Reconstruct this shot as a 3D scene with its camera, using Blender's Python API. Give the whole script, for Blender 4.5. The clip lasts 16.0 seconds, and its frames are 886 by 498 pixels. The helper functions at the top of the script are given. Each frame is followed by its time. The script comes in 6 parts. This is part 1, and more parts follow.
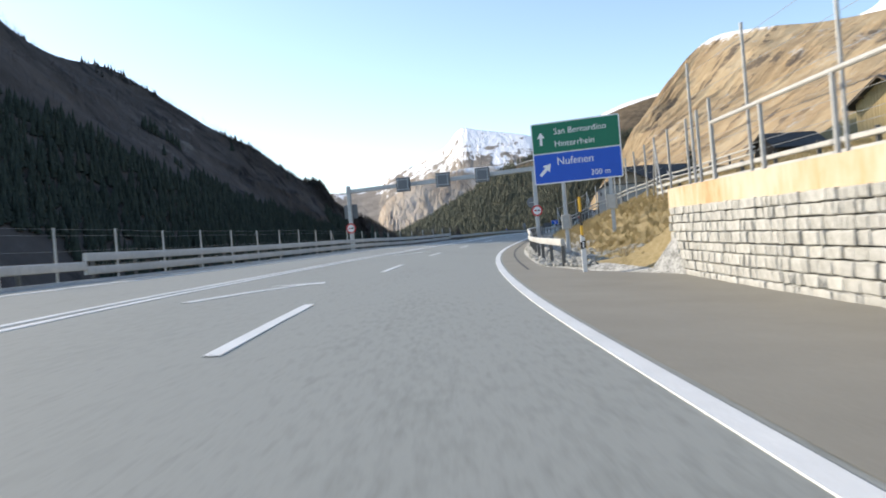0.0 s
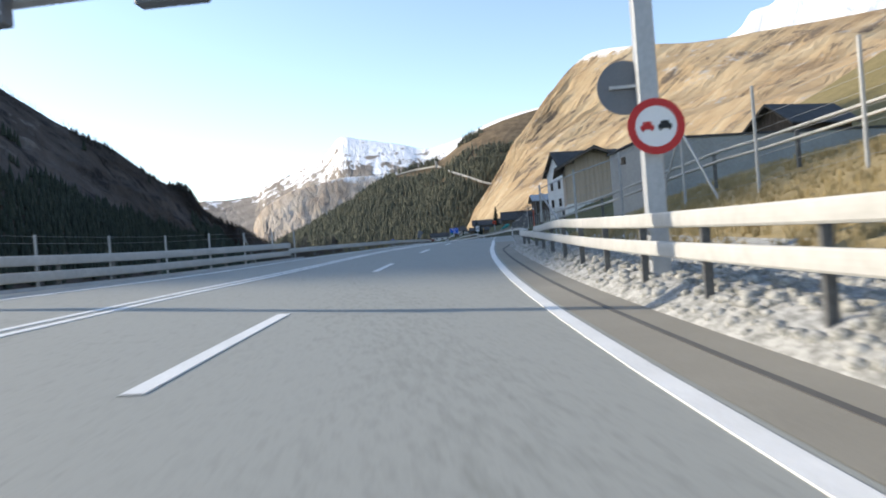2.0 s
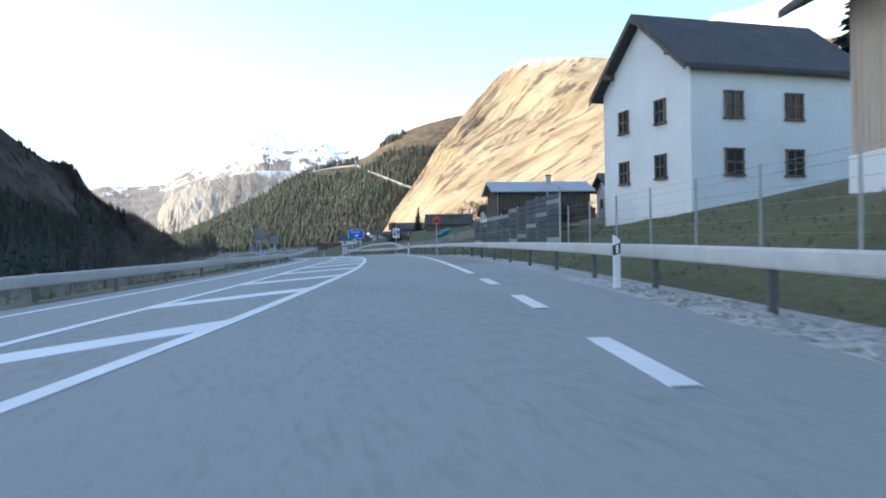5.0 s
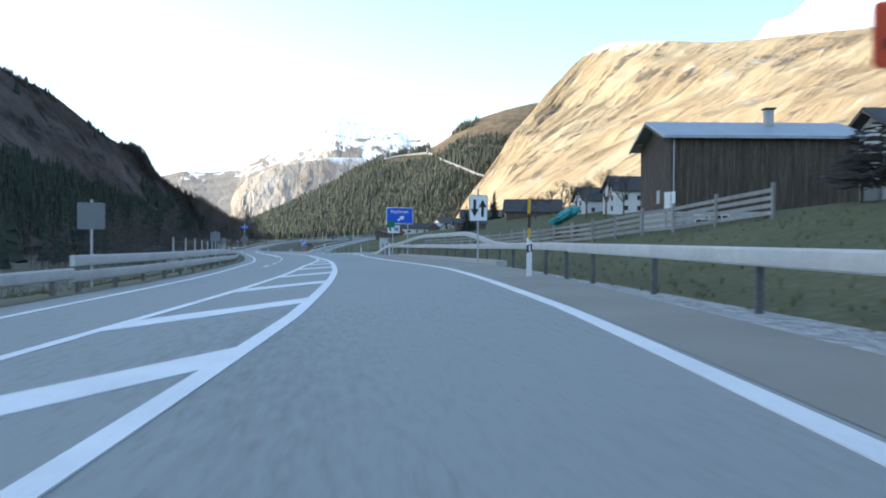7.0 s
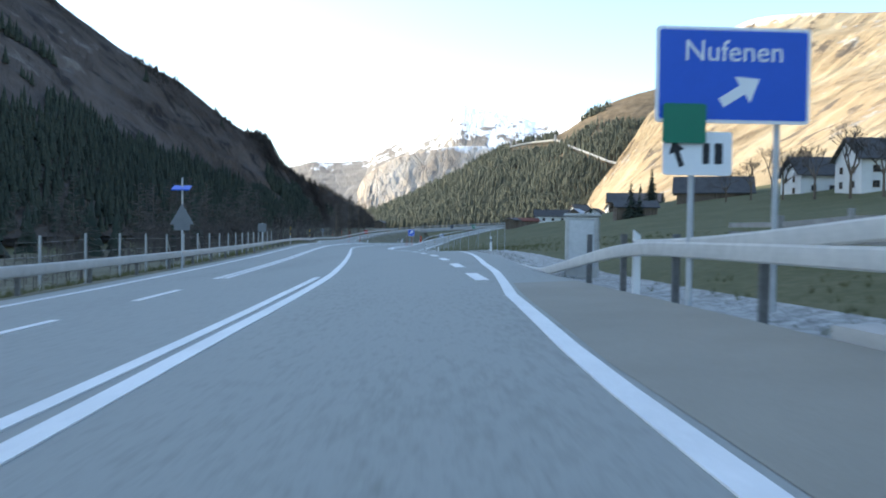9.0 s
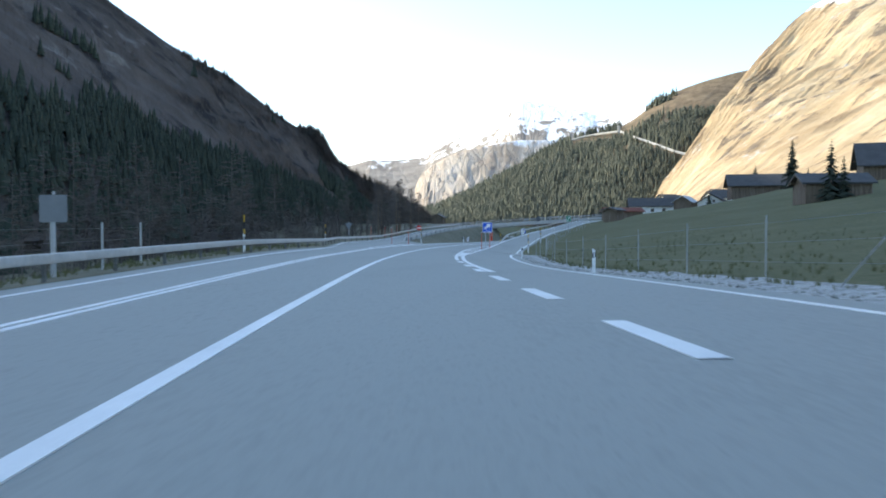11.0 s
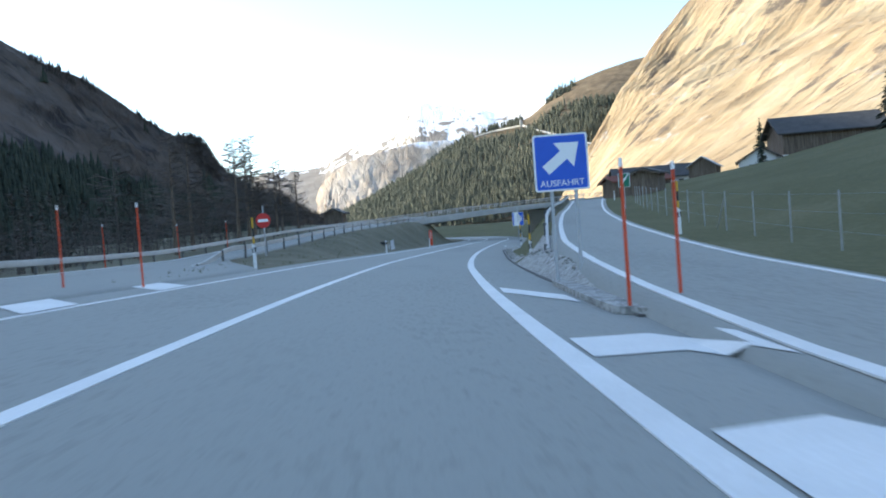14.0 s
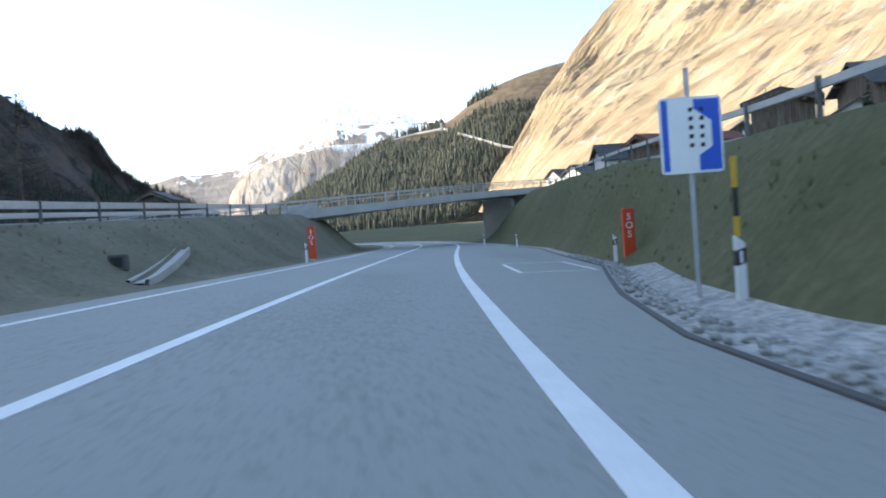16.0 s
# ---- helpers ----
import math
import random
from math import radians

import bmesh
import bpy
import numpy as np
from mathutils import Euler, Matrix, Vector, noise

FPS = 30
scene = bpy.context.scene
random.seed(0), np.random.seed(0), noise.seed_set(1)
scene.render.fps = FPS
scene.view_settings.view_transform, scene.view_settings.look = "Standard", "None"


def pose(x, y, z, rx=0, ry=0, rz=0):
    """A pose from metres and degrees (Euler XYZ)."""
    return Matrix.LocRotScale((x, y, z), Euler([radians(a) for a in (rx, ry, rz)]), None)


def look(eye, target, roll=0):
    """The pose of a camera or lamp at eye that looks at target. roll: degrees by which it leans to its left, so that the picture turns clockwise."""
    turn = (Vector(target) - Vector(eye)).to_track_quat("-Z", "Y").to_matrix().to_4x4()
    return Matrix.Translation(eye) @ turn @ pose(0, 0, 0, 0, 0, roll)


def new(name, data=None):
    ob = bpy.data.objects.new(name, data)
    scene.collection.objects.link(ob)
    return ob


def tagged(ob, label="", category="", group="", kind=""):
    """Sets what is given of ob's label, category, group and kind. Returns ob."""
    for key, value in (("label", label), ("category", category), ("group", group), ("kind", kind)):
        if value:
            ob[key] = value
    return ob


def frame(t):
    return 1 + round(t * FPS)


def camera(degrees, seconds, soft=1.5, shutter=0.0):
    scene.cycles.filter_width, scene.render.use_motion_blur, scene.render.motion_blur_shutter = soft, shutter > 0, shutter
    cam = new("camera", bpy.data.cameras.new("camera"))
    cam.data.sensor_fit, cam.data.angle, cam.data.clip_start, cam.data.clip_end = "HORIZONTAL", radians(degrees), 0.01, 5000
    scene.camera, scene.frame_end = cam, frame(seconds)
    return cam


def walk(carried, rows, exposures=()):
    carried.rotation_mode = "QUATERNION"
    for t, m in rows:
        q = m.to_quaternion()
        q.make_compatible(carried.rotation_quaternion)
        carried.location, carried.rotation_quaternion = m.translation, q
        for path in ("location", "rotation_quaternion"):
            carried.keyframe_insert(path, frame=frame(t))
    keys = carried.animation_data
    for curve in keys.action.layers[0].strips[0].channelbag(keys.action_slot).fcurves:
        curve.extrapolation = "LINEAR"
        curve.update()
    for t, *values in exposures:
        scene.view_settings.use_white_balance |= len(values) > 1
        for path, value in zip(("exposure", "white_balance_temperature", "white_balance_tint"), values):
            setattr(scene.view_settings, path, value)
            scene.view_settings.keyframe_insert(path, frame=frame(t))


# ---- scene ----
FOV = 58.4
cam = camera(FOV, 16.0, soft=1.9, shutter=0.14)
# seconds, place and turn of the camera behind the windscreen of the moving car
ROWS = [
    (0.0, 0.000, 0.000, 1.100, 89.81, 4.75, 0.05),
    (0.5, -0.166, 13.507, 1.259, 89.75, 4.73, -2.32),
    (1.0, 0.231, 27.006, 1.413, 89.76, 4.37, -4.67),
    (1.5, 1.162, 40.474, 1.567, 89.80, 4.27, -6.80),
    (2.0, 2.563, 53.897, 1.733, 89.91, 4.35, -8.66),
    (2.5, 4.384, 67.264, 1.958, 90.25, 4.14, -10.41),
    (3.0, 6.609, 80.565, 2.256, 90.46, 2.97, -12.12),
    (3.5, 9.220, 93.790, 2.575, 90.43, 2.54, -13.70),
    (4.0, 12.128, 106.950, 2.876, 90.34, 1.96, -14.65),
    (4.5, 15.176, 120.079, 3.145, 90.18, 1.39, -14.96),
    (5.0, 18.227, 133.209, 3.372, 89.99, 0.88, -14.71),
    (5.5, 21.162, 146.369, 3.551, 89.80, 0.43, -13.98),
    (6.0, 23.886, 159.577, 3.688, 89.65, 0.09, -12.88),
    (6.5, 26.313, 172.845, 3.792, 89.51, -0.07, -11.40),
    (7.0, 28.360, 186.179, 3.858, 89.30, -0.40, -9.63),
    (7.5, 29.964, 199.576, 3.866, 89.02, -0.36, -7.59),
    (8.0, 31.053, 213.026, 3.811, 88.74, -0.68, -5.26),
    (8.5, 31.564, 226.510, 3.691, 88.44, -0.40, -2.75),
    (9.0, 31.526, 240.001, 3.551, 88.49, -0.71, -0.65),
    (9.5, 31.023, 253.480, 3.419, 88.45, -1.18, 1.20),
    (10.0, 30.146, 266.937, 3.273, 88.44, -1.04, 2.51),
    (10.5, 29.025, 280.373, 3.098, 88.37, -0.63, 3.27),
    (11.0, 27.782, 293.795, 2.887, 88.27, 0.11, 3.55),
    (11.5, 26.530, 307.213, 2.637, 88.20, 1.22, 3.34),
    (12.0, 25.377, 320.635, 2.356, 88.16, 2.72, 2.70),
    (12.5, 24.424, 334.079, 2.054, 88.05, 4.28, 1.63),
    (13.0, 23.751, 347.554, 1.769, 88.19, 4.93, 0.32),
    (13.5, 23.414, 361.057, 1.535, 88.35, 4.70, -1.26),
    (14.0, 23.503, 374.579, 1.340, 88.46, 4.30, -3.26),
    (14.5, 24.058, 388.104, 1.137, 88.30, 4.34, -5.17),
    (15.0, 25.038, 401.620, 0.918, 88.35, 4.61, -6.81),
    (15.5, 26.341, 415.123, 0.711, 88.35, 4.65, -7.93),
    (16.0, 27.905, 428.613, 0.520, 88.44, 4.18, -9.10),
]
walk(cam, [(t, pose(x, y, z, a, b, c)) for t, x, y, z, a, b, c in ROWS],
     exposures=[(0.0, 0.9, 6700, 9), (1.7, 0.92, 6700, 9), (2.5, 1.2, 6650, 9), (3.4, 1.58, 6600, 9), (7.0, 1.6, 6450, 4), (13.5, 1.62, 6450, 4), (16.0, 1.68, 6600, 7)])

# ---- light ----
SUN_AZ, SUN_EL = radians(66.0), radians(25.0)      # degrees left of +y, and above the horizon
to_sun = Vector((-math.sin(SUN_AZ) * math.cos(SUN_EL), math.cos(SUN_AZ) * math.cos(SUN_EL), math.sin(SUN_EL)))
world = bpy.data.worlds.new("alpine_sky")
scene.world = world
world.use_nodes = True
wn, wl = world.node_tree.nodes, world.node_tree.links
sky = wn.new("ShaderNodeTexSky")
sky.sky_type, sky.sun_disc = "NISHITA", False
sky.sun_elevation, sky.sun_rotation = SUN_EL, -SUN_AZ
sky.altitude, sky.air_density, sky.dust_density, sky.ozone_density = 1500, 1.0, 1.7, 1.0
wl.new(sky.outputs[0], wn["Background"].inputs[0])
wn["Background"].inputs[1].default_value = 0.15
sun = new("sun", bpy.data.lights.new("sun", "SUN"))
sun.data.energy, sun.data.angle, sun.data.color = 3.0, radians(0.55), (1.0, 0.9, 0.76)
sun.matrix_world = look((0, 0, 0), -to_sun)


# ---- materials ----
def mat(name, cols, scale=1.0, rough=0.8, metal=0.0, bump=0.0, fine=8.0, spec=0.4, stretch=(1, 1, 1), mix=0.5, coord="pos", rnd=0.0, sharp=0.0):
    """Colours blended by a coarse and a fine noise over the surface, in metres; bump from both."""
    m = bpy.data.materials.new(name)
    m.use_nodes = True
    n, l = m.node_tree.nodes, m.node_tree.links
    p = n["Principled BSDF"]
    if coord == "pos":
        src = n.new("ShaderNodeNewGeometry").outputs["Position"]
    else:
        src = n.new("ShaderNodeTexCoord").outputs["Object"]
    mp = n.new("ShaderNodeMapping")
    mp.inputs["Scale"].default_value = stretch
    l.new(src, mp.inputs[0])
    a, b = n.new("ShaderNodeTexNoise"), n.new("ShaderNodeTexNoise")
    a.inputs["Scale"].default_value, a.inputs["Detail"].default_value, a.inputs["Roughness"].default_value = scale, 5, 0.6
    b.inputs["Scale"].default_value, b.inputs["Detail"].default_value, b.inputs["Roughness"].default_value = scale * fine, 4, 0.65
    l.new(mp.outputs[0], a.inputs["Vector"]), l.new(mp.outputs[0], b.inputs["Vector"])
    mixer = n.new("ShaderNodeMath")
    mixer.operation = "MULTIPLY_ADD"
    l.new(b.outputs[0], mixer.inputs[0])
    mixer.inputs[1].default_value = mix
    sub = n.new("ShaderNodeMath")
    sub.operation = "MULTIPLY"
    l.new(a.outputs[0], sub.inputs[0])
    sub.inputs[1].default_value = 1 - mix
    l.new(sub.outputs[0], mixer.inputs[2])
    ramp = n.new("ShaderNodeValToRGB")
    lo, hi = 0.33 + 0.12 * sharp, 0.67 - 0.12 * sharp
    el = ramp.color_ramp.elements
    while len(el) < len(cols):
        el.new(0.5)
    for i, c in enumerate(cols):
        el[i].position = lo + (hi - lo) * i / max(1, len(cols) - 1)
        el[i].color = (*c, 1)
    l.new(mixer.outputs[0], ramp.inputs[0])
    col = ramp.outputs[0]
    if rnd:
        oi = n.new("ShaderNodeObjectInfo")
        hv = n.new("ShaderNodeHueSaturation")
        mr = n.new("ShaderNodeMapRange")
        mr.inputs["To Min"].default_value, mr.inputs["To Max"].default_value = 1 - rnd, 1 + rnd
        l.new(oi.outputs["Random"], mr.inputs[0]), l.new(mr.outputs[0], hv.inputs["Value"]), l.new(col, hv.inputs["Color"])
        col = hv.outputs[0]
    l.new(col, p.inputs["Base Color"])
    p.inputs["Roughness"].default_value, p.inputs["Metallic"].default_value = rough, metal
    p.inputs["Specular IOR Level"].default_value = spec
    if bump:
        bn = n.new("ShaderNodeBump")
        bn.inputs["Strength"].default_value, bn.inputs["Distance"].default_value = 0.6, bump
        l.new(mixer.outputs[0], bn.inputs["Height"]), l.new(bn.outputs[0], p.inputs["Normal"])
    return m


M_ASPHALT = mat("asphalt", [(0.215, 0.222, 0.2), (0.295, 0.302, 0.278), (0.252, 0.26, 0.238)], 0.22, 0.8, bump=0.004, fine=60, stretch=(1, 0.2, 1), spec=0.3)
M_SHOULDER = mat("shoulder_asphalt", [(0.215, 0.198, 0.16), (0.3, 0.278, 0.228)], 0.4, 0.85, bump=0.006, fine=90)
M_PAINT = mat("road_paint", [(0.62, 0.62, 0.6), (0.8, 0.8, 0.78)], 0.8, 0.6, bump=0.002, fine=30)
M_GRASS = mat("meadow_grass", [(0.078, 0.08, 0.037), (0.112, 0.111, 0.053), (0.165, 0.147, 0.082)], 0.16, 0.95, bump=0.1, fine=24, spec=0.15, mix=0.6)
M_SPARSE = mat("sparse_grass", [(0.1, 0.098, 0.062), (0.155, 0.145, 0.1), (0.225, 0.205, 0.15)], 0.25, 0.95, bump=0.12, fine=22, spec=0.15)
M_DRY = mat("dry_grass", [(0.23, 0.18, 0.085), (0.32, 0.25, 0.13), (0.41, 0.33, 0.19)], 0.3, 0.95, bump=0.05, fine=24, spec=0.15, mix=0.6)
M_GRAVEL = mat("gravel", [(0.17, 0.17, 0.155), (0.33, 0.327, 0.305), (0.5, 0.49, 0.465)], 3.5, 0.9, bump=0.06, fine=4, sharp=0.5)
M_STEEL = mat("galvanised_steel", [(0.36, 0.37, 0.38), (0.5, 0.51, 0.52)], 0.7, 0.5, metal=0.35, fine=14)
M_RAIL = mat("guard_rail_steel", [(0.42, 0.41, 0.38), (0.5, 0.49, 0.46), (0.6, 0.58, 0.54)], 0.5, 0.65, metal=0.1, fine=12)
M_POST = mat("rail_post_steel", [(0.1, 0.1, 0.098), (0.19, 0.188, 0.18)], 1.5, 0.6, metal=0.3)
def slope_mat(name, cols, streaks, rock, dark, across, along, tilt=0.0, bump=14.0, cover=(0.62, 0.68), gloom=(0.36, 0.42), snow=None, fleck=0.05):
    """A mountain side: grass tones that run down the fall of the slope, bare rock in patches, painted shade and dark
    growth in the clefts, snow above a ragged line.
    """
    m = bpy.data.materials.new(name)
    m.use_nodes = True
    n, l = m.node_tree.nodes, m.node_tree.links
    p = n["Principled BSDF"]
    p.inputs["Roughness"].default_value, p.inputs["Specular IOR Level"].default_value = 0.95, 0.1

    def noise_of(vec, scale, detail, rough, warp=0.0):
        t = n.new("ShaderNodeTexNoise")
        t.inputs["Scale"].default_value, t.inputs["Detail"].default_value, t.inputs["Roughness"].default_value, t.inputs["Distortion"].default_value = scale, detail, rough, warp
        l.new(vec, t.inputs["Vector"])
        return t.outputs[0]

    def ramp(fac, stops):
        r = n.new("ShaderNodeValToRGB")
        e = r.color_ramp.elements
        while len(e) < len(stops):
            e.new(0.5)
        for i, (q, c) in enumerate(stops):
            e[i].position, e[i].color = q, (*c, 1)
        l.new(fac, r.inputs[0])
        return r.outputs[0]

    def blend(fac, a, b):
        x = n.new("ShaderNodeMix")
        x.data_type = "RGBA"
        l.new(fac, x.inputs["Factor"]), l.new(a, x.inputs["A"])
        if isinstance(b, tuple):
            x.inputs["B"].default_value = (*b, 1)
        else:
            l.new(b, x.inputs["B"])
        return x.outputs["Result"]

    def calc(op, a, b):
        x = n.new("ShaderNodeMath")
        x.operation = op
        for i, q in enumerate((a, b)):
            if isinstance(q, (int, float)):
                x.inputs[i].default_value = q
            else:
                l.new(q, x.inputs[i])
        return x.outputs[0]

    def step(fac, lo, hi):
        x = n.new("ShaderNodeMapRange")
        x.interpolation_type = "SMOOTHSTEP"
        x.inputs["From Min"].default_value, x.inputs["From Max"].default_value = lo, hi
        l.new(fac, x.inputs[0])
        return x.outputs[0]

    where = n.new("ShaderNodeNewGeometry").outputs["Position"]
    mp = n.new("ShaderNodeMapping")
    mp.inputs["Scale"].default_value, mp.inputs["Rotation"].default_value = (across, along, 1.0), (0, 0, tilt)
    l.new(n.new("ShaderNodeTexCoord").outputs["UV"], mp.inputs[0])
    wide, fine = noise_of(where, 0.006, 4, 0.55), noise_of(where, fleck, 7, 0.7)
    rib = noise_of(mp.outputs[0], 1.0, 8, 0.62, 1.1)
    tone = calc("ADD", calc("MULTIPLY", wide, 0.5), calc("ADD", calc("MULTIPLY", fine, 0.25), calc("MULTIPLY", rib, 0.25)))
    k = len(cols) - 1
    col = ramp(tone, [(0.36 + 0.28 * i / k, c) for i, c in enumerate(cols)])
    col = blend(calc("MULTIPLY", step(rib, 0.5, 0.7), 0.55), col, streaks)
    craggy = calc("ADD", calc("MULTIPLY", noise_of(where, 0.011, 6, 0.7), 0.6), calc("MULTIPLY", fine, 0.4))
    col = blend(calc("MULTIPLY", step(craggy, *cover), 0.85), col, ramp(noise_of(where, 0.09, 5, 0.7), [(0.35, tuple(0.55 * c for c in rock)), (0.62, rock)]))
    # Low ribs darkened: shade painted into the hollows along with dark growth.
    cleft_shade = calc("ADD", calc("MULTIPLY", rib, 0.55), calc("MULTIPLY", noise_of(where, 0.02, 6, 0.7), 0.45))
    col = blend(calc("SUBTRACT", 1.0, step(cleft_shade, *gloom)), col, dark)
    sep = n.new("ShaderNodeSeparateXYZ")
    l.new(where, sep.inputs[0])
    if snow:
        line = calc("ADD", sep.outputs[2], calc("MULTIPLY", calc("SUBTRACT", calc("ADD", calc("MULTIPLY", fine, 0.5), calc("MULTIPLY", rib, 0.5)), 0.5), snow[2]))
        col = blend(step(line, snow[0], snow[1]), col, (0.86, 0.87, 0.9))
    l.new(col, p.inputs["Base Color"])
    b1, b2 = n.new("ShaderNodeBump"), n.new("ShaderNodeBump")
    b1.inputs["Strength"].default_value, b1.inputs["Distance"].default_value = 0.8, bump
    b2.inputs["Strength"].default_value, b2.inputs["Distance"].default_value = 0.6, bump * 0.22
    l.new(rib, b1.inputs["Height"]), l.new(fine, b2.inputs["Height"]), l.new(b1.outputs[0], b2.inputs["Normal"]), l.new(b2.outputs[0], p.inputs["Normal"])
    return m


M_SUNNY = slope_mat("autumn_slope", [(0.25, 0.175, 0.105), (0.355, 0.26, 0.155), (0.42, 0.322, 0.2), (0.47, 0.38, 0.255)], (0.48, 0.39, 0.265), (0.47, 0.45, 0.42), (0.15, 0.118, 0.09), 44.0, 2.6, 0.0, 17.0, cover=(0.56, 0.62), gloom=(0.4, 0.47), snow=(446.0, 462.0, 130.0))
M_SNOW = slope_mat("snowy_rock", [(0.2, 0.17, 0.145), (0.27, 0.235, 0.2), (0.34, 0.3, 0.26)], (0.36, 0.33, 0.29), (0.4, 0.38, 0.36), (0.16, 0.145, 0.135), 46.0, 7.0, 0.4, 14.0, snow=(385.0, 470.0, 1500.0), fleck=0.011)
M_ROCKY = slope_mat("bare_rock_slope", [(0.32, 0.255, 0.2), (0.44, 0.365, 0.295), (0.55, 0.475, 0.4)], (0.57, 0.5, 0.44), (0.62, 0.58, 0.54), (0.21, 0.18, 0.16), 30.0, 3.0, 0.0, 20.0, snow=(265.0, 300.0, 220.0), fleck=0.02)
# Darkened throughout: the shade on this mountainside is put into its colours.
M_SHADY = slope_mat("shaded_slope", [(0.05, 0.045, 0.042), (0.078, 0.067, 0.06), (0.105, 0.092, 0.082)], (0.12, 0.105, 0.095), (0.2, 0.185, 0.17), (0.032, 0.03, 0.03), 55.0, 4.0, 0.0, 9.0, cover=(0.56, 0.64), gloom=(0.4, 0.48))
M_FOREST = mat("forest_floor", [(0.08, 0.065, 0.042), (0.15, 0.113, 0.075), (0.23, 0.18, 0.12)], 0.01, 0.95, bump=4.0, fine=6, spec=0.1)
M_DRYHILL = mat("dry_hill_grass", [(0.13, 0.115, 0.055), (0.2, 0.165, 0.08), (0.27, 0.22, 0.115)], 0.05, 0.95, bump=0.3, fine=14, spec=0.1, mix=0.6)
# Lighter copy of M_CONIFER with the far slope's sun and haze put in.
M_SUNSPRUCE = mat("sunlit_spruce", [(0.056, 0.064, 0.05), (0.1, 0.104, 0.074), (0.145, 0.135, 0.094)], 0.03, 0.9, fine=6, spec=0.2)
# Darkened to take in the shade of the left slope; near spruces share it.
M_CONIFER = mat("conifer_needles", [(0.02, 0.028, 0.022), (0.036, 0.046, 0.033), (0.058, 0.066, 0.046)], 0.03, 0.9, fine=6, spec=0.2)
M_LARCH = mat("bare_larch", [(0.066, 0.057, 0.052), (0.105, 0.09, 0.08), (0.15, 0.128, 0.112)], 0.03, 0.9, spec=0.15)
M_CREST = mat("dark_larch", [(0.04, 0.038, 0.034), (0.06, 0.055, 0.048)], 0.05, 0.9, spec=0.15)
M_CONCRETE = mat("concrete", [(0.32, 0.31, 0.29), (0.48, 0.47, 0.44)], 0.6, 0.85, bump=0.01, fine=12)
M_WOOD = mat("weathered_planks", [(0.045, 0.033, 0.025), (0.105, 0.077, 0.056), (0.18, 0.14, 0.105), (0.3, 0.245, 0.195)], 1.2, 0.85, bump=0.02, fine=6, stretch=(4, 4, 0.25))
M_PALEWOOD = mat("pale_larch_boards", [(0.34, 0.25, 0.18), (0.5, 0.39, 0.29), (0.56, 0.46, 0.36)], 1.0, 0.8, bump=0.01, fine=6, stretch=(5, 5, 0.2))
M_WHITE = mat("white_render", [(0.66, 0.65, 0.62), (0.8, 0.8, 0.78)], 0.5, 0.85, bump=0.006, fine=20)
M_ROOF = mat("slate_roof", [(0.038, 0.037, 0.037), (0.085, 0.082, 0.08)], 0.8, 0.7, bump=0.03, fine=10)


# ---- road line ----
def spline(t, tk, y):
    """A smooth curve through the values y at tk."""
    t, y = np.asarray(t, float), np.asarray(y, float)
    m = np.gradient(y, tk)
    i = np.clip(np.searchsorted(tk, t, side="right") - 1, 0, len(tk) - 2)
    h = np.asarray(tk)[i + 1] - np.asarray(tk)[i]
    u = (t - np.asarray(tk)[i]) / h
    return ((2 * u ** 3 - 3 * u ** 2 + 1) * y[i] + (u ** 3 - 2 * u ** 2 + u) * h * m[i]
            + (-2 * u ** 3 + 3 * u ** 2) * y[i + 1] + (u ** 3 - u ** 2) * h * m[i + 1])


EYE, LEAN = 1.05, 1.2     # the eye's height over the road; the camera's own lean in the car
RA = np.array(ROWS)
tf = np.arange(0, 16.001, 0.05)
px, py, pz, roll = (spline(tf, RA[:, 0], RA[:, i]) for i in (1, 2, 3, 5))
arc = np.concatenate([[0], np.cumsum(np.sqrt(np.diff(px) ** 2 + np.diff(py) ** 2 + np.diff(pz) ** 2))])
head = np.arctan2(-np.gradient(px), np.gradient(py))
bank = np.radians(roll - LEAN)
pz = pz - EYE * np.cos(bank)
px, py = px - EYE * np.sin(bank) * np.cos(head), py - EYE * np.sin(bank) * np.sin(head)
REF = [list(r) for r in zip(arc, px, py, pz, head, bank)]
bend, grade = (head[-1] - head[-41]) / (arc[-1] - arc[-41]), (pz[-1] - pz[-41]) / (arc[-1] - arc[-41])
for i in range(150):     # the road goes on under the bridge and turns away to the left
    s, x, y, z, h, b = REF[-1]
    h += 2 * bend * max(0, 1 - i / 40) + (0.011 * min(1, (i - 33) / 8) if 33 < i < 110 else 0.0)
    REF.append([s + 2, x - 2 * math.sin(h), y + 2 * math.cos(h), z + 2 * grade * max(0, 1 - i / 60), h, b * 0.985])
bend, grade = (head[20] - head[0]) / arc[20], (pz[20] - pz[0]) / arc[20]
for i in range(50):      # and runs on behind the start
    s, x, y, z, h, b = REF[0]
    h -= 2 * bend
    REF.insert(0, [s - 2, x + 2 * math.sin(h), y - 2 * math.cos(h), z - 2 * grade, h, b])
REF = np.array(REF)


def ref(s):
    return [np.interp(s, REF[:, 0], REF[:, j]) for j in range(1, 6)]


def place(s, d, h=0.0):
    """World points s metres along the road, d to its right and h over its banked plane."""
    s, d, h = np.broadcast_arrays(np.asarray(s, float), np.asarray(d, float), np.asarray(h, float))
    x, y, z, a, b = ref(s)
    return np.stack([x + np.cos(a) * d, y + np.sin(a) * d, z + h - np.sin(b) * np.clip(d, -14, 10)], -1)


def heading(s):
    return math.degrees(float(np.interp(s, REF[:, 0], REF[:, 4])))


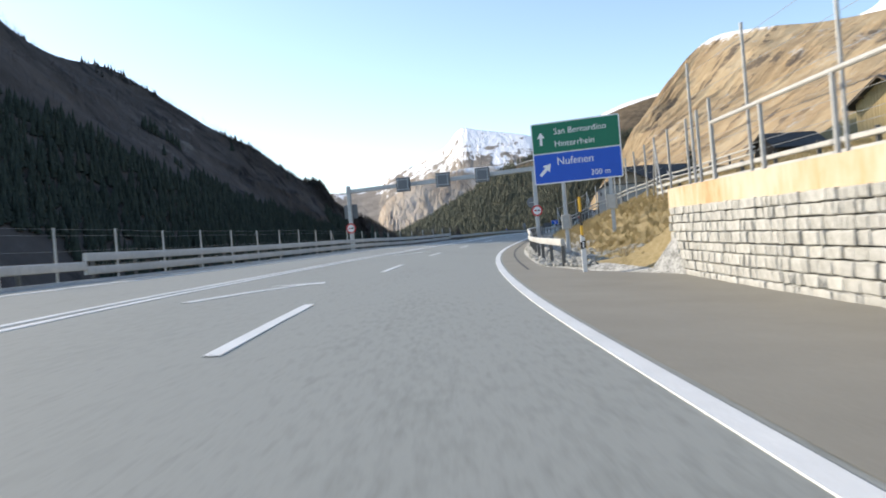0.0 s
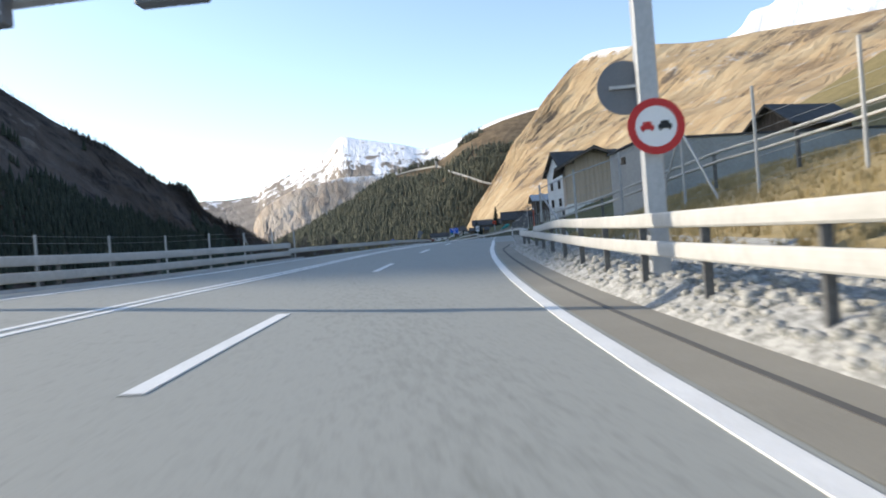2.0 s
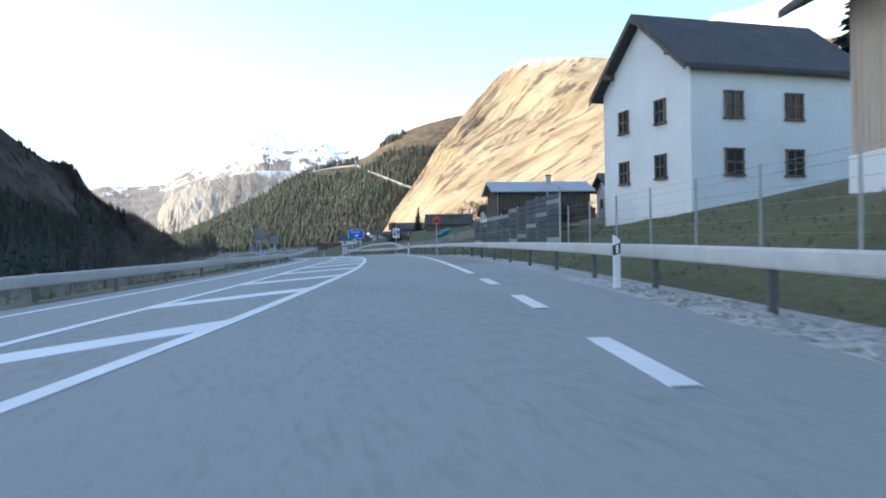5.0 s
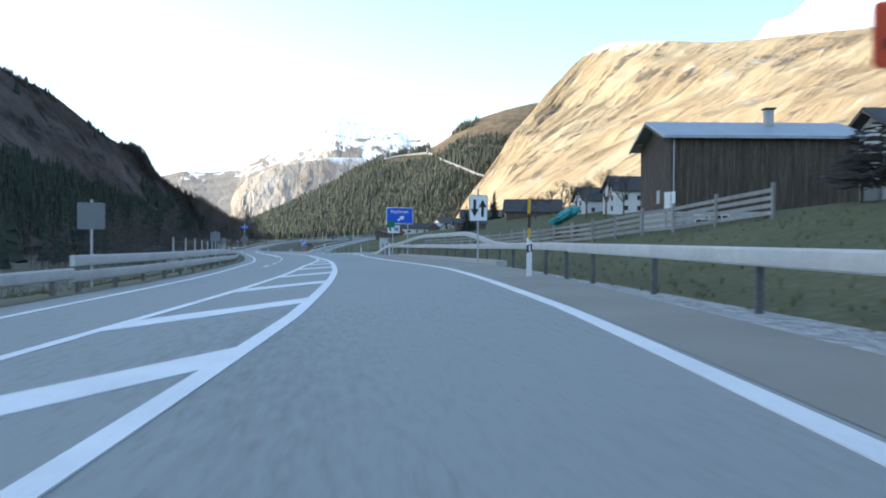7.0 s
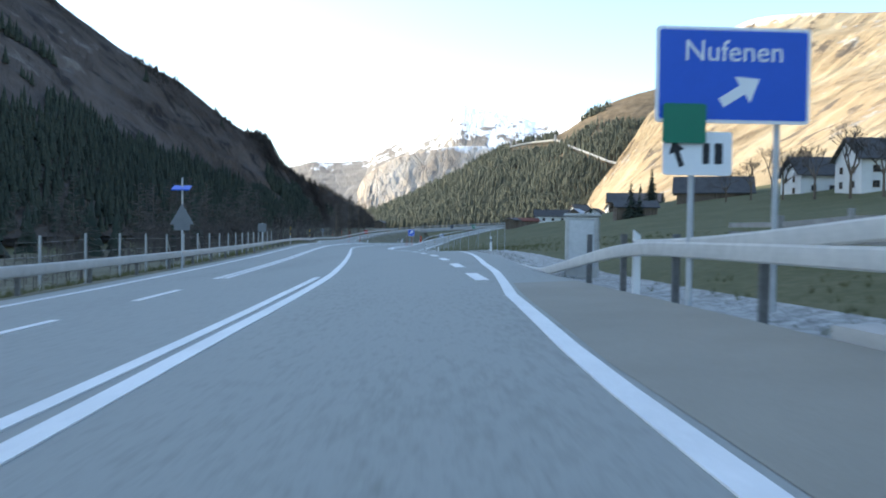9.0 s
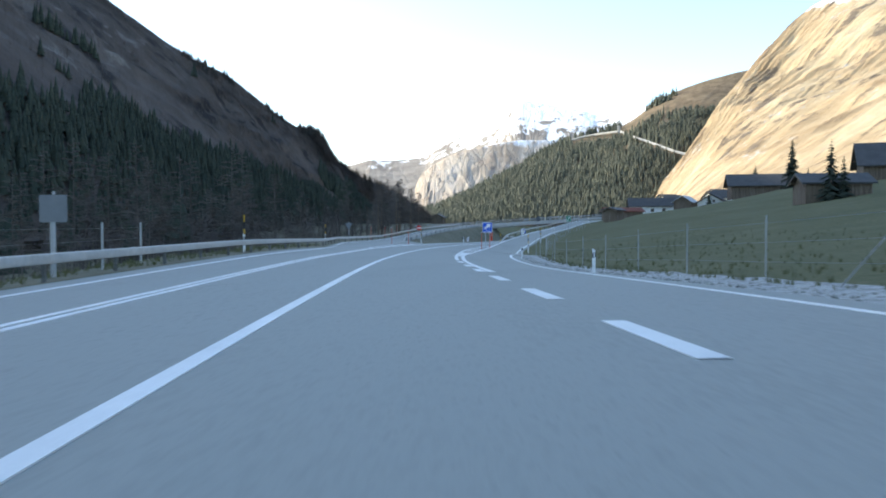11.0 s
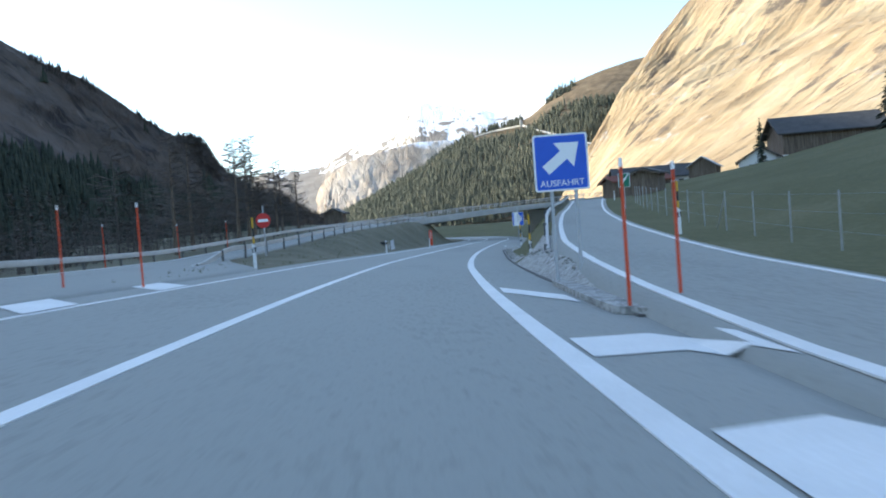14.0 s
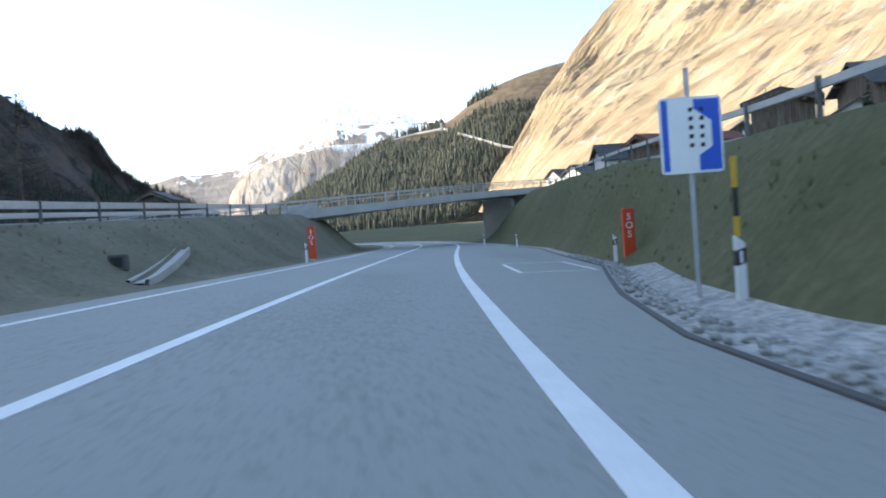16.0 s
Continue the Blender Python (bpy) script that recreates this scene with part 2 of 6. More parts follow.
def at(s, d, h=0.0, turn=0.0):
    """The pose of a thing that stands at s, d and looks back along the road."""
    p = place(s, d, h)
    return pose(*[float(v) for v in p], 0, 0, heading(s) + turn)


def knots(*kn):
    k = np.array(kn, float)
    return lambda s: np.interp(s, k[:, 0], k[:, 1])


# ---- mesh helpers ----
def mesh(name, verts, faces, material, parent=None, smooth=False):
    me = bpy.data.meshes.new(name)
    me.from_pydata([tuple(map(float, v)) for v in verts], [], [tuple(map(int, f)) for f in faces])
    me.update()
    mats = material if isinstance(material, (list, tuple)) else [material]
    for m in mats:
        me.materials.append(m)
    if smooth:
        me.polygons.foreach_set("use_smooth", [True] * len(me.polygons))
    ob = new(name, me)
    if parent:
        ob.parent = parent
    return ob


def grid_faces(nu, nv):
    i, j = np.meshgrid(np.arange(nu - 1), np.arange(nv - 1), indexing="ij")
    a = (i * nv + j).ravel()
    return np.stack([a, a + nv, a + nv + 1, a + 1], 1)


def sheet(name, pts, material, parent=None, smooth=True):
    """A mesh over an nu x nv x 3 array of points."""
    nu, nv = pts.shape[:2]
    return mesh(name, pts.reshape(-1, 3), grid_faces(nu, nv)[:, ::-1], material, parent, smooth)


def structure(ob, label, category):
    return tagged(ob, label, category, kind="structure")


# ---- the carriageway ----
L_EDGE = knots((-100, -9.6), (0, -9.3), (40, -9.2), (60, -8.7), (95, -7.6), (115, -6.8), (174, -6.1), (200, -5.9), (229, -6.5), (257, -7.1),
               (300, -7.5), (352, -8.1), (366, -9.2), (372, -10.2), (388, -13.0), (420, -15.6), (460, -17.2), (490, -16.5), (700, -16.5))
L_ROAD = knots((-100, -10.6), (60, -10.5), (78, -9.6), (95, -8.3), (115, -7.5), (174, -7.0), (200, -6.9), (229, -7.3), (257, -7.9), (300, -8.3), (352, -9.0),
               (375, -9.0), (390, -8.0), (410, -7.2), (440, -6.9), (470, -6.7), (700, -6.7))
R_ROAD = knots((-100, 6.05), (20, 6.05), (21.5, 4.4), (26, 3.0), (100, 3.0), (106, 3.4), (150, 3.6), (200, 3.9), (230, 4.4), (258, 3.6), (264, 3.6),
               (275, 4.6), (304, 7.4), (350, 7.0), (372, 6.9), (382, 4.0), (388, 2.8), (440, 2.8), (446, 3.6), (458, 5.8), (486, 6.9), (500, 5.6), (520, 3.3), (700, 3.3))

ss = np.arange(-90, 731, 2.0)
cols = np.linspace(0, 1, 15)
pts = np.stack([place(s, L_ROAD(s) + (R_ROAD(s) - L_ROAD(s)) * cols) for s in ss])
ROAD_PTS = pts
road = structure(sheet("road", pts, M_ASPHALT), "grey two-lane motorway asphalt, gently banked through its bends", "road")


def stripe(s0, s1, d, width, h=0.012, step=2.0, surface=None):
    """A painted line between two places along the road, with a body of a few millimetres."""
    s = np.linspace(s0, s1, max(2, int((s1 - s0) / step) + 1))
    dd = d(s) if callable(d) else np.full_like(s, d)
    if surface:
        h = h + surface(s)
    a, b = place(s, dd - width / 2, h), place(s, dd + width / 2, h)
    a0, b0 = place(s, dd - width / 2, h - 0.02), place(s, dd + width / 2, h - 0.02)
    pts = np.stack([a0, a, b, b0], 1)
    return pts




def mark(name, label, pieces, material=None):
    v, f = [], []
    for p in pieces:
        k = sum(len(x) for x in v)
        f.append(grid_faces(p.shape[0], p.shape[1])[:, ::-1] + k)
        v.append(p.reshape(-1, 3))
    ob = mesh(name, np.concatenate(v), np.concatenate(f), material or M_PAINT)
    return structure(ob, label, "road marking")


def marks(name, label, pieces):
    for p in pieces:
        mark(name, label, [p])


R_LINE = knots((-100, 1.65), (60, 1.68), (103, 2.0), (130, 1.8), (165, 1.8), (182, 2.0), (200, 2.25), (216, 2.1), (230, 1.5), (238, 1.27), (249, 1.36), (256, 1.75), (264, 2.6),
               (270, 3.1), (285, 4.7), (304, 6.3), (350, 6.25), (363, 6.06), (371, 6.15), (378, 6.7))
EXIT_LINE = knots((258, 1.7), (266, 1.95), (273, 2.2), (283, 2.55), (300, 2.55), (334, 2.08), (346, 1.75), (360, 1.55), (373, 1.45), (386, 1.25), (400, 1.06), (408, 0.92), (416, 0.9), (431, 0.92), (445, 1.05), (500, 1.2), (700, 1.3))
GORE_LINE = knots((325, 2.55), (334, 2.42), (346, 2.2), (358, 2.08), (364, 2.1), (370, 2.5), (372, 2.66))
C_LINE = knots((105, -4.2), (113, -4.0), (145, -2.5), (165, -1.95), (200, -1.6), (224, -2.0), (251, -2.1), (265, -1.85), (300, -1.95), (345, -2.25), (373, -2.55),
               (400, -2.75), (413, -2.85), (440, -2.65), (500, -2.5), (700, -2.5))
D_LINE = knots((-100, -5.6), (10, -5.5), (45, -5.4), (63, -5.1), (90, -4.75), (105, -4.6), (170, -4.45), (190, -4.0), (205, -3.6), (226, -3.35), (245, -2.45), (258, -2.3), (266, -2.1))
LL_LINE = knots((226, -5.2), (262, -4.85), (290, -4.95), (347, -5.4), (353, -5.6), (369, -6.35), (385, -6.6), (400, -6.25), (420, -6.1), (445, -5.95), (500, -5.8), (700, -5.8))
marks("edge_line", "solid white edge line along the slow lane", [stripe(-90, 114, R_LINE, 0.2), stripe(158, 378, R_LINE, 0.2)])
marks("short_dash_line", "short thick white dashes along the slow lane", [stripe(s, s + 2.6, R_LINE, 0.22) for s in np.arange(116.2, 157, 6.0)])
for s in np.arange(-27.5, 140, 17.4):
    mark("lane_dash", "long white lane dash worn by traffic", [stripe(s, s + 5.6, -2.02 + 0.45 * np.clip((s - 60) / 50, 0, 1), 0.16)])
marks("double_line", "double solid white centre line", [stripe(-90, 104, lambda s: D_LINE(s) - 0.16, 0.14), stripe(-90, 104, lambda s: D_LINE(s) + 0.16, 0.14)])
marks("hatch_border", "white border lines of a hatched island", [stripe(104, 264, lambda s: D_LINE(s), 0.16), stripe(104, 730, C_LINE, 0.2)])
bars = []
for s in np.arange(112, 254, 7.2):     # slanted bars between the borders
    w = float(C_LINE(s + 5) - D_LINE(s))
    if w > 0.5:
        n = 7
        u = np.linspace(0, 1, n)
        sl = 1.9 * w
        sa = s + u * sl
        dd = D_LINE(sa) + u * (C_LINE(s + sl) - D_LINE(sa))
        q = [place(sa, dd, -0.008), place(sa, dd, 0.012), place(sa + 1.3, dd, 0.012), place(sa + 1.3, dd, -0.008)]
        bars.append(np.stack(q, 1)[:, ::-1])
marks("hatch_bars", "slanted white hatching bars on asphalt", bars)
mark("left_edge_line", "thin white edge line by the far guard rail", [stripe(-90, 388, L_EDGE, 0.14)])
marks("far_lane_dash", "white dashes of the oncoming turning lane", [stripe(s, s + 3.0, LL_LINE, 0.14) for s in np.arange(226, 263, 6.3)])
marks("far_double_line", "double white line that opens into the slip road gore", [stripe(265, 372, lambda s: LL_LINE(s) - 0.15, 0.14), stripe(265, 730, lambda s: LL_LINE(s) + 0.1, 0.14)])
marks("exit_dashes", "short thick white dashes of the exit lane", [stripe(s, s + 3.3, EXIT_LINE, 0.3) for s in np.arange(260.2, 340, 7.2)])
fill_s = np.linspace(357.5, 372.0, 12)
fill_a, fill_b = EXIT_LINE(fill_s) + 0.17, np.maximum(GORE_LINE(fill_s) - 0.17, EXIT_LINE(fill_s) + 0.2)
mark("gore_fill", "solid white paint filling the narrow start of the exit gore", [np.stack([place(fill_s, fill_a, -0.008), place(fill_s, fill_a, 0.012), place(fill_s, fill_b, 0.012), place(fill_s, fill_b, -0.008)], 1)])
marks("exit_solid_line", "solid thick white line at the exit", [stripe(345.5, 730, EXIT_LINE, 0.25), stripe(325, 372, GORE_LINE, 0.26)])

for s0, d0 in ((13.8, -4.35), (45.2, -4.5)):      # arrows that send the fast lane back to the right
    shaft = stripe(s0, s0 + 5.0, lambda s, s0=s0, d0=d0: d0 + 1.2 * np.clip((s - s0) / 5.0, 0, 1) ** 1.3, 0.16)
    tip = np.array([[place(s0 + 4.3, d0 + 0.45, 0.012), place(s0 + 4.8, d0 + 0.75, 0.012)], [place(s0 + 5.0, d0 + 1.55, 0.012), place(s0 + 5.8, d0 + 1.5, 0.012)]])
    mark("merge_arrow", "white curved merge arrow painted on the fast lane", [shaft, tip])
for lo, hi in ((-60, 111), (167, 261)):
    sv = np.arange(lo, hi, 2.0)
    structure(sheet("shoulder", np.stack([place(s, np.linspace(R_LINE(s) + 0.18, R_ROAD(s) - 0.02, 4), 0.005) for s in sv]), M_SHOULDER), "brownish worn asphalt hard shoulder", "road shoulder")


# ---- terrain ----
RNG = np.random.RandomState(7)


def fbm(x, y, octaves=5, seed=0, ridged=False):
    """Value noise on the plane, vectorised."""
    x, y = np.asarray(x, float), np.asarray(y, float)
    out, amp, tot = np.zeros(np.broadcast(x, y).shape), 1.0, 0.0
    table = np.random.RandomState(11 + seed).rand(256, 256)
    for o in range(octaves):
        xi, yi = np.floor(x).astype(int), np.floor(y).astype(int)
        u, v = x - xi, y - yi
        u, v = u * u * (3 - 2 * u), v * v * (3 - 2 * v)
        g = lambda a, b: table[(xi + a) % 256, (yi + b) % 256]
        n = (g(0, 0) * (1 - u) + g(1, 0) * u) * (1 - v) + (g(0, 1) * (1 - u) + g(1, 1) * u) * v
        n = 1 - np.abs(2 * n - 1) if ridged else n
        out, tot = out + amp * n, tot + amp
        x, y, amp = x * 2.03 + 17.3, y * 2.03 + 5.1, amp * 0.5
    return out / tot - 0.5


def smooth01(x):
    x = np.clip(x, 0, 1)
    return x * x * (3 - 2 * x)


# height of the ground over the road plane, by distance from the road's edge, right side: each row s, then h at d = 5, 8, 12, 20, 40, 70, 110
RIGHT_D = np.array([3.0, 5.0, 6.1, 6.5, 8.0, 12.0, 20.0, 40.0, 70.0, 110.0])
RIGHT_H = np.array([(-100, 0, 0.0, -0.05, 2.05, 2.1, 2.7, 3.6, 8, 16, 26), (20.5, 0, 0.0, -0.05, 2.05, 2.1, 2.7, 3.6, 8, 16, 26), (22.5, 0, 0.25, 0.8, 1.0, 1.8, 3.3, 4.2, 8, 16, 26),
                    (50, 0, 0.3, 0.9, 1.1, 2.0, 3.7, 4.5, 8, 16, 26), (80, 0, 0.2, 0.7, 0.8, 1.4, 2.9, 4.2, 8, 14, 24), (103, 0, 0.0, 0.1, 0.2, 0.6, 2.0, 4.0, 7, 13, 22),
                    (140, 0, 0.0, 0.3, 0.4, 1.0, 2.7, 5.0, 8, 13, 22), (175, 0, 0.0, 0.3, 0.4, 0.7, 1.6, 3.0, 5.5, 10, 18), (190, 0, 0.0, 0.2, 0.3, 0.7, 1.8, 3.0, 5.0, 9, 16), (212, 0, -0.3, -0.1, 0.0, 0.5, 1.75, 2.7, 4.2, 7, 12), (230, 0, -0.3, -0.1, 0.0, 0.4, 1.2, 2.0, 3.4, 6.5, 11),
                    (250, 0, -0.3, -0.1, 0, 0.2, 0.6, 1.2, 2.4, 5, 10), (300, 0, 0.0, 0.0, 0, 0.0, 0.4, 1.1, 2.7, 5.6, 10), (370, 0, 0.0, 0.0, 0, 0.0, 0.6, 1.8, 4.8, 8.5, 14),
                    (395, 0, 0.0, 0.0, 0, 0.1, 0.5, 2.0, 5.5, 10, 16), (415, 0, 0.0, 0.75, 0.95, 1.2, 1.25, 2.8, 6, 11, 17), (432, 0, 0.1, 1.5, 1.9, 2.4, 2.45, 3.6, 7, 12, 18),
                    (450, 0, 0.2, 1.7, 2.1, 3.4, 3.55, 4.4, 8, 13, 19), (475, 0, 0.0, 0.2, 0.5, 2.8, 4.8, 5.2, 8.5, 14, 20), (500, 0, 0.0, 0.6, 1.0, 3.4, 5.7, 6.0, 9, 15, 22), (522, 0, 0, 0.6, 1, 3.4, 6, 6.4, 9, 15, 22),
                    (540, 0, 0, 0, 0, 0.3, 0.8, 1.4, 2.2, 2.8, 3.4), (740, 0, 0, 0, 0, 0.3, 0.8, 1.4, 2.2, 2.8, 3.4)], float)
LEFT_D = np.array([-6.5, -9.0, -12.0, -16.0, -25.0, -45.0, -70.0])
LEFT_H = np.array([(-100, 0, 0, -0.1, -0.8, -4, -7, -6), (60, 0, 0, -0.1, -0.8, -4, -7, -6), (100, 0, -0.1, -0.8, -2, -4, -6, -5), (230, 0, -0.1, -0.7, -1.6, -3.5, -5, -4),
                   (340, 0, 0, -0.3, -1, -3, -4, -3), (375, 0, 0, 0, -0.6, -3, -4, -3), (400, 0, 0.1, 0.5, 0.3, -1.5, -4, -3), (430, 0, 0.4, 1.7, 1.7, 0.2, -2, -2),
                   (465, 0, 0.7, 2.7, 3.0, 2.0, 0, 0), (495, 0, 0.6, 2.9, 4.0, 4.2, 4, 3), (510, 0, 0.3, 2.6, 4.0, 4.2, 4, 3), (530, 0, 0, 0.2, 0.8, 1, 1, 1), (740, 0, 0, 0, 0, 0, 0, 0)], float)


def table_h(tab, dd, s, d):
    rows = np.stack([np.interp(s, tab[:, 0], tab[:, j + 1]) for j in range(len(dd))], -1)
    o = np.argsort(dd)
    return np.array([np.interp(di, dd[o], r[o]) for di, r in zip(np.ravel(d), rows.reshape(-1, len(dd)))]).reshape(np.shape(d))


LRAMP_H = knots((360, 0.0), (408, 0.0), (415, 0.05), (423, 0.2), (433, 0.7), (454, 1.8), (471, 2.5), (495, 3.4), (520, 3.6))
LRAMP_OUT = knots((262, -8.5), (352, -9.5), (366, -10.4), (372, -11.4), (388, -14.2), (420, -17.2), (460, -18.7), (520, -18.5))
LRAMP_IN = knots((360, -8.4), (388, -8.6), (400, -10.4), (420, -11.9), (460, -12.9), (520, -12.9))
RAMP_L = knots((372, 2.66), (378, 2.8), (384, 3.06), (390, 3.39), (397, 3.76), (405, 4.19), (415, 5.19), (430, 6.7), (450, 8.78), (475, 10.9), (505, 11.6), (530, 11.8))
RAMP_R = knots((370, 6.5), (378, 6.82), (384, 6.96), (390, 7.15), (397, 7.52), (405, 8.04), (415, 8.58), (430, 9.77), (450, 11.86), (475, 14.32), (505, 16.6), (530, 18.4))
RAMP_H = knots((372, 0.0), (378, 0.02), (384, 0.09), (390, 0.23), (397, 0.5), (405, 0.92), (415, 1.54), (430, 2.38), (450, 3.35), (475, 4.75), (500, 5.5), (530, 5.8))


def with_ramps(s, d, h):
    """The banks that carry the two slip roads."""
    lo, a, b, top = R_ROAD(s) + np.interp(s, (396, 410, 430, 446, 454, 458, 464, 470), (0.1, 0.15, 0.7, 0.9, 0.9, 1.7, 1.9, 0.5)), RAMP_L(s) - np.interp(s, (400, 420), (0.4, 0.8)), RAMP_R(s) + 0.9, RAMP_H(s) - 0.03
    a = np.maximum(a, lo + 0.3)
    up = np.where(d < lo, 0.03, np.where(d < a, 0.03 + (top - 0.03) * smooth01((d - lo) / (a - lo)) ** 0.9, np.where(d < b, top, top + (np.maximum(h, top * 0.8) - top) * smooth01((d - b) / 9))))
    wt = np.clip((s - 384) / 8, 0, 1) * np.clip((524 - s) / 5, 0, 1)
    h = np.where(d > 0, h + (up - h) * wt, h)
    lo, a, b, top = L_ROAD(s) - 1.0, LRAMP_IN(s) + 0.8 + 2.0 * (1 - smooth01((s - 405) / 12)), LRAMP_OUT(s) - 0.9, LRAMP_H(s) - 0.03
    a = np.minimum(a, lo - 0.3)
    up = np.where(d > lo, -0.06, np.where(d > a, -0.06 + (top + 0.06) * smooth01((lo - d) / (lo - a)), np.where(d > b, top, top + (h - top) * smooth01((b - d) / 12))))
    wt = np.clip((s - 368) / 10, 0, 1) * np.clip((512 - s) / 6, 0, 1)
    return np.where(d < 0, h + (up - h) * wt, h)


def ground_h(s, d):
    """Height of the open ground over the road's plane."""
    s, d = np.broadcast_arrays(np.asarray(s, float), np.asarray(d, float))
    h = np.where(d > 0, table_h(RIGHT_H, RIGHT_D, s, d), table_h(LEFT_H, LEFT_D, s, d))
    away = np.clip((np.abs(d) - 9) / 10, 0, 1)
    ramped = (s > 366) & (s < 524) & (np.abs(d) < 22)
    h = with_ramps(s, d, h)
    away = np.where(ramped, 0.0, away)
    h = h + 0.24 * smooth01((d - 3.0) / 0.6) * (1 - smooth01((d - 5.5) / 1.5)) * smooth01((s - 32) / 10) * (1 - smooth01((s - 88) / 10))   # heaped ballast
    return h + away * (fbm(s * 0.08, d * 0.08, 4, 3) * 0.7) + np.clip((np.abs(d) - 5) / 3, 0, 1) * fbm(s * 0.9, d * 0.9, 3, 4) * np.where(ramped, 0.0, 0.14)


sg = np.arange(-90, 731, 1.5)
right_cols = np.concatenate([[0.0, 0.1, 0.7, 1.4], np.arange(2.2, 12, 0.8), np.arange(13, 30, 2.0), np.arange(32, 106, 6.0)])
pts, LOW_R = [], []
for s in sg:
    d = R_ROAD(s) - 0.15 + right_cols
    h = ground_h(np.full_like(d, s), d)
    LOW_R.append(h[:30].copy())
    h[0], h[1] = -0.25, -0.02
    pts.append(place(s, d, h))
pts = np.stack(pts)
east_bank = structure(sheet("bank_north", pts, [M_GRASS, M_DRY, M_GRAVEL]), "grass bank and meadow rising beside the road", "grass bank")
nv = len(right_cols) - 1
LOW_R = np.pad(np.array(LOW_R), ((0, 1), (0, 12)), mode="edge")
for k, poly in enumerate(east_bank.data.polygons):
    i, j = divmod(k, nv)
    s, off = sg[i], right_cols[j]
    gravel = (0.25 if s < 25 else 0.7 + (s - 25) * 0.2 if s < 32 else 2.2 if s < 105 else 0.9 if s < 250 else 1.9 if s < 380 else 3.0 if s < 408 else 1.3 if s < 455 else 0.5) + 0.5 * fbm(np.array(s * 0.3), np.array(0.0), 3)
    high = max(abs(LOW_R[i, j]), abs(LOW_R[i, j + 1])) > 0.3 and s > 410
    poly.material_index = 2 if off < gravel and not high else 1 if s < 92 + 6 * fbm(np.array(off * .3), np.array(1.), 2) else 0
left_cols = np.concatenate([[0.0, 0.1, 0.8], np.arange(1.6, 14, 0.9), np.arange(15, 62, 4.0)])
pts = []
for s in sg:
    d = L_ROAD(s) + 0.15 - left_cols
    h = ground_h(np.full_like(d, s), d)
    h[0], h[1] = -0.25, -0.02
    pts.append(place(s, d, h)[::-1])
pts = np.stack(pts)
west_bank = structure(sheet("bank_south", pts, [M_SPARSE, M_GRAVEL]), "grassy verge falling to the river flats", "grass bank")


def curve3(cp, n):
    """A smooth line through a few points of the plan."""
    cp = np.array(cp, float)
    k = np.arange(len(cp))
    u = np.linspace(0, len(cp) - 1, n)
    return np.stack([spline(u, k, cp[:, j]) for j in range(3)], 1)


def mountain(name, crest, foot, nu, nv, material, label, rough=12.0, gully=18.0, profile=1.0, seed=0, freq=20.0, drop=260.0, behind=(0, 0), slant=0.0, crag=0.0, grain=0.006, lean=0.5, swell=0.0):
    """A mountain side between a foot line and a crest line, furrowed down the slope, with its far side behind the crest."""
    c, f = curve3(crest, nu), curve3(foot, nu)
    v = np.linspace(0, 1, nv)
    u = np.linspace(0, 1, nu)
    U, V = np.meshgrid(u, v, indexing="ij")
    P = f[:, None] * (1 - V[..., None]) + c[:, None] * V[..., None]
    P[..., 2] = f[:, None, 2] + (c[:, None, 2] - f[:, None, 2]) * V ** profile
    fade = np.sin(np.pi * np.clip(V, 0, 1)) ** 0.7
    patch = 0.35 + 1.5 * smooth01(fbm(U * freq * 0.12, V * 2.5 + 3, 3, seed + 7) * 1.6 + 0.5)
    furrow = fbm(U * freq - slant * V + 1.6 * fbm(U * freq * 0.2, V * 4, 4, seed + 5), V * 3.0, 5, seed, True) * gully * fade * patch
    crags = fbm((P[..., 0] + 0.5 * P[..., 2]) * grain * 1.3, (P[..., 2] * 1.2 + P[..., 1] * 0.3) * grain, 7, seed + 8, True) * crag * (0.35 + fade)
    lumps = fbm(P[..., 0] * 0.006, P[..., 1] * 0.006 + P[..., 2] * 0.006, 6, seed + 1) * rough * 2 * (0.25 + fade)
    lumps = lumps + fbm(P[..., 0] * 0.0028 + P[..., 2] * 0.001, P[..., 1] * 0.0028, 3, seed + 12, True) * swell * (0.15 + fade)
    side = np.cross(np.gradient(f, axis=0), [0, 0, 1])
    side /= np.linalg.norm(side, axis=1)[:, None] + 1e-9
    P = P + np.array([0, 0, 1.0]) * (furrow * 0.55 + lumps + crags * 0.6)[..., None] + side[:, None] * (furrow * 0.35 + crags * lean)[..., None]
    back = P[:, -1:, :] + np.array([behind[0], behind[1], -drop])
    P = np.concatenate([P, back], 1)
    ob = structure(sheet(name, P, material), label, "mountain")
    uv = np.stack([np.repeat(np.linspace(0, 1, nu)[:, None], nv + 1, 1), np.repeat(np.linspace(0, 1, nv + 1)[None], nu, 0)], -1).reshape(-1, 2)
    loops = np.empty(len(ob.data.loops), dtype=np.int32)
    ob.data.loops.foreach_get("vertex_index", loops)
    ob.data.uv_layers.new(name="along_and_up").data.foreach_set("uv", uv[loops].astype(np.float32).ravel())
    return ob, P


# The unseen near end is shaped to throw the shadow edge across the road.
CREST_S = [(-700, -500, 20), (-640, 60, 40), (-570, 278, 190), (-539, 345, 304), (-495, 590, 355), (-437, 870, 263), (-423, 1080, 273), (-313, 1150, 193), (-278, 1200, 175), (-224, 1280, 130), (-194, 1290, 121), (-187, 1312, 100),
           (-178, 1330, 86), (-146, 1345, 67), (-130, 1400, 58), (-112, 1800, 36), (-110, 2400, 10)]
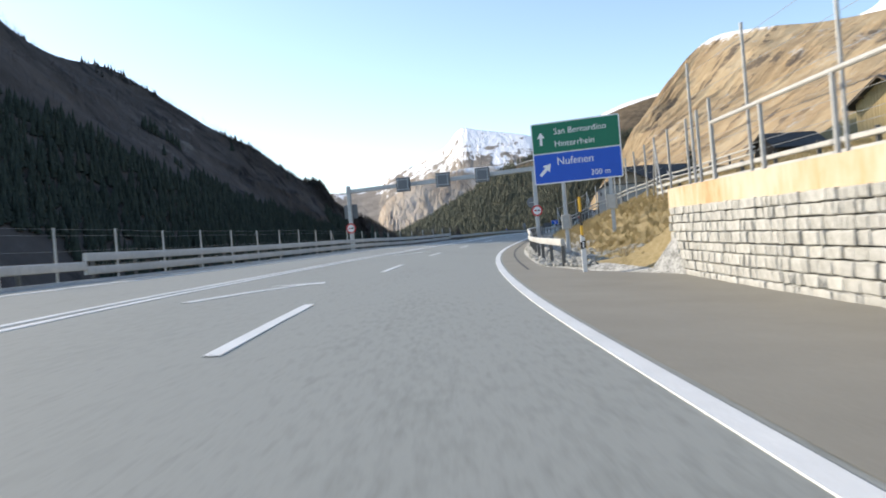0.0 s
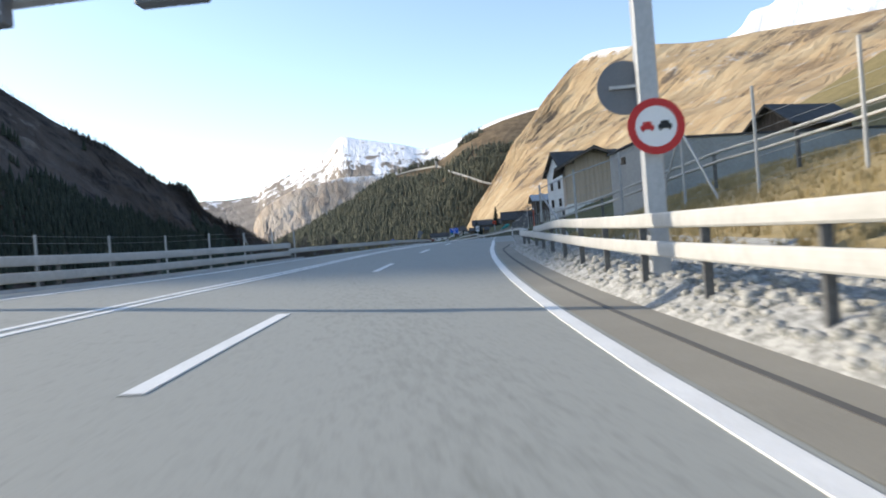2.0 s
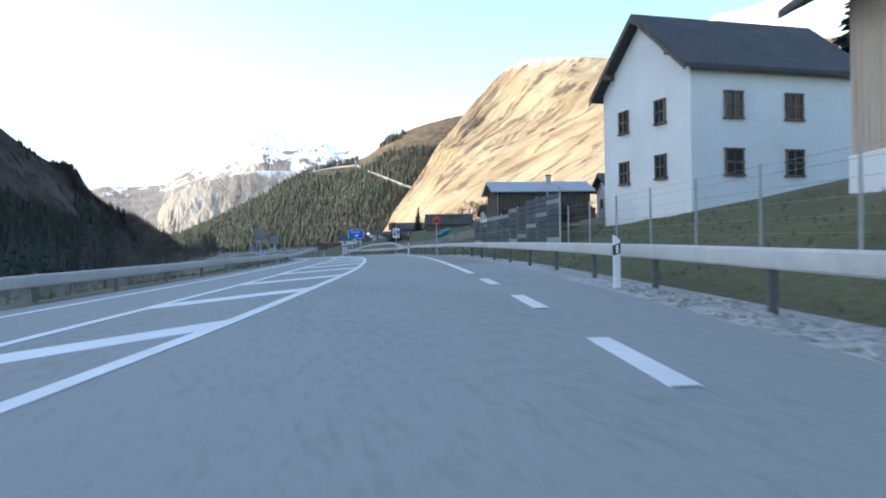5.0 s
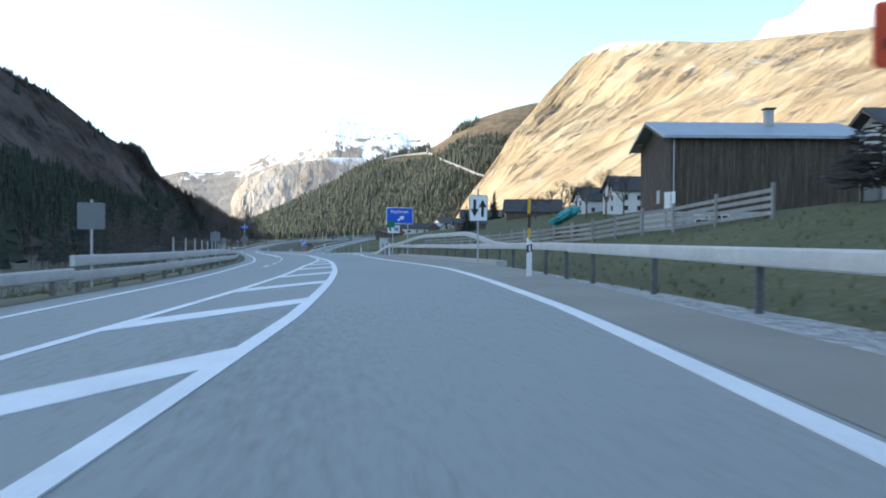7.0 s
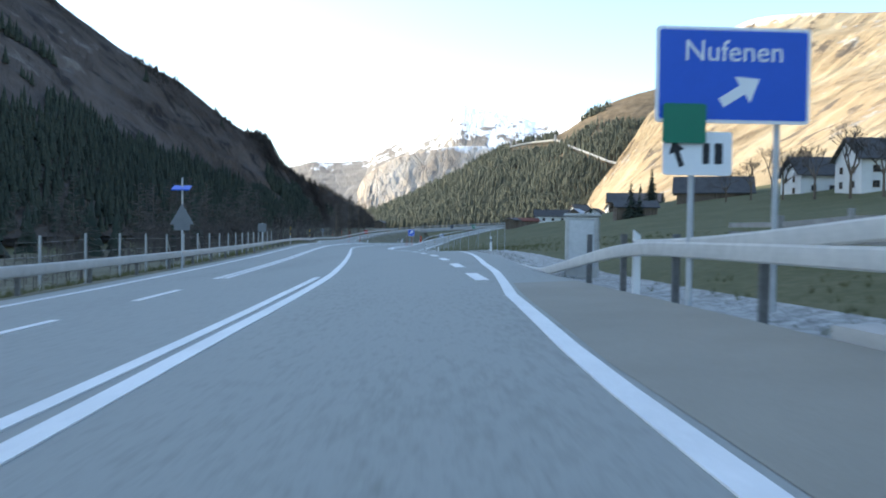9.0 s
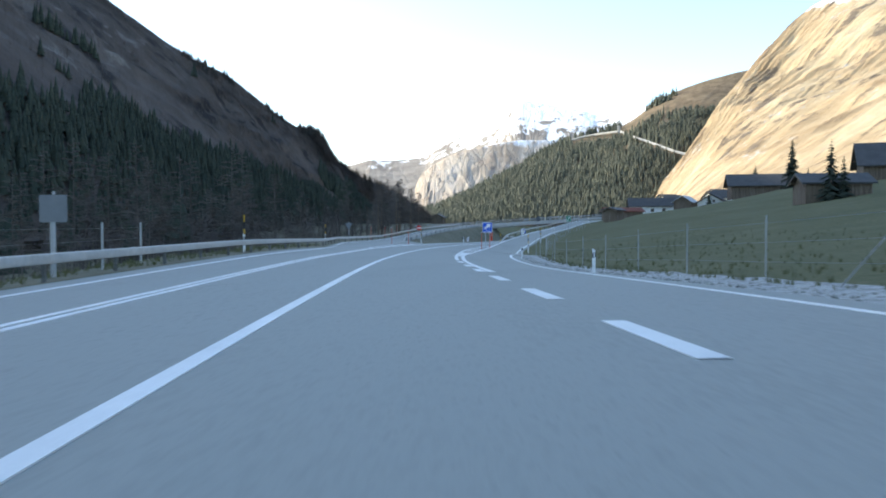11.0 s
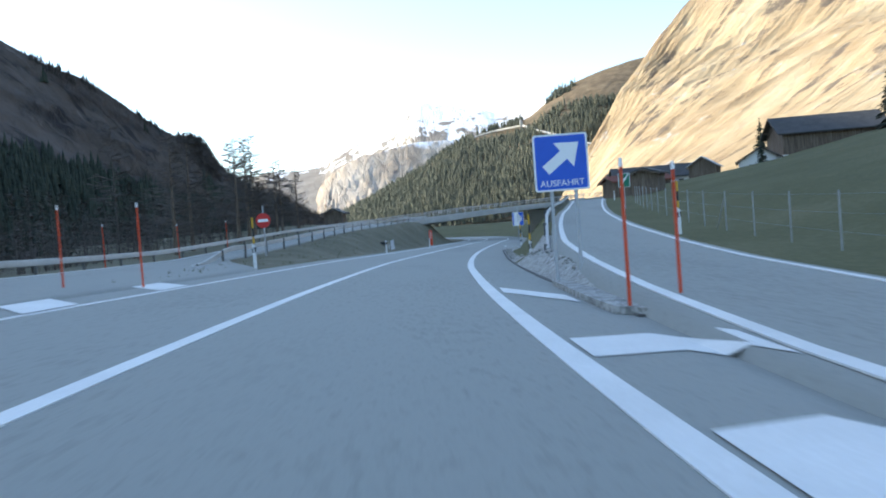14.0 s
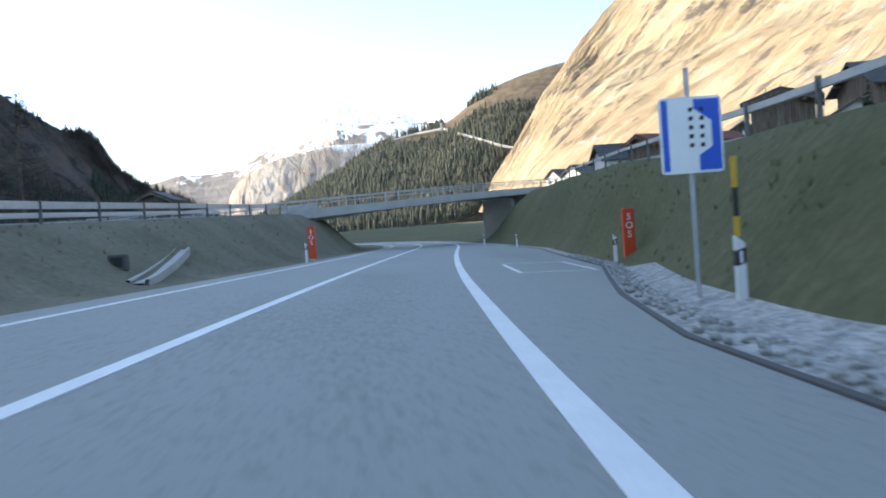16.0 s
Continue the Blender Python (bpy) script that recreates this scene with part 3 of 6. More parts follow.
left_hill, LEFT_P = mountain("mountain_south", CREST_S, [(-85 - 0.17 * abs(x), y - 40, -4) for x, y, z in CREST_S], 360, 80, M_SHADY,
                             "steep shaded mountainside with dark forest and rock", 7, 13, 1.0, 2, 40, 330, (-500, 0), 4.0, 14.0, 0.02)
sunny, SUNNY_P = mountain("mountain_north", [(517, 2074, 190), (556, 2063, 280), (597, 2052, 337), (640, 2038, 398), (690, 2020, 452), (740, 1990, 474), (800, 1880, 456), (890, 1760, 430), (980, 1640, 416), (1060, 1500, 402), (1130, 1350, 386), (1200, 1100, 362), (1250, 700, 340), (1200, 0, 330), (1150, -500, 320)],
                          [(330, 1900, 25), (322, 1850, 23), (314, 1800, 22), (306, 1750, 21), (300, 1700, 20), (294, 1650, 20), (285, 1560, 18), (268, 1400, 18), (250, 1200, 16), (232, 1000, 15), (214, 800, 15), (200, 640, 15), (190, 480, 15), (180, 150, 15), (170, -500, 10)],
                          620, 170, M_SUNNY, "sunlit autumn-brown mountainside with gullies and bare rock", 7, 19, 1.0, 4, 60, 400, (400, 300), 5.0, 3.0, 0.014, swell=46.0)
mountain("hillside", [(185, 150, 60), (188, 200, 60), (192, 250, 61), (200, 300, 58), (215, 350, 48), (225, 420, 28), (225, 500, 4)],
         [(80, 150, 9), (84, 200, 9), (88, 240, 10), (96, 280, 10), (118, 310, 10), (138, 330, 9), (150, 400, 8), (160, 500, 2)], 90, 40, M_DRYHILL, "dry grass hillside above the village, shaded at its foot", 1.2, 1.6, 1.0, 44, 14, 40, (90, 20))
wood, WOOD_P = mountain("mountain_wooded", [(-400, 2700, 0), (-150, 2560, 42), (52, 2500, 135), (235, 2490, 232), (380, 2480, 272), (490, 2450, 345), (614, 2430, 388), (760, 2420, 415), (950, 2420, 420)],
                        [(-420, 2350, -5), (-160, 2150, -4), (-60, 2000, -2), (40, 1900, 0), (130, 1850, 3), (220, 1820, 8), (300, 1820, 14), (420, 1950, 60), (600, 2100, 90)],
                        160, 60, M_FOREST, "mountain shoulder covered in dark spruce forest", 10, 14, 1.0, 6, 24, 300, (0, 700))
SNOW_CREST = [(-1700, 4756, 330), (-1200, 4756, 330), (-908, 4756, 320), (-746, 4756, 350), (-648, 4756, 372), (-519, 4756, 368), (-356, 4756, 388), (-286, 4756, 440), (-151, 4756, 492), (-48, 4756, 548), (55, 4756, 592), (128, 4756, 672),
              (180, 4756, 698), (263, 4756, 680), (396, 4756, 655), (529, 4756, 630), (646, 4756, 598), (768, 4756, 620), (910, 4756, 664), (1055, 4756, 730), (1234, 4756, 784), (1741, 4756, 878)]
SNOW_CREST = [tuple(c * (1 - 0.00011 * max(0, x + 300)) for c in (x, y, z)) for x, y, z in SNOW_CREST]      # its eastern arm comes nearer
mountain("mountain_snow", SNOW_CREST, [(x * 0.66, y * 0.66, -5) for x, y, z in SNOW_CREST], 420, 150, M_SNOW, "distant snow-covered peak above brown rock", 5, 9, 1.0, 9, 60, 300, (0, 200), 3.0, 10.0, 0.008, 0.1)
ROCK_CREST = [(-330, 3050, -20), (-280, 3000, 30), (-236, 3000, 88), (-236, 3000, 126), (-215, 3000, 172), (-176, 3000, 205), (-99, 3000, 246), (-15, 3000, 266), (92, 3000, 286), (197, 3000, 288), (325, 3000, 290), (520, 3000, 310), (762, 3000, 330)]
mountain("mountain_rocky", ROCK_CREST, [(x * 0.9 + 20, 2700 if x > -300 else 2900, -20) for x, y, z in ROCK_CREST], 240, 90, M_ROCKY, "far sunlit ridge of bare brown rock under fresh snow", 5, 16, 0.9, 13, 36, 200, (60, 300), 3.0, 12.0, 0.014, 0.1)
PEAK_CREST = [(1400, 3300, 600), (1596, 3214, 730), (1763, 3123, 800), (1825, 3086, 875), (1903, 3060, 900), (1950, 3000, 950), (2030, 2950, 962), (2171, 2846, 1000), (2251, 2781, 1010), (2422, 2629, 950), (2700, 2300, 900)]
mountain("mountain_peak", PEAK_CREST, [(x * 0.62, y * 0.72, 120) for x, y, z in PEAK_CREST], 160, 90, M_SNOW, "snowy summit behind the sunlit mountainside", 8, 20, 1.0, 15, 30, 300, (300, 300), 3.0, 16.0, 0.01, 0.1)
gx, gy = np.arange(-2400, 2501, 60.0), np.arange(-2400, 4801, 60.0)
GX, GY = np.meshgrid(gx, gy, indexing="ij")
GZ = -9.0 + fbm(GX * 0.004, GY * 0.004, 4, 12) * 3
ground = structure(sheet("ground", np.stack([GX, GY, GZ], -1)[:, ::-1], M_GRASS), "valley floor of autumn meadow", "ground")


# ---- building blocks ----
def box(cx, cy, cz, sx, sy, sz, bevel=0.0):
    """A block by its centre and size, its edges broken by bevel."""
    bm = bmesh.new()
    bmesh.ops.create_cube(bm, size=1.0, matrix=Matrix.Translation((cx, cy, cz)) @ Matrix.Diagonal((sx, sy, sz, 1)))
    if bevel:
        bmesh.ops.bevel(bm, geom=list(bm.edges), offset=bevel, segments=1, affect="EDGES")
    out = ([tuple(v.co) for v in bm.verts], [[v.index for v in f.verts] for f in bm.faces])
    bm.free()
    return out


def rod(p0, p1, r0, r1=None, n=10):
    """A round bar from p0 to p1."""
    p0, p1 = Vector(p0), Vector(p1)
    r1 = r0 if r1 is None else r1
    q = (p1 - p0).to_track_quat("Z", "Y")
    v = []
    for p, r in ((p0, r0), (p1, r1)):
        for i in range(n):
            a = 2 * math.pi * i / n
            v.append(tuple(p + q @ Vector((math.cos(a) * r, math.sin(a) * r, 0))))
    f = [[i, (i + 1) % n, n + (i + 1) % n, n + i] for i in range(n)]
    return v, f + [list(range(n))[::-1], list(range(n, 2 * n))]


def slab(poly, y0, y1):
    """A flat shape in the x-z plane, given depth from y0 to y1."""
    n = len(poly)
    v = [(x, y0, z) for x, z in poly] + [(x, y1, z) for x, z in poly]
    return v, [[i, (i + 1) % n, n + (i + 1) % n, n + i][::-1] for i in range(n)] + [list(range(n)), list(range(n, 2 * n))[::-1]]


def disc(cx, cz, r, y0, y1, n=28):
    return slab([(cx + r * math.cos(2 * math.pi * i / n), cz + r * math.sin(2 * math.pi * i / n)) for i in range(n)], y0, y1)


def ring(cx, cz, r0, r1, y0, y1, n=28):
    v, f = [], []
    for y in (y0, y1):
        for r in (r0, r1):
            v += [(cx + r * math.cos(2 * math.pi * i / n), y, cz + r * math.sin(2 * math.pi * i / n)) for i in range(n)]
    for i in range(n):
        j = (i + 1) % n
        f += [[i, j, n + j, n + i], [2 * n + i, 3 * n + i, 3 * n + j, 2 * n + j], [i, 2 * n + i, 2 * n + j, j], [n + i, n + j, 3 * n + j, 3 * n + i]]
    return v, f


def rounded(cx, cz, w, h, r, n=5):
    pts = []
    for sx, sz, a0 in ((1, 1, 0), (-1, 1, 90), (-1, -1, 180), (1, -1, 270)):
        for i in range(n):
            a = radians(a0 + 90 * i / (n - 1))
            pts.append((cx + sx * (w / 2 - r) + r * math.cos(a), cz + sz * (h / 2 - r) + r * math.sin(a)))
    return pts


def part(name, solids, material, parent=None, label=""):
    """One mesh object out of some solids, under its thing."""
    v, f = [], []
    for sv, sf in solids:
        k = len(v)
        v += list(sv)
        f += [[i + k for i in face] for face in sf]
    ob = mesh(name, v, f, material, parent)
    bm = bmesh.new()
    bm.from_mesh(ob.data)
    bmesh.ops.recalc_face_normals(bm, faces=bm.faces)
    bm.to_mesh(ob.data)
    bm.free()
    return tagged(ob, label)


def shared(name, me, parent, m):
    """Another object on the same mesh, placed under its thing."""
    ob = new(name, me)
    ob.parent = parent
    ob.matrix_basis = m
    return ob


def thing(name, m, label, category, group=""):
    ob = new(name)
    ob.empty_display_size = 0.2
    ob.matrix_basis = m
    return tagged(ob, label, category, group)


def words(name, text, size, x, z, y, material, parent, align="LEFT", label=""):
    """Raised lettering on a face that looks towards -y."""
    cu = bpy.data.curves.new(name, "FONT")
    cu.body, cu.size, cu.align_x, cu.extrude = text, size, align, 0.003
    cu.resolution_u = 3
    tmp = bpy.data.objects.new(name, cu)
    scene.collection.objects.link(tmp)
    bpy.context.view_layer.update()
    me = bpy.data.meshes.new_from_object(tmp.evaluated_get(bpy.context.evaluated_depsgraph_get()))
    bpy.data.objects.remove(tmp)
    bpy.data.curves.remove(cu)
    me.transform(pose(x, y, z, 90, 0, 0))
    me.materials.clear()
    me.materials.append(material)
    ob = new(name, me)
    ob.parent = parent
    return tagged(ob, label)


def arrow(cx, cz, length, angle, y0, y1, t=0.2):
    """A traffic arrow as a flat solid; angle 0 points up, positive to the right."""
    L, w = length, length * t
    p = [(-w * 0.5, -L / 2), (w * 0.5, -L / 2), (w * 0.5, L * 0.05), (w * 1.5, L * 0.05), (0, L / 2), (-w * 1.5, L * 0.05), (-w * 0.5, L * 0.05)]
    a = radians(angle)
    return slab([(cx + x * math.cos(a) + z * math.sin(a), cz - x * math.sin(a) + z * math.cos(a)) for x, z in p], y0, y1)


def plain(name, c, rough=0.5, metal=0.0, var=0.12, scale=3.0):
    return mat(name, [tuple(v * (1 - var) for v in c), tuple(min(1, v * (1 + var)) for v in c)], scale, rough, metal, fine=9)


M_BLUE = plain("sign_blue", (0.012, 0.09, 0.52), 0.4, var=0.06)
M_GREEN = plain("sign_green", (0.008, 0.16, 0.09), 0.4, var=0.06)
M_SIGNWHITE = plain("sign_white", (0.78, 0.78, 0.78), 0.4, var=0.04)
M_RED = plain("sign_red", (0.5, 0.02, 0.02), 0.4, var=0.08)
M_ORANGE = plain("signal_orange", (0.62, 0.07, 0.02), 0.5, var=0.1)
M_YELLOW = plain("stake_yellow", (0.62, 0.36, 0.03), 0.5, var=0.1)
M_BLACK = plain("matt_black", (0.02, 0.02, 0.022), 0.6)
M_PLASTIC = plain("white_plastic", (0.72, 0.72, 0.71), 0.5, var=0.06)
M_SIGNBACK = plain("sign_back_grey", (0.15, 0.16, 0.175), 0.5, 0.3)
M_DARKBACK = plain("dark_sign_back", (0.075, 0.085, 0.1), 0.5, 0.2)
M_GLASS = plain("dark_window_glass", (0.03, 0.035, 0.04), 0.12)
M_TEAL = mat("teal_tarpaulin", [(0.02, 0.2, 0.2), (0.06, 0.36, 0.34)], 2.0, 0.5, bump=0.04, fine=5)
M_TAR = plain("tar_joint", (0.085, 0.082, 0.076), 0.8)
M_GREYWOOD = mat("silvered_wood", [(0.2, 0.19, 0.175), (0.36, 0.35, 0.33)], 1.5, 0.85, fine=8, stretch=(3, 3, 1), rnd=0.15)
M_WIRE = plain("wire", (0.3, 0.31, 0.32), 0.5, 0.5)


# ---- guard rails ----
def sweep(name, s0, s1, d, h, profile, material, parent=None, step=2.0, tip=0.0):
    """A profile of (sideways, up) points drawn along the road; tip: metres over which the end dips to the ground."""
    s = np.linspace(s0, s1, max(2, int(abs(s1 - s0) / step) + 1))
    dd = d(s) if callable(d) else np.full_like(s, d)
    hh = h(s) if callable(h) else np.full_like(s, h)
    prof = np.array(list(profile) + [profile[0]])
    pts = np.stack([place(s, dd + a, hh + b) for a, b in prof], 1)
    ob = sheet(name, pts, material, parent, False)
    k = len(prof) - 1
    me = ob.data
    bm = bmesh.new()
    bm.from_mesh(me)
    bm.verts.ensure_lookup_table()
    n = len(s)
    bm.faces.new([bm.verts[j] for j in range(k)])
    bm.faces.new([bm.verts[(n - 1) * (k + 1) + j] for j in range(k)])
    bmesh.ops.remove_doubles(bm, verts=bm.verts, dist=0.0005)
    bmesh.ops.recalc_face_normals(bm, faces=bm.faces)
    bm.to_mesh(me)
    bm.free()
    return ob


def beam_profile(side, tall=1.15):
    k = -side     # the ribbed face looks at the traffic
    return [(x, y * tall) for x, y in [(0.0, -0.12), (k * 0.05, -0.115), (k * 0.068, -0.09), (k * 0.072, -0.03), (k * 0.072, 0.03), (k * 0.068, 0.09), (k * 0.05, 0.115), (0.0, 0.12), (-k * 0.05, 0.11), (-k * 0.05, -0.11)]]


POST_MESH = {}


def guard_rail(label, s0, s1, d, side, heights=(0.62,), gap=4.0, post_h=0.78, base=0.0, group="guard rails", rise=0.0, fall=None, tall=None, dip=0.0):
    """Steel beams on posts along the road. side: +1 on its right, -1 on its left."""
    dfun = d if callable(d) else (lambda s: np.full_like(np.asarray(s, float), d))
    bfun = base if callable(base) else (lambda s: np.full_like(np.asarray(s, float), base))
    ob = thing("guard_rail", Matrix(), label, "guard rail", group)
    for h in heights:
        e1 = s1
        if fall:       # the lower beam runs down to the ground, the upper one down to the lower
            fa, fb = fall[heights.index(h)]
            e1 = fb + (3.0 if h == heights[0] else 0.0)
            low = -0.2 if h == heights[0] else heights[0] + 0.02
            b0 = s0 + (rise if h != heights[0] else 0.0)
            sweep("beam", b0, e1, dfun if h == heights[0] else (lambda s: dfun(s) + side * 0.03), lambda s, h=h, b0=b0, fa=fa, fb=fb, low=low: bfun(s) + h + (low - h) * np.maximum(smooth01((s - fa) / (fb - fa)), (1 - smooth01((s - b0) / 10)) if rise and h != heights[0] else 0.0), beam_profile(side, 1.0), M_RAIL, ob, 1.0)
            continue
        b0 = s0 + (rise if h != heights[0] else 0.0)
        sweep("beam", b0, s1, dfun, lambda s, h=h, b0=b0: bfun(s) + (h if h == heights[0] or not rise else heights[0] + 0.2 + (h - heights[0] - 0.2) * smooth01((s - b0) / 9) * (1 - smooth01((s - s1 + dip) / max(dip, 0.1)))), beam_profile(side, tall or (0.92 if len(heights) > 1 and side > 0 else 1.1)), M_RAIL, ob)
    key = round(post_h, 2)
    if key not in POST_MESH:
        tmp = part("post", [box(0, 0, post_h / 2 - 0.2, 0.1, 0.012, post_h + 0.4), box(0.05, 0, post_h / 2 - 0.2, 0.012, 0.06, post_h + 0.4), box(-0.05, 0, post_h / 2 - 0.2, 0.012, 0.06, post_h + 0.4)], M_POST)
        POST_MESH[key] = tmp.data
        bpy.data.objects.remove(tmp)
    for s in np.arange(s0 + 0.6, s1, gap):
        sink = (0.45 if post_h > 1.0 else 0.15) * (1 - min(1.0, max(0.0, (s - s0 - rise) / 9))) if rise else 0.0
        shared("post", POST_MESH[key], ob, at(s, float(dfun(s)) + side * 0.07, float(bfun(s)) - sink))
    return ob


RAIL_R = knots((24, 3.55), (30, 3.35), (60, 3.35), (96, 3.5), (104, 4.2), (175, 4.3), (205, 4.9), (222, 5.0), (240, 4.75), (248, 4.3), (256, 4.0), (264, 4.15), (271, 4.6))
guard_rail("double-height galvanised guard rail in front of a gravel strip", 24, 84, RAIL_R, 1, (0.79, 1.2), 3.0, 1.25, rise=15, dip=9.0)
guard_rail("single galvanised guard rail beside a gravel channel", 84, 211, RAIL_R, 1, (0.7,), 4.6, base=lambda s: 0.09 * (1 - smooth01((s - 84) / 14)))
guard_rail("double-height galvanised guard rail on a low concrete kerb", 211, 262, RAIL_R, 1, (0.72, 1.4), 2.7, 0.95, rise=10, fall=((255, 268), (241, 256.5)))
RAIL_L = lambda s: L_ROAD(s) - 0.6
LOW = lambda s: np.full_like(np.asarray(s, float), -0.2)
guard_rail("grey guard rail along the valley side, dull with dust", -80, 24, RAIL_L, -1, (0.65,), 4.0, base=LOW)
guard_rail("double grey guard rail along the valley side", 24, 96, RAIL_L, -1, (0.5, 0.92), 3.0, 1.0, base=LOW)
guard_rail("single guard rail along the valley side", 96, 208, RAIL_L, -1, (0.62,), 4.6, base=LOW)
guard_rail("double guard rail on the outside of the bend", 208, 256, RAIL_L, -1, (0.55, 0.92), 3.0, 1.0, base=LOW)
structure(sweep("kerb_south", -80, 96, lambda s: L_ROAD(s) + 0.1, 0.0, [(-0.3, -0.3), (-0.3, 0.06), (0.05, 0.08), (0.12, -0.05)], M_CONCRETE), "pale concrete kerb below the valley-side guard rail", "kerb")
guard_rail("guard rail following the outside of the slip road", 256, 498, LRAMP_OUT, -1, (0.66,), 4.6, base=lambda s: LRAMP_H(s) - 0.15)
guard_rail("guard rail on the grassy shoulder of the slip road", 412, 498, LRAMP_IN, 1, (0.62,), 4.6, base=lambda s: LRAMP_H(s) - 0.02 - 0.7 * (1 - smooth01((s - 412) / 8)))
curb = structure(sweep("kerb", 221, 250, lambda s: RAIL_R(s) - 0.2, 0.0, [(-0.15, -0.1), (-0.15, 0.12), (0.3, 0.12), (0.3, -0.1)], M_CONCRETE), "low pale concrete kerb under the guard rail", "kerb")
structure(sweep("gutter", 24, 101, lambda s: 2.45 + 0.5 * smooth01((s - 92) / 9), 0.0, [(-0.045, -0.05), (-0.04, 0.012), (0.04, 0.018), (0.05, -0.05)], M_TAR), "dark tarred gutter edge between asphalt and gravel", "gutter")
structure(sweep("gutter_bay", 388, 500, lambda s: R_ROAD(s) - 0.05, 0.0, [(-0.05, -0.05), (-0.045, 0.025), (0.045, 0.03), (0.05, -0.05)], M_TAR), "dark kerb edge round the emergency bay", "gutter")
structure(sweep("bay_box", 455, 461.5, 2.75, 0.0, [(-0.06, -0.01), (-0.06, 0.012), (0.06, 0.012), (0.06, -0.01)], M_PAINT), "white painted outline of the emergency bay", "road marking")
structure(sweep("bay_box_far", 456, 462.5, 5.1, 0.0, [(-0.06, -0.01), (-0.06, 0.012), (0.06, 0.012), (0.06, -0.01)], M_PAINT), "white painted outline of the emergency bay", "road marking")
for s, nm in ((455.0, "bay_end"), (462.2, "bay_end_far")):
    structure(mesh(nm, [p for q in ((0, 2.7, 0.012), (0, 5.15, 0.012), (0.14, 5.15, 0.012), (0.14, 2.7, 0.012)) for p in [place(s + q[0] + 0.4 * (q[1] - 2.7) / 2.4, q[1], q[2])]], [(0, 1, 2, 3)], M_PAINT), "white painted end of the bay outline", "road marking")

# ---- slip roads ----
s_r = np.arange(376.5, 523, 1.5)
u9 = np.linspace(0, 1, 9)
u11 = np.concatenate([[0], u9, [1]])
drop11 = np.array([0.3] + [0.0] * 9 + [0.3])
wide11 = np.array([-0.12] + [0.0] * 9 + [0.12])
structure(sheet("slip_road", np.stack([place(s, RAMP_L(s) - 0.4 + (RAMP_R(s) - RAMP_L(s) + 0.8) * u11 + wide11, RAMP_H(s) - 0.02 + 0.04 * smooth01((s - 376.5) / 8) - drop11) for s in s_r]), M_ASPHALT), "narrow asphalt exit ramp climbing to the bridge", "slip road")
marks("slip_edge_line", "white edge line of the climbing exit ramp", [stripe(378, 505, RAMP_R, 0.18, 0.045, surface=RAMP_H), stripe(372, 505, RAMP_L, 0.2, 0.045, surface=RAMP_H)])
s_l = np.arange(364, 500, 1.5)
rows_l = []
for s in s_l:
    out_d, in_d = float(LRAMP_OUT(s)) + 0.5, float(L_ROAD(s)) + 0.3 + (float(LRAMP_IN(s)) - 0.6 - float(L_ROAD(s))) * float(smooth01((s - 405) / 16))
    k = float(np.clip((s - 405) / 14, 0, 1))
    hh = (float(LRAMP_H(s)) + 0.01) * (1 - (1 - k) * u9) + 0.008
    rows_l.append(place(s, np.append(out_d + (in_d - out_d) * u9, in_d + 0.05), np.append(hh, hh[-1] - 0.3)))
structure(sheet("slip_road_south", np.stack(rows_l), M_ASPHALT), "asphalt entry ramp coming down from the bridge", "slip road")
mark("slip_south_line", "white edge line of the entry ramp", [stripe(372, 498, lambda s: LRAMP_OUT(s) + 0.95, 0.14, 0.045, surface=LRAMP_H)])
def paved(s0, s1):
    """Triangles of the asphalt and banks near a stretch of the road, to lay paint on."""
    tris = []
    for o in bpy.data.objects:
        if o.name in ("road", "slip_road", "bank_north"):
            co = np.array([tuple(q.co) for q in o.data.vertices])
            quads = np.array([tuple(q.vertices) for q in o.data.polygons if len(q.vertices) == 4])
            t = np.concatenate([quads[:, [0, 1, 2]], quads[:, [0, 2, 3]]])
            mid = place(0.5 * (s0 + s1), 2.0, 0.0)
            tris.append(co[t][np.hypot(*(co[t][:, 0, :2] - mid[:2]).T) < 0.5 * (s1 - s0) + 8])
    return np.concatenate(tris)


PAVED = paved(372, 398)


def laid(s, d):
    """A point of paint on the asphalt."""
    q = np.array(place(s, d, 0.0))
    a, b, c = PAVED[:, 0], PAVED[:, 1] - PAVED[:, 0], PAVED[:, 2] - PAVED[:, 0]
    w = q[:2] - a[:, :2]
    den = b[:, 0] * c[:, 1] - b[:, 1] * c[:, 0]
    den = np.where(np.abs(den) < 1e-9, 1e-9, den)
    u, v = (w[:, 0] * c[:, 1] - w[:, 1] * c[:, 0]) / den, (b[:, 0] * w[:, 1] - b[:, 1] * w[:, 0]) / den
    z = (a[:, 2] + u * b[:, 2] + v * c[:, 2])[(u > -1e-6) & (v > -1e-6) & (u + v < 1 + 1e-6)]
    return (q[0], q[1], (float(z.max()) if len(z) else q[2]) + 0.012)


chev = []
for s in (376.4, 380.6, 384.6):      # bent bars across the gore
    a, b = float(EXIT_LINE(s)) + 0.18, float(RAMP_L(s)) - 0.18
    bend = lambda f: 0.3 * f / 0.62 if f < 0.62 else 0.3 - 1.05 * (f - 0.62) / 0.38
    chev.append(np.array([[laid(s + u + bend(f), a + f * (b - a)) for f in np.linspace(0, 1, 14)] for u in np.linspace(0, 1.3, 5)]))
chev.append(np.array([[laid(393.2 + u - 2.6 * f, 1.36 + 1.05 * f) for f in np.linspace(0, 1, 10)] for u in np.linspace(0, 1.6, 5)]))
marks("gore_chevrons", "broad white bars in the exit gore", chev)
lbars = []
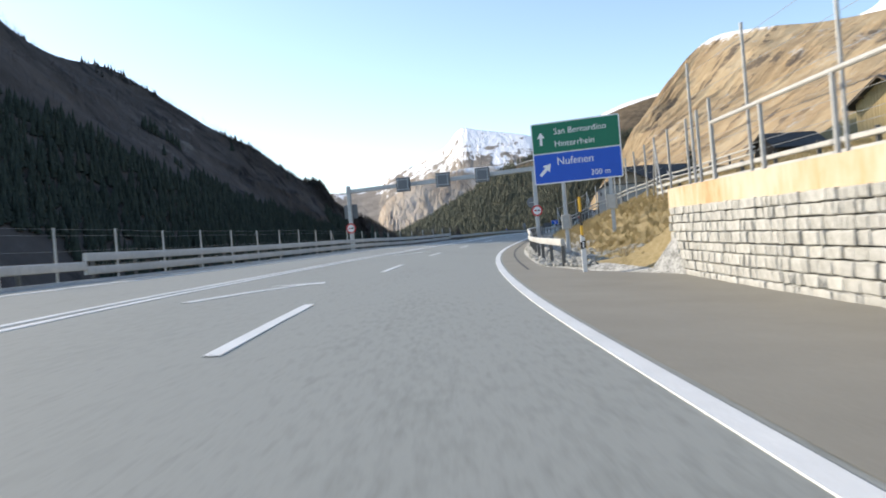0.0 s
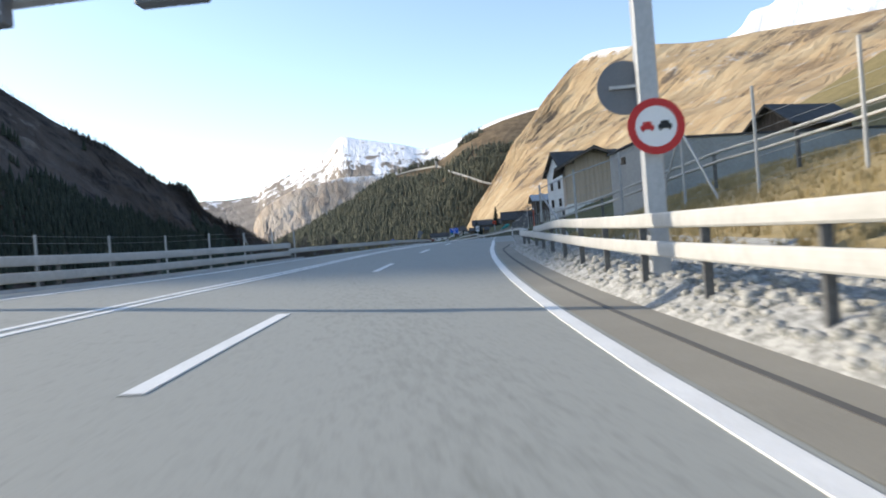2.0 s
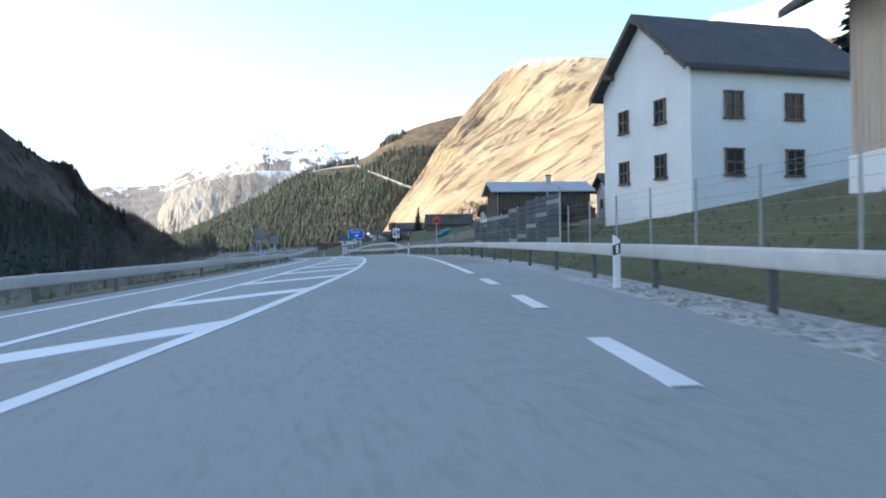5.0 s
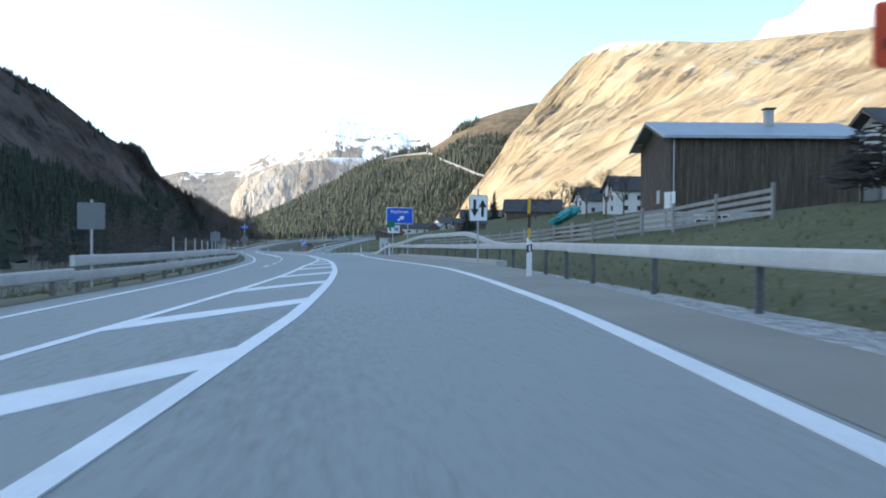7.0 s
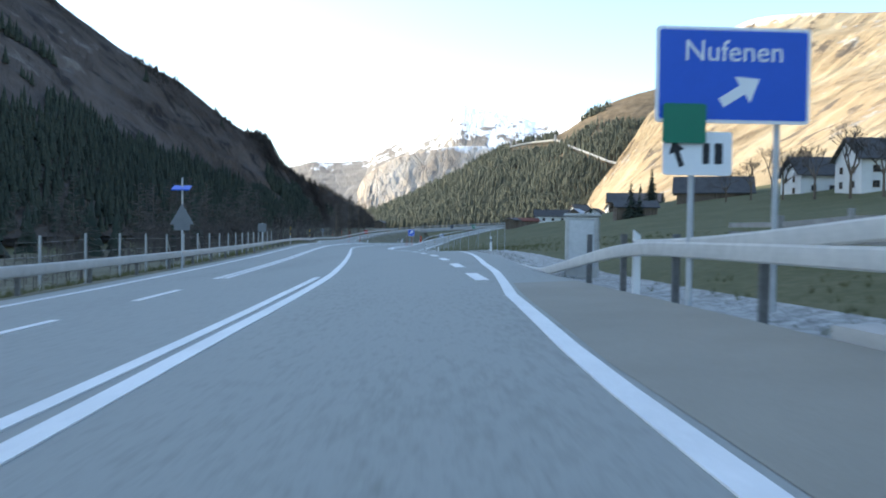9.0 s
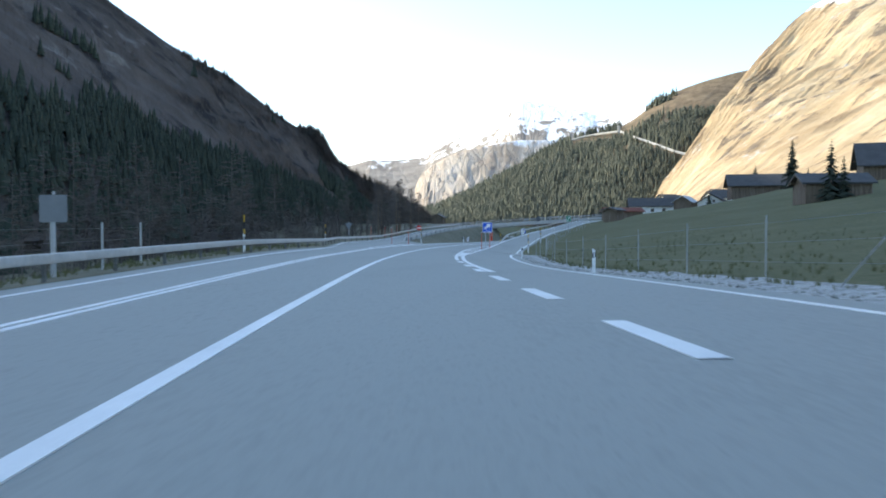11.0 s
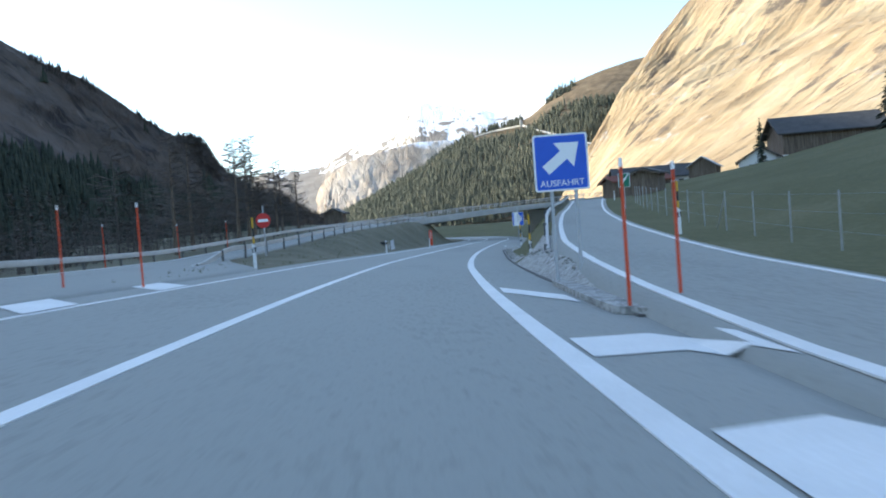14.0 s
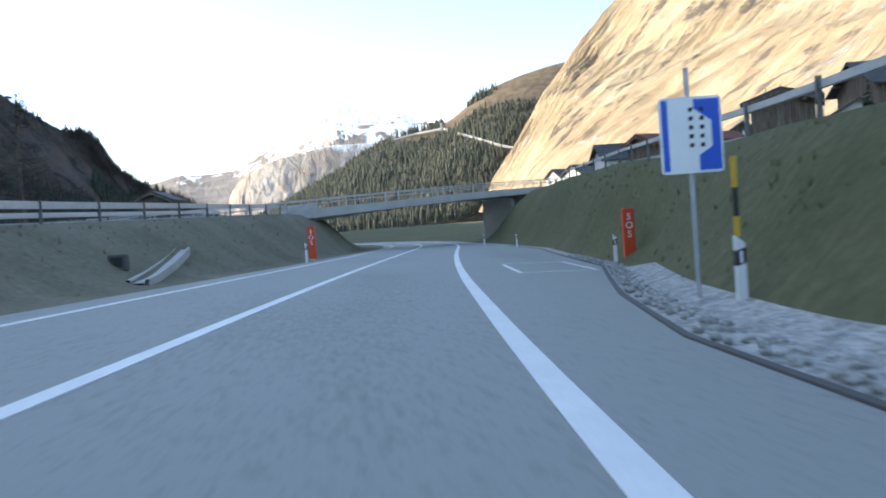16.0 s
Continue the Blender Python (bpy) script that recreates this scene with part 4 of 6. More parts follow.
for s in np.arange(368, 398, 5.6):
    a, b = float(LL_LINE(s)) - 0.05, float(LL_LINE(s)) - 0.5 - 0.9 * min(1.0, (s - 362) / 20)
    lbars.append(np.array([[place(s, a, 0.013), place(s + 1.6, b, 0.013)], [place(s + 1.9, a, 0.013), place(s + 3.5, b, 0.013)]]))
marks("entry_gore_bars", "white hatching bars in the entry gore", lbars)
nose = [(390.2, 2.5), (388.5, 2.5), (388.0, 2.9), (389.0, 3.15), (396.0, 3.05), (396.6, 2.75), (395.5, 2.6)]
structure(mesh("island", [tuple(place(u, w, h)) for h in (0.11, -0.1) for u, w in nose], [tuple(range(7))] + [(i, 7 + i, 7 + (i + 1) % 7, (i + 1) % 7) for i in range(7)], M_GRAVEL), "kerbed gravel nose of the gore island", "traffic island")
guard_rail("guard rail climbing beside the exit ramp", 405.0, 500, lambda s: RAMP_L(s) - 0.6, -1, (0.62,), 4.6, base=lambda s: RAMP_H(s) - 0.9 * (1 - smooth01((s - 405) / 9)), tall=0.7)

# ---- bridge ----
BR_A, BR_B = Vector((24.5, 495.0, 0.0)), Vector((57.0, 524.5, 0.0))     # deck ends over the road
br_dir = (BR_B - BR_A).normalized()
br_len = (BR_B - BR_A).length
bridge = thing("bridge", Matrix.Translation((0, 0, 0)), "slender pale concrete road bridge over the motorway", "bridge")
br_pose = Matrix.Translation(BR_A) @ Matrix.Rotation(math.atan2(br_dir.y, br_dir.x), 4, "Z")
bridge.matrix_basis = br_pose
Z0, Z1 = 2.4, 4.5        # deck height at its ends


def deck(x0, x1, y0, y1, top, bottom, arch=0.0):
    v, f, n = [], [], 14
    for i in range(n + 1):
        u = i / n
        x = x0 + (x1 - x0) * u
        zt = Z0 + (Z1 - Z0) * (x / br_len) + 0.15 * math.sin(math.pi * min(1, max(0, x / br_len)))
        zb = zt + bottom - arch * (1 - math.sin(math.pi * u)) * 0.9
        v += [(x, y0, zt + top), (x, y1, zt + top), (x, y1, zb), (x, y0, zb)]
    for i in range(n):
        a = 4 * i
        for j in range(4):
            f.append([a + j, a + (j + 1) % 4, a + 4 + (j + 1) % 4, a + 4 + j])
    return v, f + [[0, 1, 2, 3], [4 * n + 3, 4 * n + 2, 4 * n + 1, 4 * n]]


part("deck_slab", [deck(-4, br_len + 14, -0.6, 6.6, 0.0, -0.28)], M_CONCRETE, bridge)
part("girder", [deck(-4, br_len + 4, 0.6, 5.4, -0.28, -0.55, 0.7)], M_CONCRETE, bridge, "arched concrete girder in shade")
part("parapet", [deck(-4, br_len + 14, -0.75, -0.5, 0.22, -0.5)], M_CONCRETE, bridge)
part("parapet", [deck(-4, br_len + 14, 6.5, 6.75, 0.22, -0.5)], M_CONCRETE, bridge)
for x in (5.5, br_len - 7.0):
    part("pier", [box(x, 3, 0.7, 0.8, 4.2, 5.4, 0.06)], M_CONCRETE, bridge)
part("abutment", [box(-4, 3, 0.8, 3, 7, 3.6, 0.05)], M_CONCRETE, bridge)
part("abutment", [box(br_len + 3, 3, 1.4, 4, 7, 4.6, 0.05)], M_CONCRETE, bridge)
for y in (-0.62, 6.62):
    part("handrail", [deck(-16, br_len + 14, y - 0.04, y + 0.04, 1.12, 1.04), deck(-16, br_len + 14, y - 0.025, y + 0.025, 0.75, 0.7)], M_STEEL, bridge)
    tmp = part("baluster", [box(0, 0, 0.6, 0.06, 0.06, 1.1)], M_STEEL, bridge)
    for i, x in enumerate(np.arange(-15, br_len + 13, 2.0)):
        zt = Z0 + (Z1 - Z0) * (x / br_len) + 0.15 * math.sin(math.pi * min(1, max(0, x / br_len)))
        (shared("baluster", tmp.data, bridge, pose(x, y, zt)) if i else setattr(tmp, "matrix_basis", pose(x, y, zt)))


# ---- posts, stakes and signs ----
def delineator(s, d, h=0.0, stake=False, tall=1.0):
    """A white post with a black band and a reflector, some with a snow stake."""
    ob = thing("delineator", at(s, d, h), "white roadside post with a black band" + (" and a yellow snow stake" if stake else ""), "delineator", "delineators")
    k = 0.12
    part("body", [slab([(-k / 2, -0.3), (k / 2, -0.3), (k / 2, 0.92), (-k / 2, 1.02)], -0.05, 0.05)], M_PLASTIC, ob)
    part("band", [slab([(-k / 2 - 0.004, 0.62), (k / 2 + 0.004, 0.66), (k / 2 + 0.004, 0.86), (-k / 2 - 0.004, 0.82)], -0.054, 0.054)], M_BLACK, ob)
    part("reflector", [slab([(-0.02, 0.66), (0.02, 0.67), (0.02, 0.82), (-0.02, 0.81)], -0.06, -0.05)], M_SIGNWHITE, ob)
    if stake:
        st = part("snow_stake", [rod((0, 0.03, 0.5), (0, 0.03, 2.05), 0.035)], M_BLACK, ob, "black and yellow snow stake")
        for z0, z1 in ((1.0, 1.27), (1.65, 2.06)):
            part("yellow_band", [rod((0, 0.03, z0), (0, 0.03, z1), 0.039)], M_YELLOW, st)
    return ob


for s, d, stake in ((21.8, 3.85, True), (209.4, 3.45, True), (257.2, 4.25, False), (292.7, 7.0, False), (330.0, 7.2, False), (365.3, 7.0, False), (409.2, 9.2, True),
                    (411.0, 3.45, True), (442.3, 4.25, True), (460.6, 6.75, False), (495.2, 5.9, False), (505.0, 3.6, False), (410.0, -7.9, True), (445.2, -7.2, False), (380.6, -13.6, True), (475.0, -7.0, False),
                    (150.0, 3.9, False)):
    delineator(s, d, float(RAMP_H(s)) if d > 9 else float(ground_h(s, d)) if d < -9 else 0.0, stake)
delineator(384.1, 8.05, 0.1, True)
delineator(341.0, -10.2, -0.1, True)
delineator(20.3, -11.6, -0.1, True)
delineator(429.5, 10.6, float(RAMP_H(429.5)))
delineator(470.0, 15.2, float(RAMP_H(470.0)))


def marker_pole(s, d, h=0.0, height=2.0, label="thin orange-red snow marker pole"):
    ob = thing("marker_pole", at(s, d, h), label, "marker pole", "marker poles")
    part("pole", [rod((0, 0, -0.2), (0, 0, height), 0.028, 0.022, 8)], M_ORANGE, ob)
    part("tip", [rod((0, 0, height), (0, 0, height + 0.12), 0.03, 0.02, 8)], M_SIGNWHITE, ob)


for s, d in ((388.5, 2.72), (389.1, 3.6), (397.3, -7.3), (397.9, -9.6), (415.0, -16.6), (425.0, -17.0), (435.0, -17.4), (103.0, 4.6)):
    marker_pole(s, d, float(LRAMP_H(s)) if d < -8 else 0.0)


def face(ob, w, h, zc, material, border=0.05, y=-0.03, edge=None):
    """A sign panel with a raised rim, its face towards the traffic."""
    p = part("panel", [slab(rounded(0, zc, w, h, 0.06), y, y + 0.03)], edge or M_SIGNWHITE, ob)
    part("field", [slab(rounded(0, zc, w - 2 * border, h - 2 * border, 0.04), y - 0.004, y)], material, p)
    part("sign_rear", [slab(rounded(0, zc, w - 0.02, h - 0.02, 0.06), y + 0.031, y + 0.04)], M_SIGNBACK, p)
    return p


# big direction sign at the bend
sg0 = thing("direction_sign", at(33.0, 5.25, 0.53, -16.0) @ Matrix.Scale(0.88, 4), "green and blue direction sign on steel posts in dry grass", "road sign")
W, B, T = 4.15, 3.0, 5.9
p = part("panel", [slab(rounded(0, (B + T) / 2, W, T - B, 0.08), -0.05, 0.0)], M_SIGNWHITE, sg0)
part("green_field", [slab(rounded(0, 5.15, W - 0.1, 1.38, 0.05), -0.056, -0.05)], M_GREEN, p)
part("blue_field", [slab(rounded(0, 3.73, W - 0.1, 1.36, 0.05), -0.056, -0.05)], M_BLUE, p)
part("sign_rear", [slab(rounded(0, (B + T) / 2, W - 0.02, T - B - 0.02, 0.08), 0.001, 0.01)], M_SIGNBACK, p)
part("arrow", [arrow(-1.62, 5.15, 0.62, 0, -0.062, -0.056)], M_SIGNWHITE, p)
part("arrow", [arrow(-1.5, 3.68, 0.75, 45, -0.062, -0.056)], M_SIGNWHITE, p)
words("lettering", "San Bernardino", 0.4, -1.0, 5.3, -0.06, M_SIGNWHITE, p)
words("lettering", "Hinterrhein", 0.4, -1.0, 4.72, -0.06, M_SIGNWHITE, p)
words("lettering", "Nufenen", 0.5, -0.95, 3.85, -0.06, M_SIGNWHITE, p)
words("lettering", "300 m", 0.36, 0.6, 3.22, -0.06, M_SIGNWHITE, p)
for x in (-0.75, 1.45):
    part("post", [box(x, 0.1, 2.35, 0.16, 0.2, 6.9, 0.01)], M_STEEL, sg0)
    part("footing", [box(x, 0.1, 1.15 + 0.75 * (x > 0), 0.4, 0.4, 0.7, 0.03)], M_CONCRETE, sg0)

# overhead gantry
g_l, g_r = Vector((-8.0, 70.2, 0.0)), Vector((8.0, 66.2, 0.0))
gx_dir = (g_r - g_l).normalized()
gantry = thing("sign_gantry", Matrix.Translation((g_l.x, g_l.y, 0)) @ Matrix.Rotation(math.atan2(gx_dir.y, gx_dir.x), 4, "Z"), "grey steel gantry spanning the road with three dark panels", "gantry")
GL = (g_r - g_l).length
part("column", [box(0, 0, 3.3, 0.32, 0.32, 7.6, 0.02)], M_STEEL, gantry)
part("column", [box(GL, 0, 3.2, 0.32, 0.32, 7.7, 0.02)], M_STEEL, gantry)
bv, bf = box(GL / 2, 0, 0, GL + 0.34, 0.34, 0.34, 0.02)
part("crossbeam", [([(x, y, z + 6.6 + 0.34 * x / GL) for x, y, z in bv], bf)], M_STEEL, gantry)
for x in (5.2, 8.75, 12.2):
    pn = part("panel_box", [box(x, -0.36, 6.6 + 0.34 * x / GL, 1.22, 0.34, 1.22, 0.03)], M_SIGNBACK, gantry, "grey sign box")
    part("rear_frame", [box(x, -0.54, 6.6 + 0.34 * x / GL + k * 0.42, 1.2, 0.02, 0.05) for k in (-1, 1)] + [box(x + k * 0.45, -0.54, 6.6 + 0.34 * x / GL, 0.05, 0.02, 1.1) for k in (-1, 1)], M_STEEL, pn)


def no_overtaking(m, pole=0.0):
    ob = thing("no_overtaking_sign", m, "round red-rimmed no-overtaking sign on a steel column", "road sign", "no-overtaking signs")
    p = part("plate", [disc(0, 0, 0.45, -0.03, 0.0)], M_SIGNWHITE, ob)
    part("rim", [ring(0, 0, 0.33, 0.455, -0.036, -0.03)], M_RED, p)
    for x, m2 in ((-0.14, M_RED), (0.14, M_BLACK)):
        part("car_symbol", [slab(rounded(x, -0.01, 0.22, 0.07, 0.02), -0.038, -0.03), slab(rounded(x, 0.05, 0.14, 0.06, 0.02), -0.038, -0.03), slab(rounded(x - 0.07, -0.055, 0.04, 0.04, 0.015), -0.038, -0.03), slab(rounded(x + 0.07, -0.055, 0.04, 0.04, 0.015), -0.038, -0.03)], m2, p)
    part("bracket", [box(0, 0.04, 0.18, 0.3, 0.08, 0.05), box(0, 0.04, -0.18, 0.3, 0.08, 0.05)], M_STEEL, ob)


gm = math.degrees(math.atan2(gx_dir.y, gx_dir.x))
no_overtaking(pose(g_r.x, g_r.y - 0.24, 3.42, 0, 0, gm))
no_overtaking(pose(g_l.x, g_l.y - 0.24, 3.35, 0, 0, gm))
sb = thing("round_sign", pose(g_r.x - 0.3, g_r.y + 0.2, 4.15, 0, 0, gm), "grey back of a round sign facing oncoming traffic", "road sign")
part("plate", [disc(0, 0, 0.45, 0.0, 0.03)], M_SIGNBACK, sb)
part("bracket", [box(0, -0.05, 0, 0.5, 0.06, 0.05)], M_STEEL, sb)
sb = thing("square_sign", pose(g_l.x + 0.05, g_l.y + 0.24, 4.85, 0, 0, gm), "grey back of a square sign facing oncoming traffic", "road sign")
part("plate", [slab(rounded(0, 0, 1.25, 1.25, 0.06), 0.0, 0.03)], M_SIGNBACK, sb)
part("bracket", [box(0, -0.04, k, 0.5, 0.06, 0.05) for k in (-0.3, 0.3)], M_STEEL, sb)


def pole_sign(name, s, d, h, label, low=0.0):
    ob = thing(name, at(s, d, low), label, "road sign")
    part("pole", [rod((0, 0.06, -0.3), (0, 0.06, h + 0.3 - low), 0.038)], M_STEEL, ob)
    return ob


# Nufenen exit sign with two plates below it
nf = thing("exit_sign", at(254.0, 4.6, 0.0), "blue exit sign with white arrow on two posts", "road sign")
p = face(nf, 2.25, 1.36, 3.2, M_BLUE, 0.045)
words("lettering", "Nufenen", 0.42, 0, 3.4, -0.04, M_SIGNWHITE, p, "CENTER")
part("arrow", [arrow(0.1, 2.98, 0.66, 58, -0.04, -0.034, 0.22)], M_SIGNWHITE, p)
for x in (-0.55, 0.7):
    part("post", [rod((x, 0.08, -0.4), (x, 0.08, 3.8), 0.045)], M_STEEL, nf)
q = part("distance_plate", [slab(rounded(-0.5, 2.08, 1.0, 0.62, 0.05), -0.03, 0.0)], M_SIGNWHITE, nf, "small white plate")
for x, w in ((-0.2, 0.12), (-0.38, 0.1)):
    part("bar", [slab(rounded(x, 2.08, w, 0.3, 0.02), -0.036, -0.03)], M_BLACK, q)
part("arrow", [arrow(-0.8, 2.08, 0.4, -20, -0.036, -0.03)], M_BLACK, q)
part("green_plate", [slab(rounded(-0.72, 2.5, 0.62, 0.56, 0.04), -0.09, -0.06)], M_GREEN, nf, "small green plate")

ar = pole_sign("lane_sign", 222.3, 4.1, 2.9, "white sign with two opposing black arrows on a pole")
p = face(ar, 0.8, 1.12, 2.36, M_SIGNWHITE, 0.03, edge=M_SIGNBACK)
part("arrow", [arrow(-0.16, 2.36, 0.74, 180, -0.04, -0.034, 0.16)], M_BLACK, p)
part("arrow", [arrow(0.18, 2.36, 0.74, 0, -0.04, -0.034, 0.16)], M_BLACK, p)
OG_D, OG_H = 4.0, 2.62
og = pole_sign("orange_sign", 195.2, OG_D, OG_H + 0.1, "orange-red information sign with a dark symbol")
p = face(og, 0.56, 0.54, OG_H, M_ORANGE, 0.012, edge=M_ORANGE)
part("symbol", [slab(rounded(-0.02, OG_H - 0.07, 0.36, 0.1, 0.03), -0.04, -0.034), slab(rounded(0.08, OG_H - 0.01, 0.18, 0.1, 0.03), -0.04, -0.034)], M_BLACK, p)

ex = thing("exit_arrow_sign", at(395.3, 2.95, 0.0), "blue sign with a large white arrow on two posts", "road sign")
p = face(ex, 1.2, 1.25, 2.72, M_BLUE, 0.04)
part("arrow", [arrow(0.03, 2.85, 0.95, 52, -0.04, -0.034, 0.24)], M_SIGNWHITE, p)
words("lettering", "AUSFAHRT", 0.2, 0, 2.2, -0.04, M_SIGNWHITE, p, "CENTER")
for x in (-0.24, 0.3):
    part("post", [rod((x, 0.06, -0.3), (x, 0.06, 3.2), 0.04)], M_STEEL, ex)

km = pole_sign("service_sign", 443.6, 4.15, 3.2, "white and blue information sign on a slim pole")
p = face(km, 0.92, 1.12, 2.5, M_SIGNWHITE, 0.02)
part("blue_strip", [slab([(-0.43, 1.98), (-0.34, 1.98), (-0.34, 3.02), (-0.43, 3.02)], -0.04, -0.034), slab([(0.1, 1.98), (0.43, 1.98), (0.43, 3.02), (0.05, 3.02), (0.05, 2.88), (0.3, 2.7), (0.3, 2.32), (0.1, 2.2)], -0.04, -0.034)], M_BLUE, p)
for k, j in [(k, j) for k in (0, 1) for j in range(5)]:
    part("bar", [box(0.16 * k, -0.04, 2.35 + 0.13 * j, 0.06, 0.008, 0.06)], M_BLACK, p)


def sos_column(s, d):
    ob = thing("sos_column", at(s, d, max(0.0, float(ground_h(s, d)) - 0.05)), "tall orange emergency telephone column", "emergency phone", "emergency phones")
    part("body", [box(0, 0, 0.95, 0.42, 0.34, 2.05, 0.03)], M_ORANGE, ob)
    for i, c in enumerate("SOS"):
        words("lettering", c, 0.36, 0, 1.55 - 0.33 * i, -0.176, M_SIGNWHITE, ob, "CENTER")
    part("plinth", [box(0, 0, 0.0, 0.42, 0.38, 0.12, 0.01)], M_CONCRETE, ob)


sos_column(461.8, 7.55), sos_column(478.6, -7.3)
rs = pole_sign("round_sign", 441.5, 7.0, 5.0, "dark back of a round sign above the ramp", 3.0)
part("plate", [disc(0, 1.95, 0.45, 0.0, 0.03)], M_DARKBACK, rs)
gs = pole_sign("green_sign", 440.5, 12.5, 5.3, "green end-of-road sign with a white slash", 3.0)
p = face(gs, 0.9, 1.1, 2.1, M_GREEN, 0.04)
part("slash", [slab([(-0.38, 1.62), (-0.28, 1.62), (0.38, 2.58), (0.28, 2.58)], -0.04, -0.034), slab(rounded(0, 2.2, 0.34, 0.1, 0.03), -0.039, -0.034)], M_SIGNWHITE, p)
ne = pole_sign("no_entry_sign", 420.0, -10.2, 2.7, "round red no-entry sign on a pole", 0.6)
p = part("plate", [disc(0, 1.6, 0.4, -0.03, 0.0)], M_RED, ne)
part("bar", [slab(rounded(0, 1.6, 0.56, 0.15, 0.02), -0.036, -0.03)], M_SIGNWHITE, p)
for nm, s, d, h, shape in (("round_sign", 196.3, -9.3, 2.3, 0), ("square_sign", 213.5, -9.0, 2.2, 1), ("square_sign", 258.0, -10.3, 2.2, 1), ("square_sign", 320.0, -10.6, 2.0, 1), ("yield_sign", 386.5, -12.4, 2.2, 2)):
    ob = pole_sign(nm, s, d, h, {0: "grey back of a round sign by the guard rail", 1: "grey back of a square sign by the guard rail", 2: "grey back of a triangular sign by the slip road"}[shape], -0.2)
    sh = [disc(0, h, 0.42, 0, 0.03)] if shape == 0 else [slab(rounded(0, h, 0.8, 0.8, 0.05), 0, 0.03)] if shape == 1 else [slab([(-0.45, h + 0.3), (0.45, h + 0.3), (0, h - 0.5)], 0, 0.03)]
    part("plate", sh, M_SIGNBACK, ob)
sp = pole_sign("solar_warning_sign", 274.2, -8.05, 3.2, "triangular sign back with a small blue solar panel on top", -0.1)
part("triangle", [slab([(-0.45, 1.8), (0.45, 1.8), (0.0, 2.6)], 0, 0.03), slab(rounded(0, 1.72, 0.6, 0.3, 0.04), 0, 0.03)], M_SIGNBACK, sp)
part("solar_panel", [([(x, y - 0.05, z + 0.35 * y + 3.2) for x, y, z in box(0, 0, 0, 0.66, 0.5, 0.04)[0]], box(0, 0, 0, 0.66, 0.5, 0.04)[1])], M_BLUE, sp, "blue solar panel")
cb = thing("roadside_cabinet", at(263.2, 4.75, 0.0, -18), "pale concrete roadside switch cabinet", "cabinet")
part("body", [box(0, 0, 0.6, 0.85, 0.6, 1.6, 0.03)], M_CONCRETE, cb)
part("lid", [box(0, 0, 1.44, 0.92, 0.68, 0.08, 0.02)], M_CONCRETE, cb)
part("door_leaf", [box(0, -0.31, 0.7, 0.65, 0.02, 1.2, 0.005)], M_STEEL, cb)
ob = thing("drain_chute", Matrix(), "pale concrete drainage chute set in the bank", "drain")
run = [(454.6 + 8.6 * k / 8, -8.2 - 1.5 * k / 8) for k in range(9)]
for side, wide, lift in ((-0.24, 0.1, 0.16), (0.24, 0.1, 0.16), (0.0, 0.4, 0.06)):
    top = np.stack([np.stack([place(a + side * 0.3, b + side + e, float(ground_h(a, b)) + z) for a, b in run]) for e, z in ((-wide / 2, -0.15), (-wide / 2, lift), (wide / 2, lift), (wide / 2, -0.15))], 1)
    sheet("channel_floor" if side == 0 else "side_wall", top, M_CONCRETE, ob, False)
gl = thing("drain_grate", at(456.1, -9.3, float(ground_h(456.1, -9.3))), "small dark drain opening in the bank", "drain")
part("surround", [box(0, 0, 0.12, 0.55, 0.3, 0.5, 0.03)], M_TAR, gl)
part("opening", [box(0, -0.16, 0.14, 0.36, 0.02, 0.3)], M_BLACK, gl)


# ---- buildings ----
def base_z(x, y):
    """Ground height at a place of the plan."""
    dx, dy = x - REF[:, 1], y - REF[:, 2]
    j = int(np.argmin(dx * dx + dy * dy))
    d = math.cos(REF[j, 4]) * dx[j] + math.sin(REF[j, 4]) * dy[j]
    s = REF[j, 0] + (-math.sin(REF[j, 4]) * dx[j] + math.cos(REF[j, 4]) * dy[j])
    return float(place(s, d, float(ground_h(s, d)))[2])


def window_part(ob, x, y, z, w, h, turn, frame_m, shutters=None):
    """A window on a wall; turn 0 looks to -y, 90 to +x, -90 to -x."""
    fr = part("window", [box(0, -0.03, 0, w + 0.16, 0.1, 0.08), box(0, -0.03, h / 2, w + 0.16, 0.1, 0.08), box(0, -0.03, -h / 2, w + 0.2, 0.16, 0.08), box(-w / 2, -0.03, 0, 0.08, 0.1, h), box(w / 2, -0.03, 0, 0.08, 0.1, h), box(0, -0.03, 0, 0.06, 0.08, h)], frame_m, ob)
    fr.matrix_basis = pose(x, y, z, 0, 0, turn)
    part("pane", [box(0, -0.004, 0, w, 0.02, h)], M_GLASS, fr)
    if shutters:
        part("shutter", [box(k * (w / 2 + 0.3), -0.04, 0, 0.45, 0.05, h, 0.01) for k in (-1, 1)], shutters, fr)


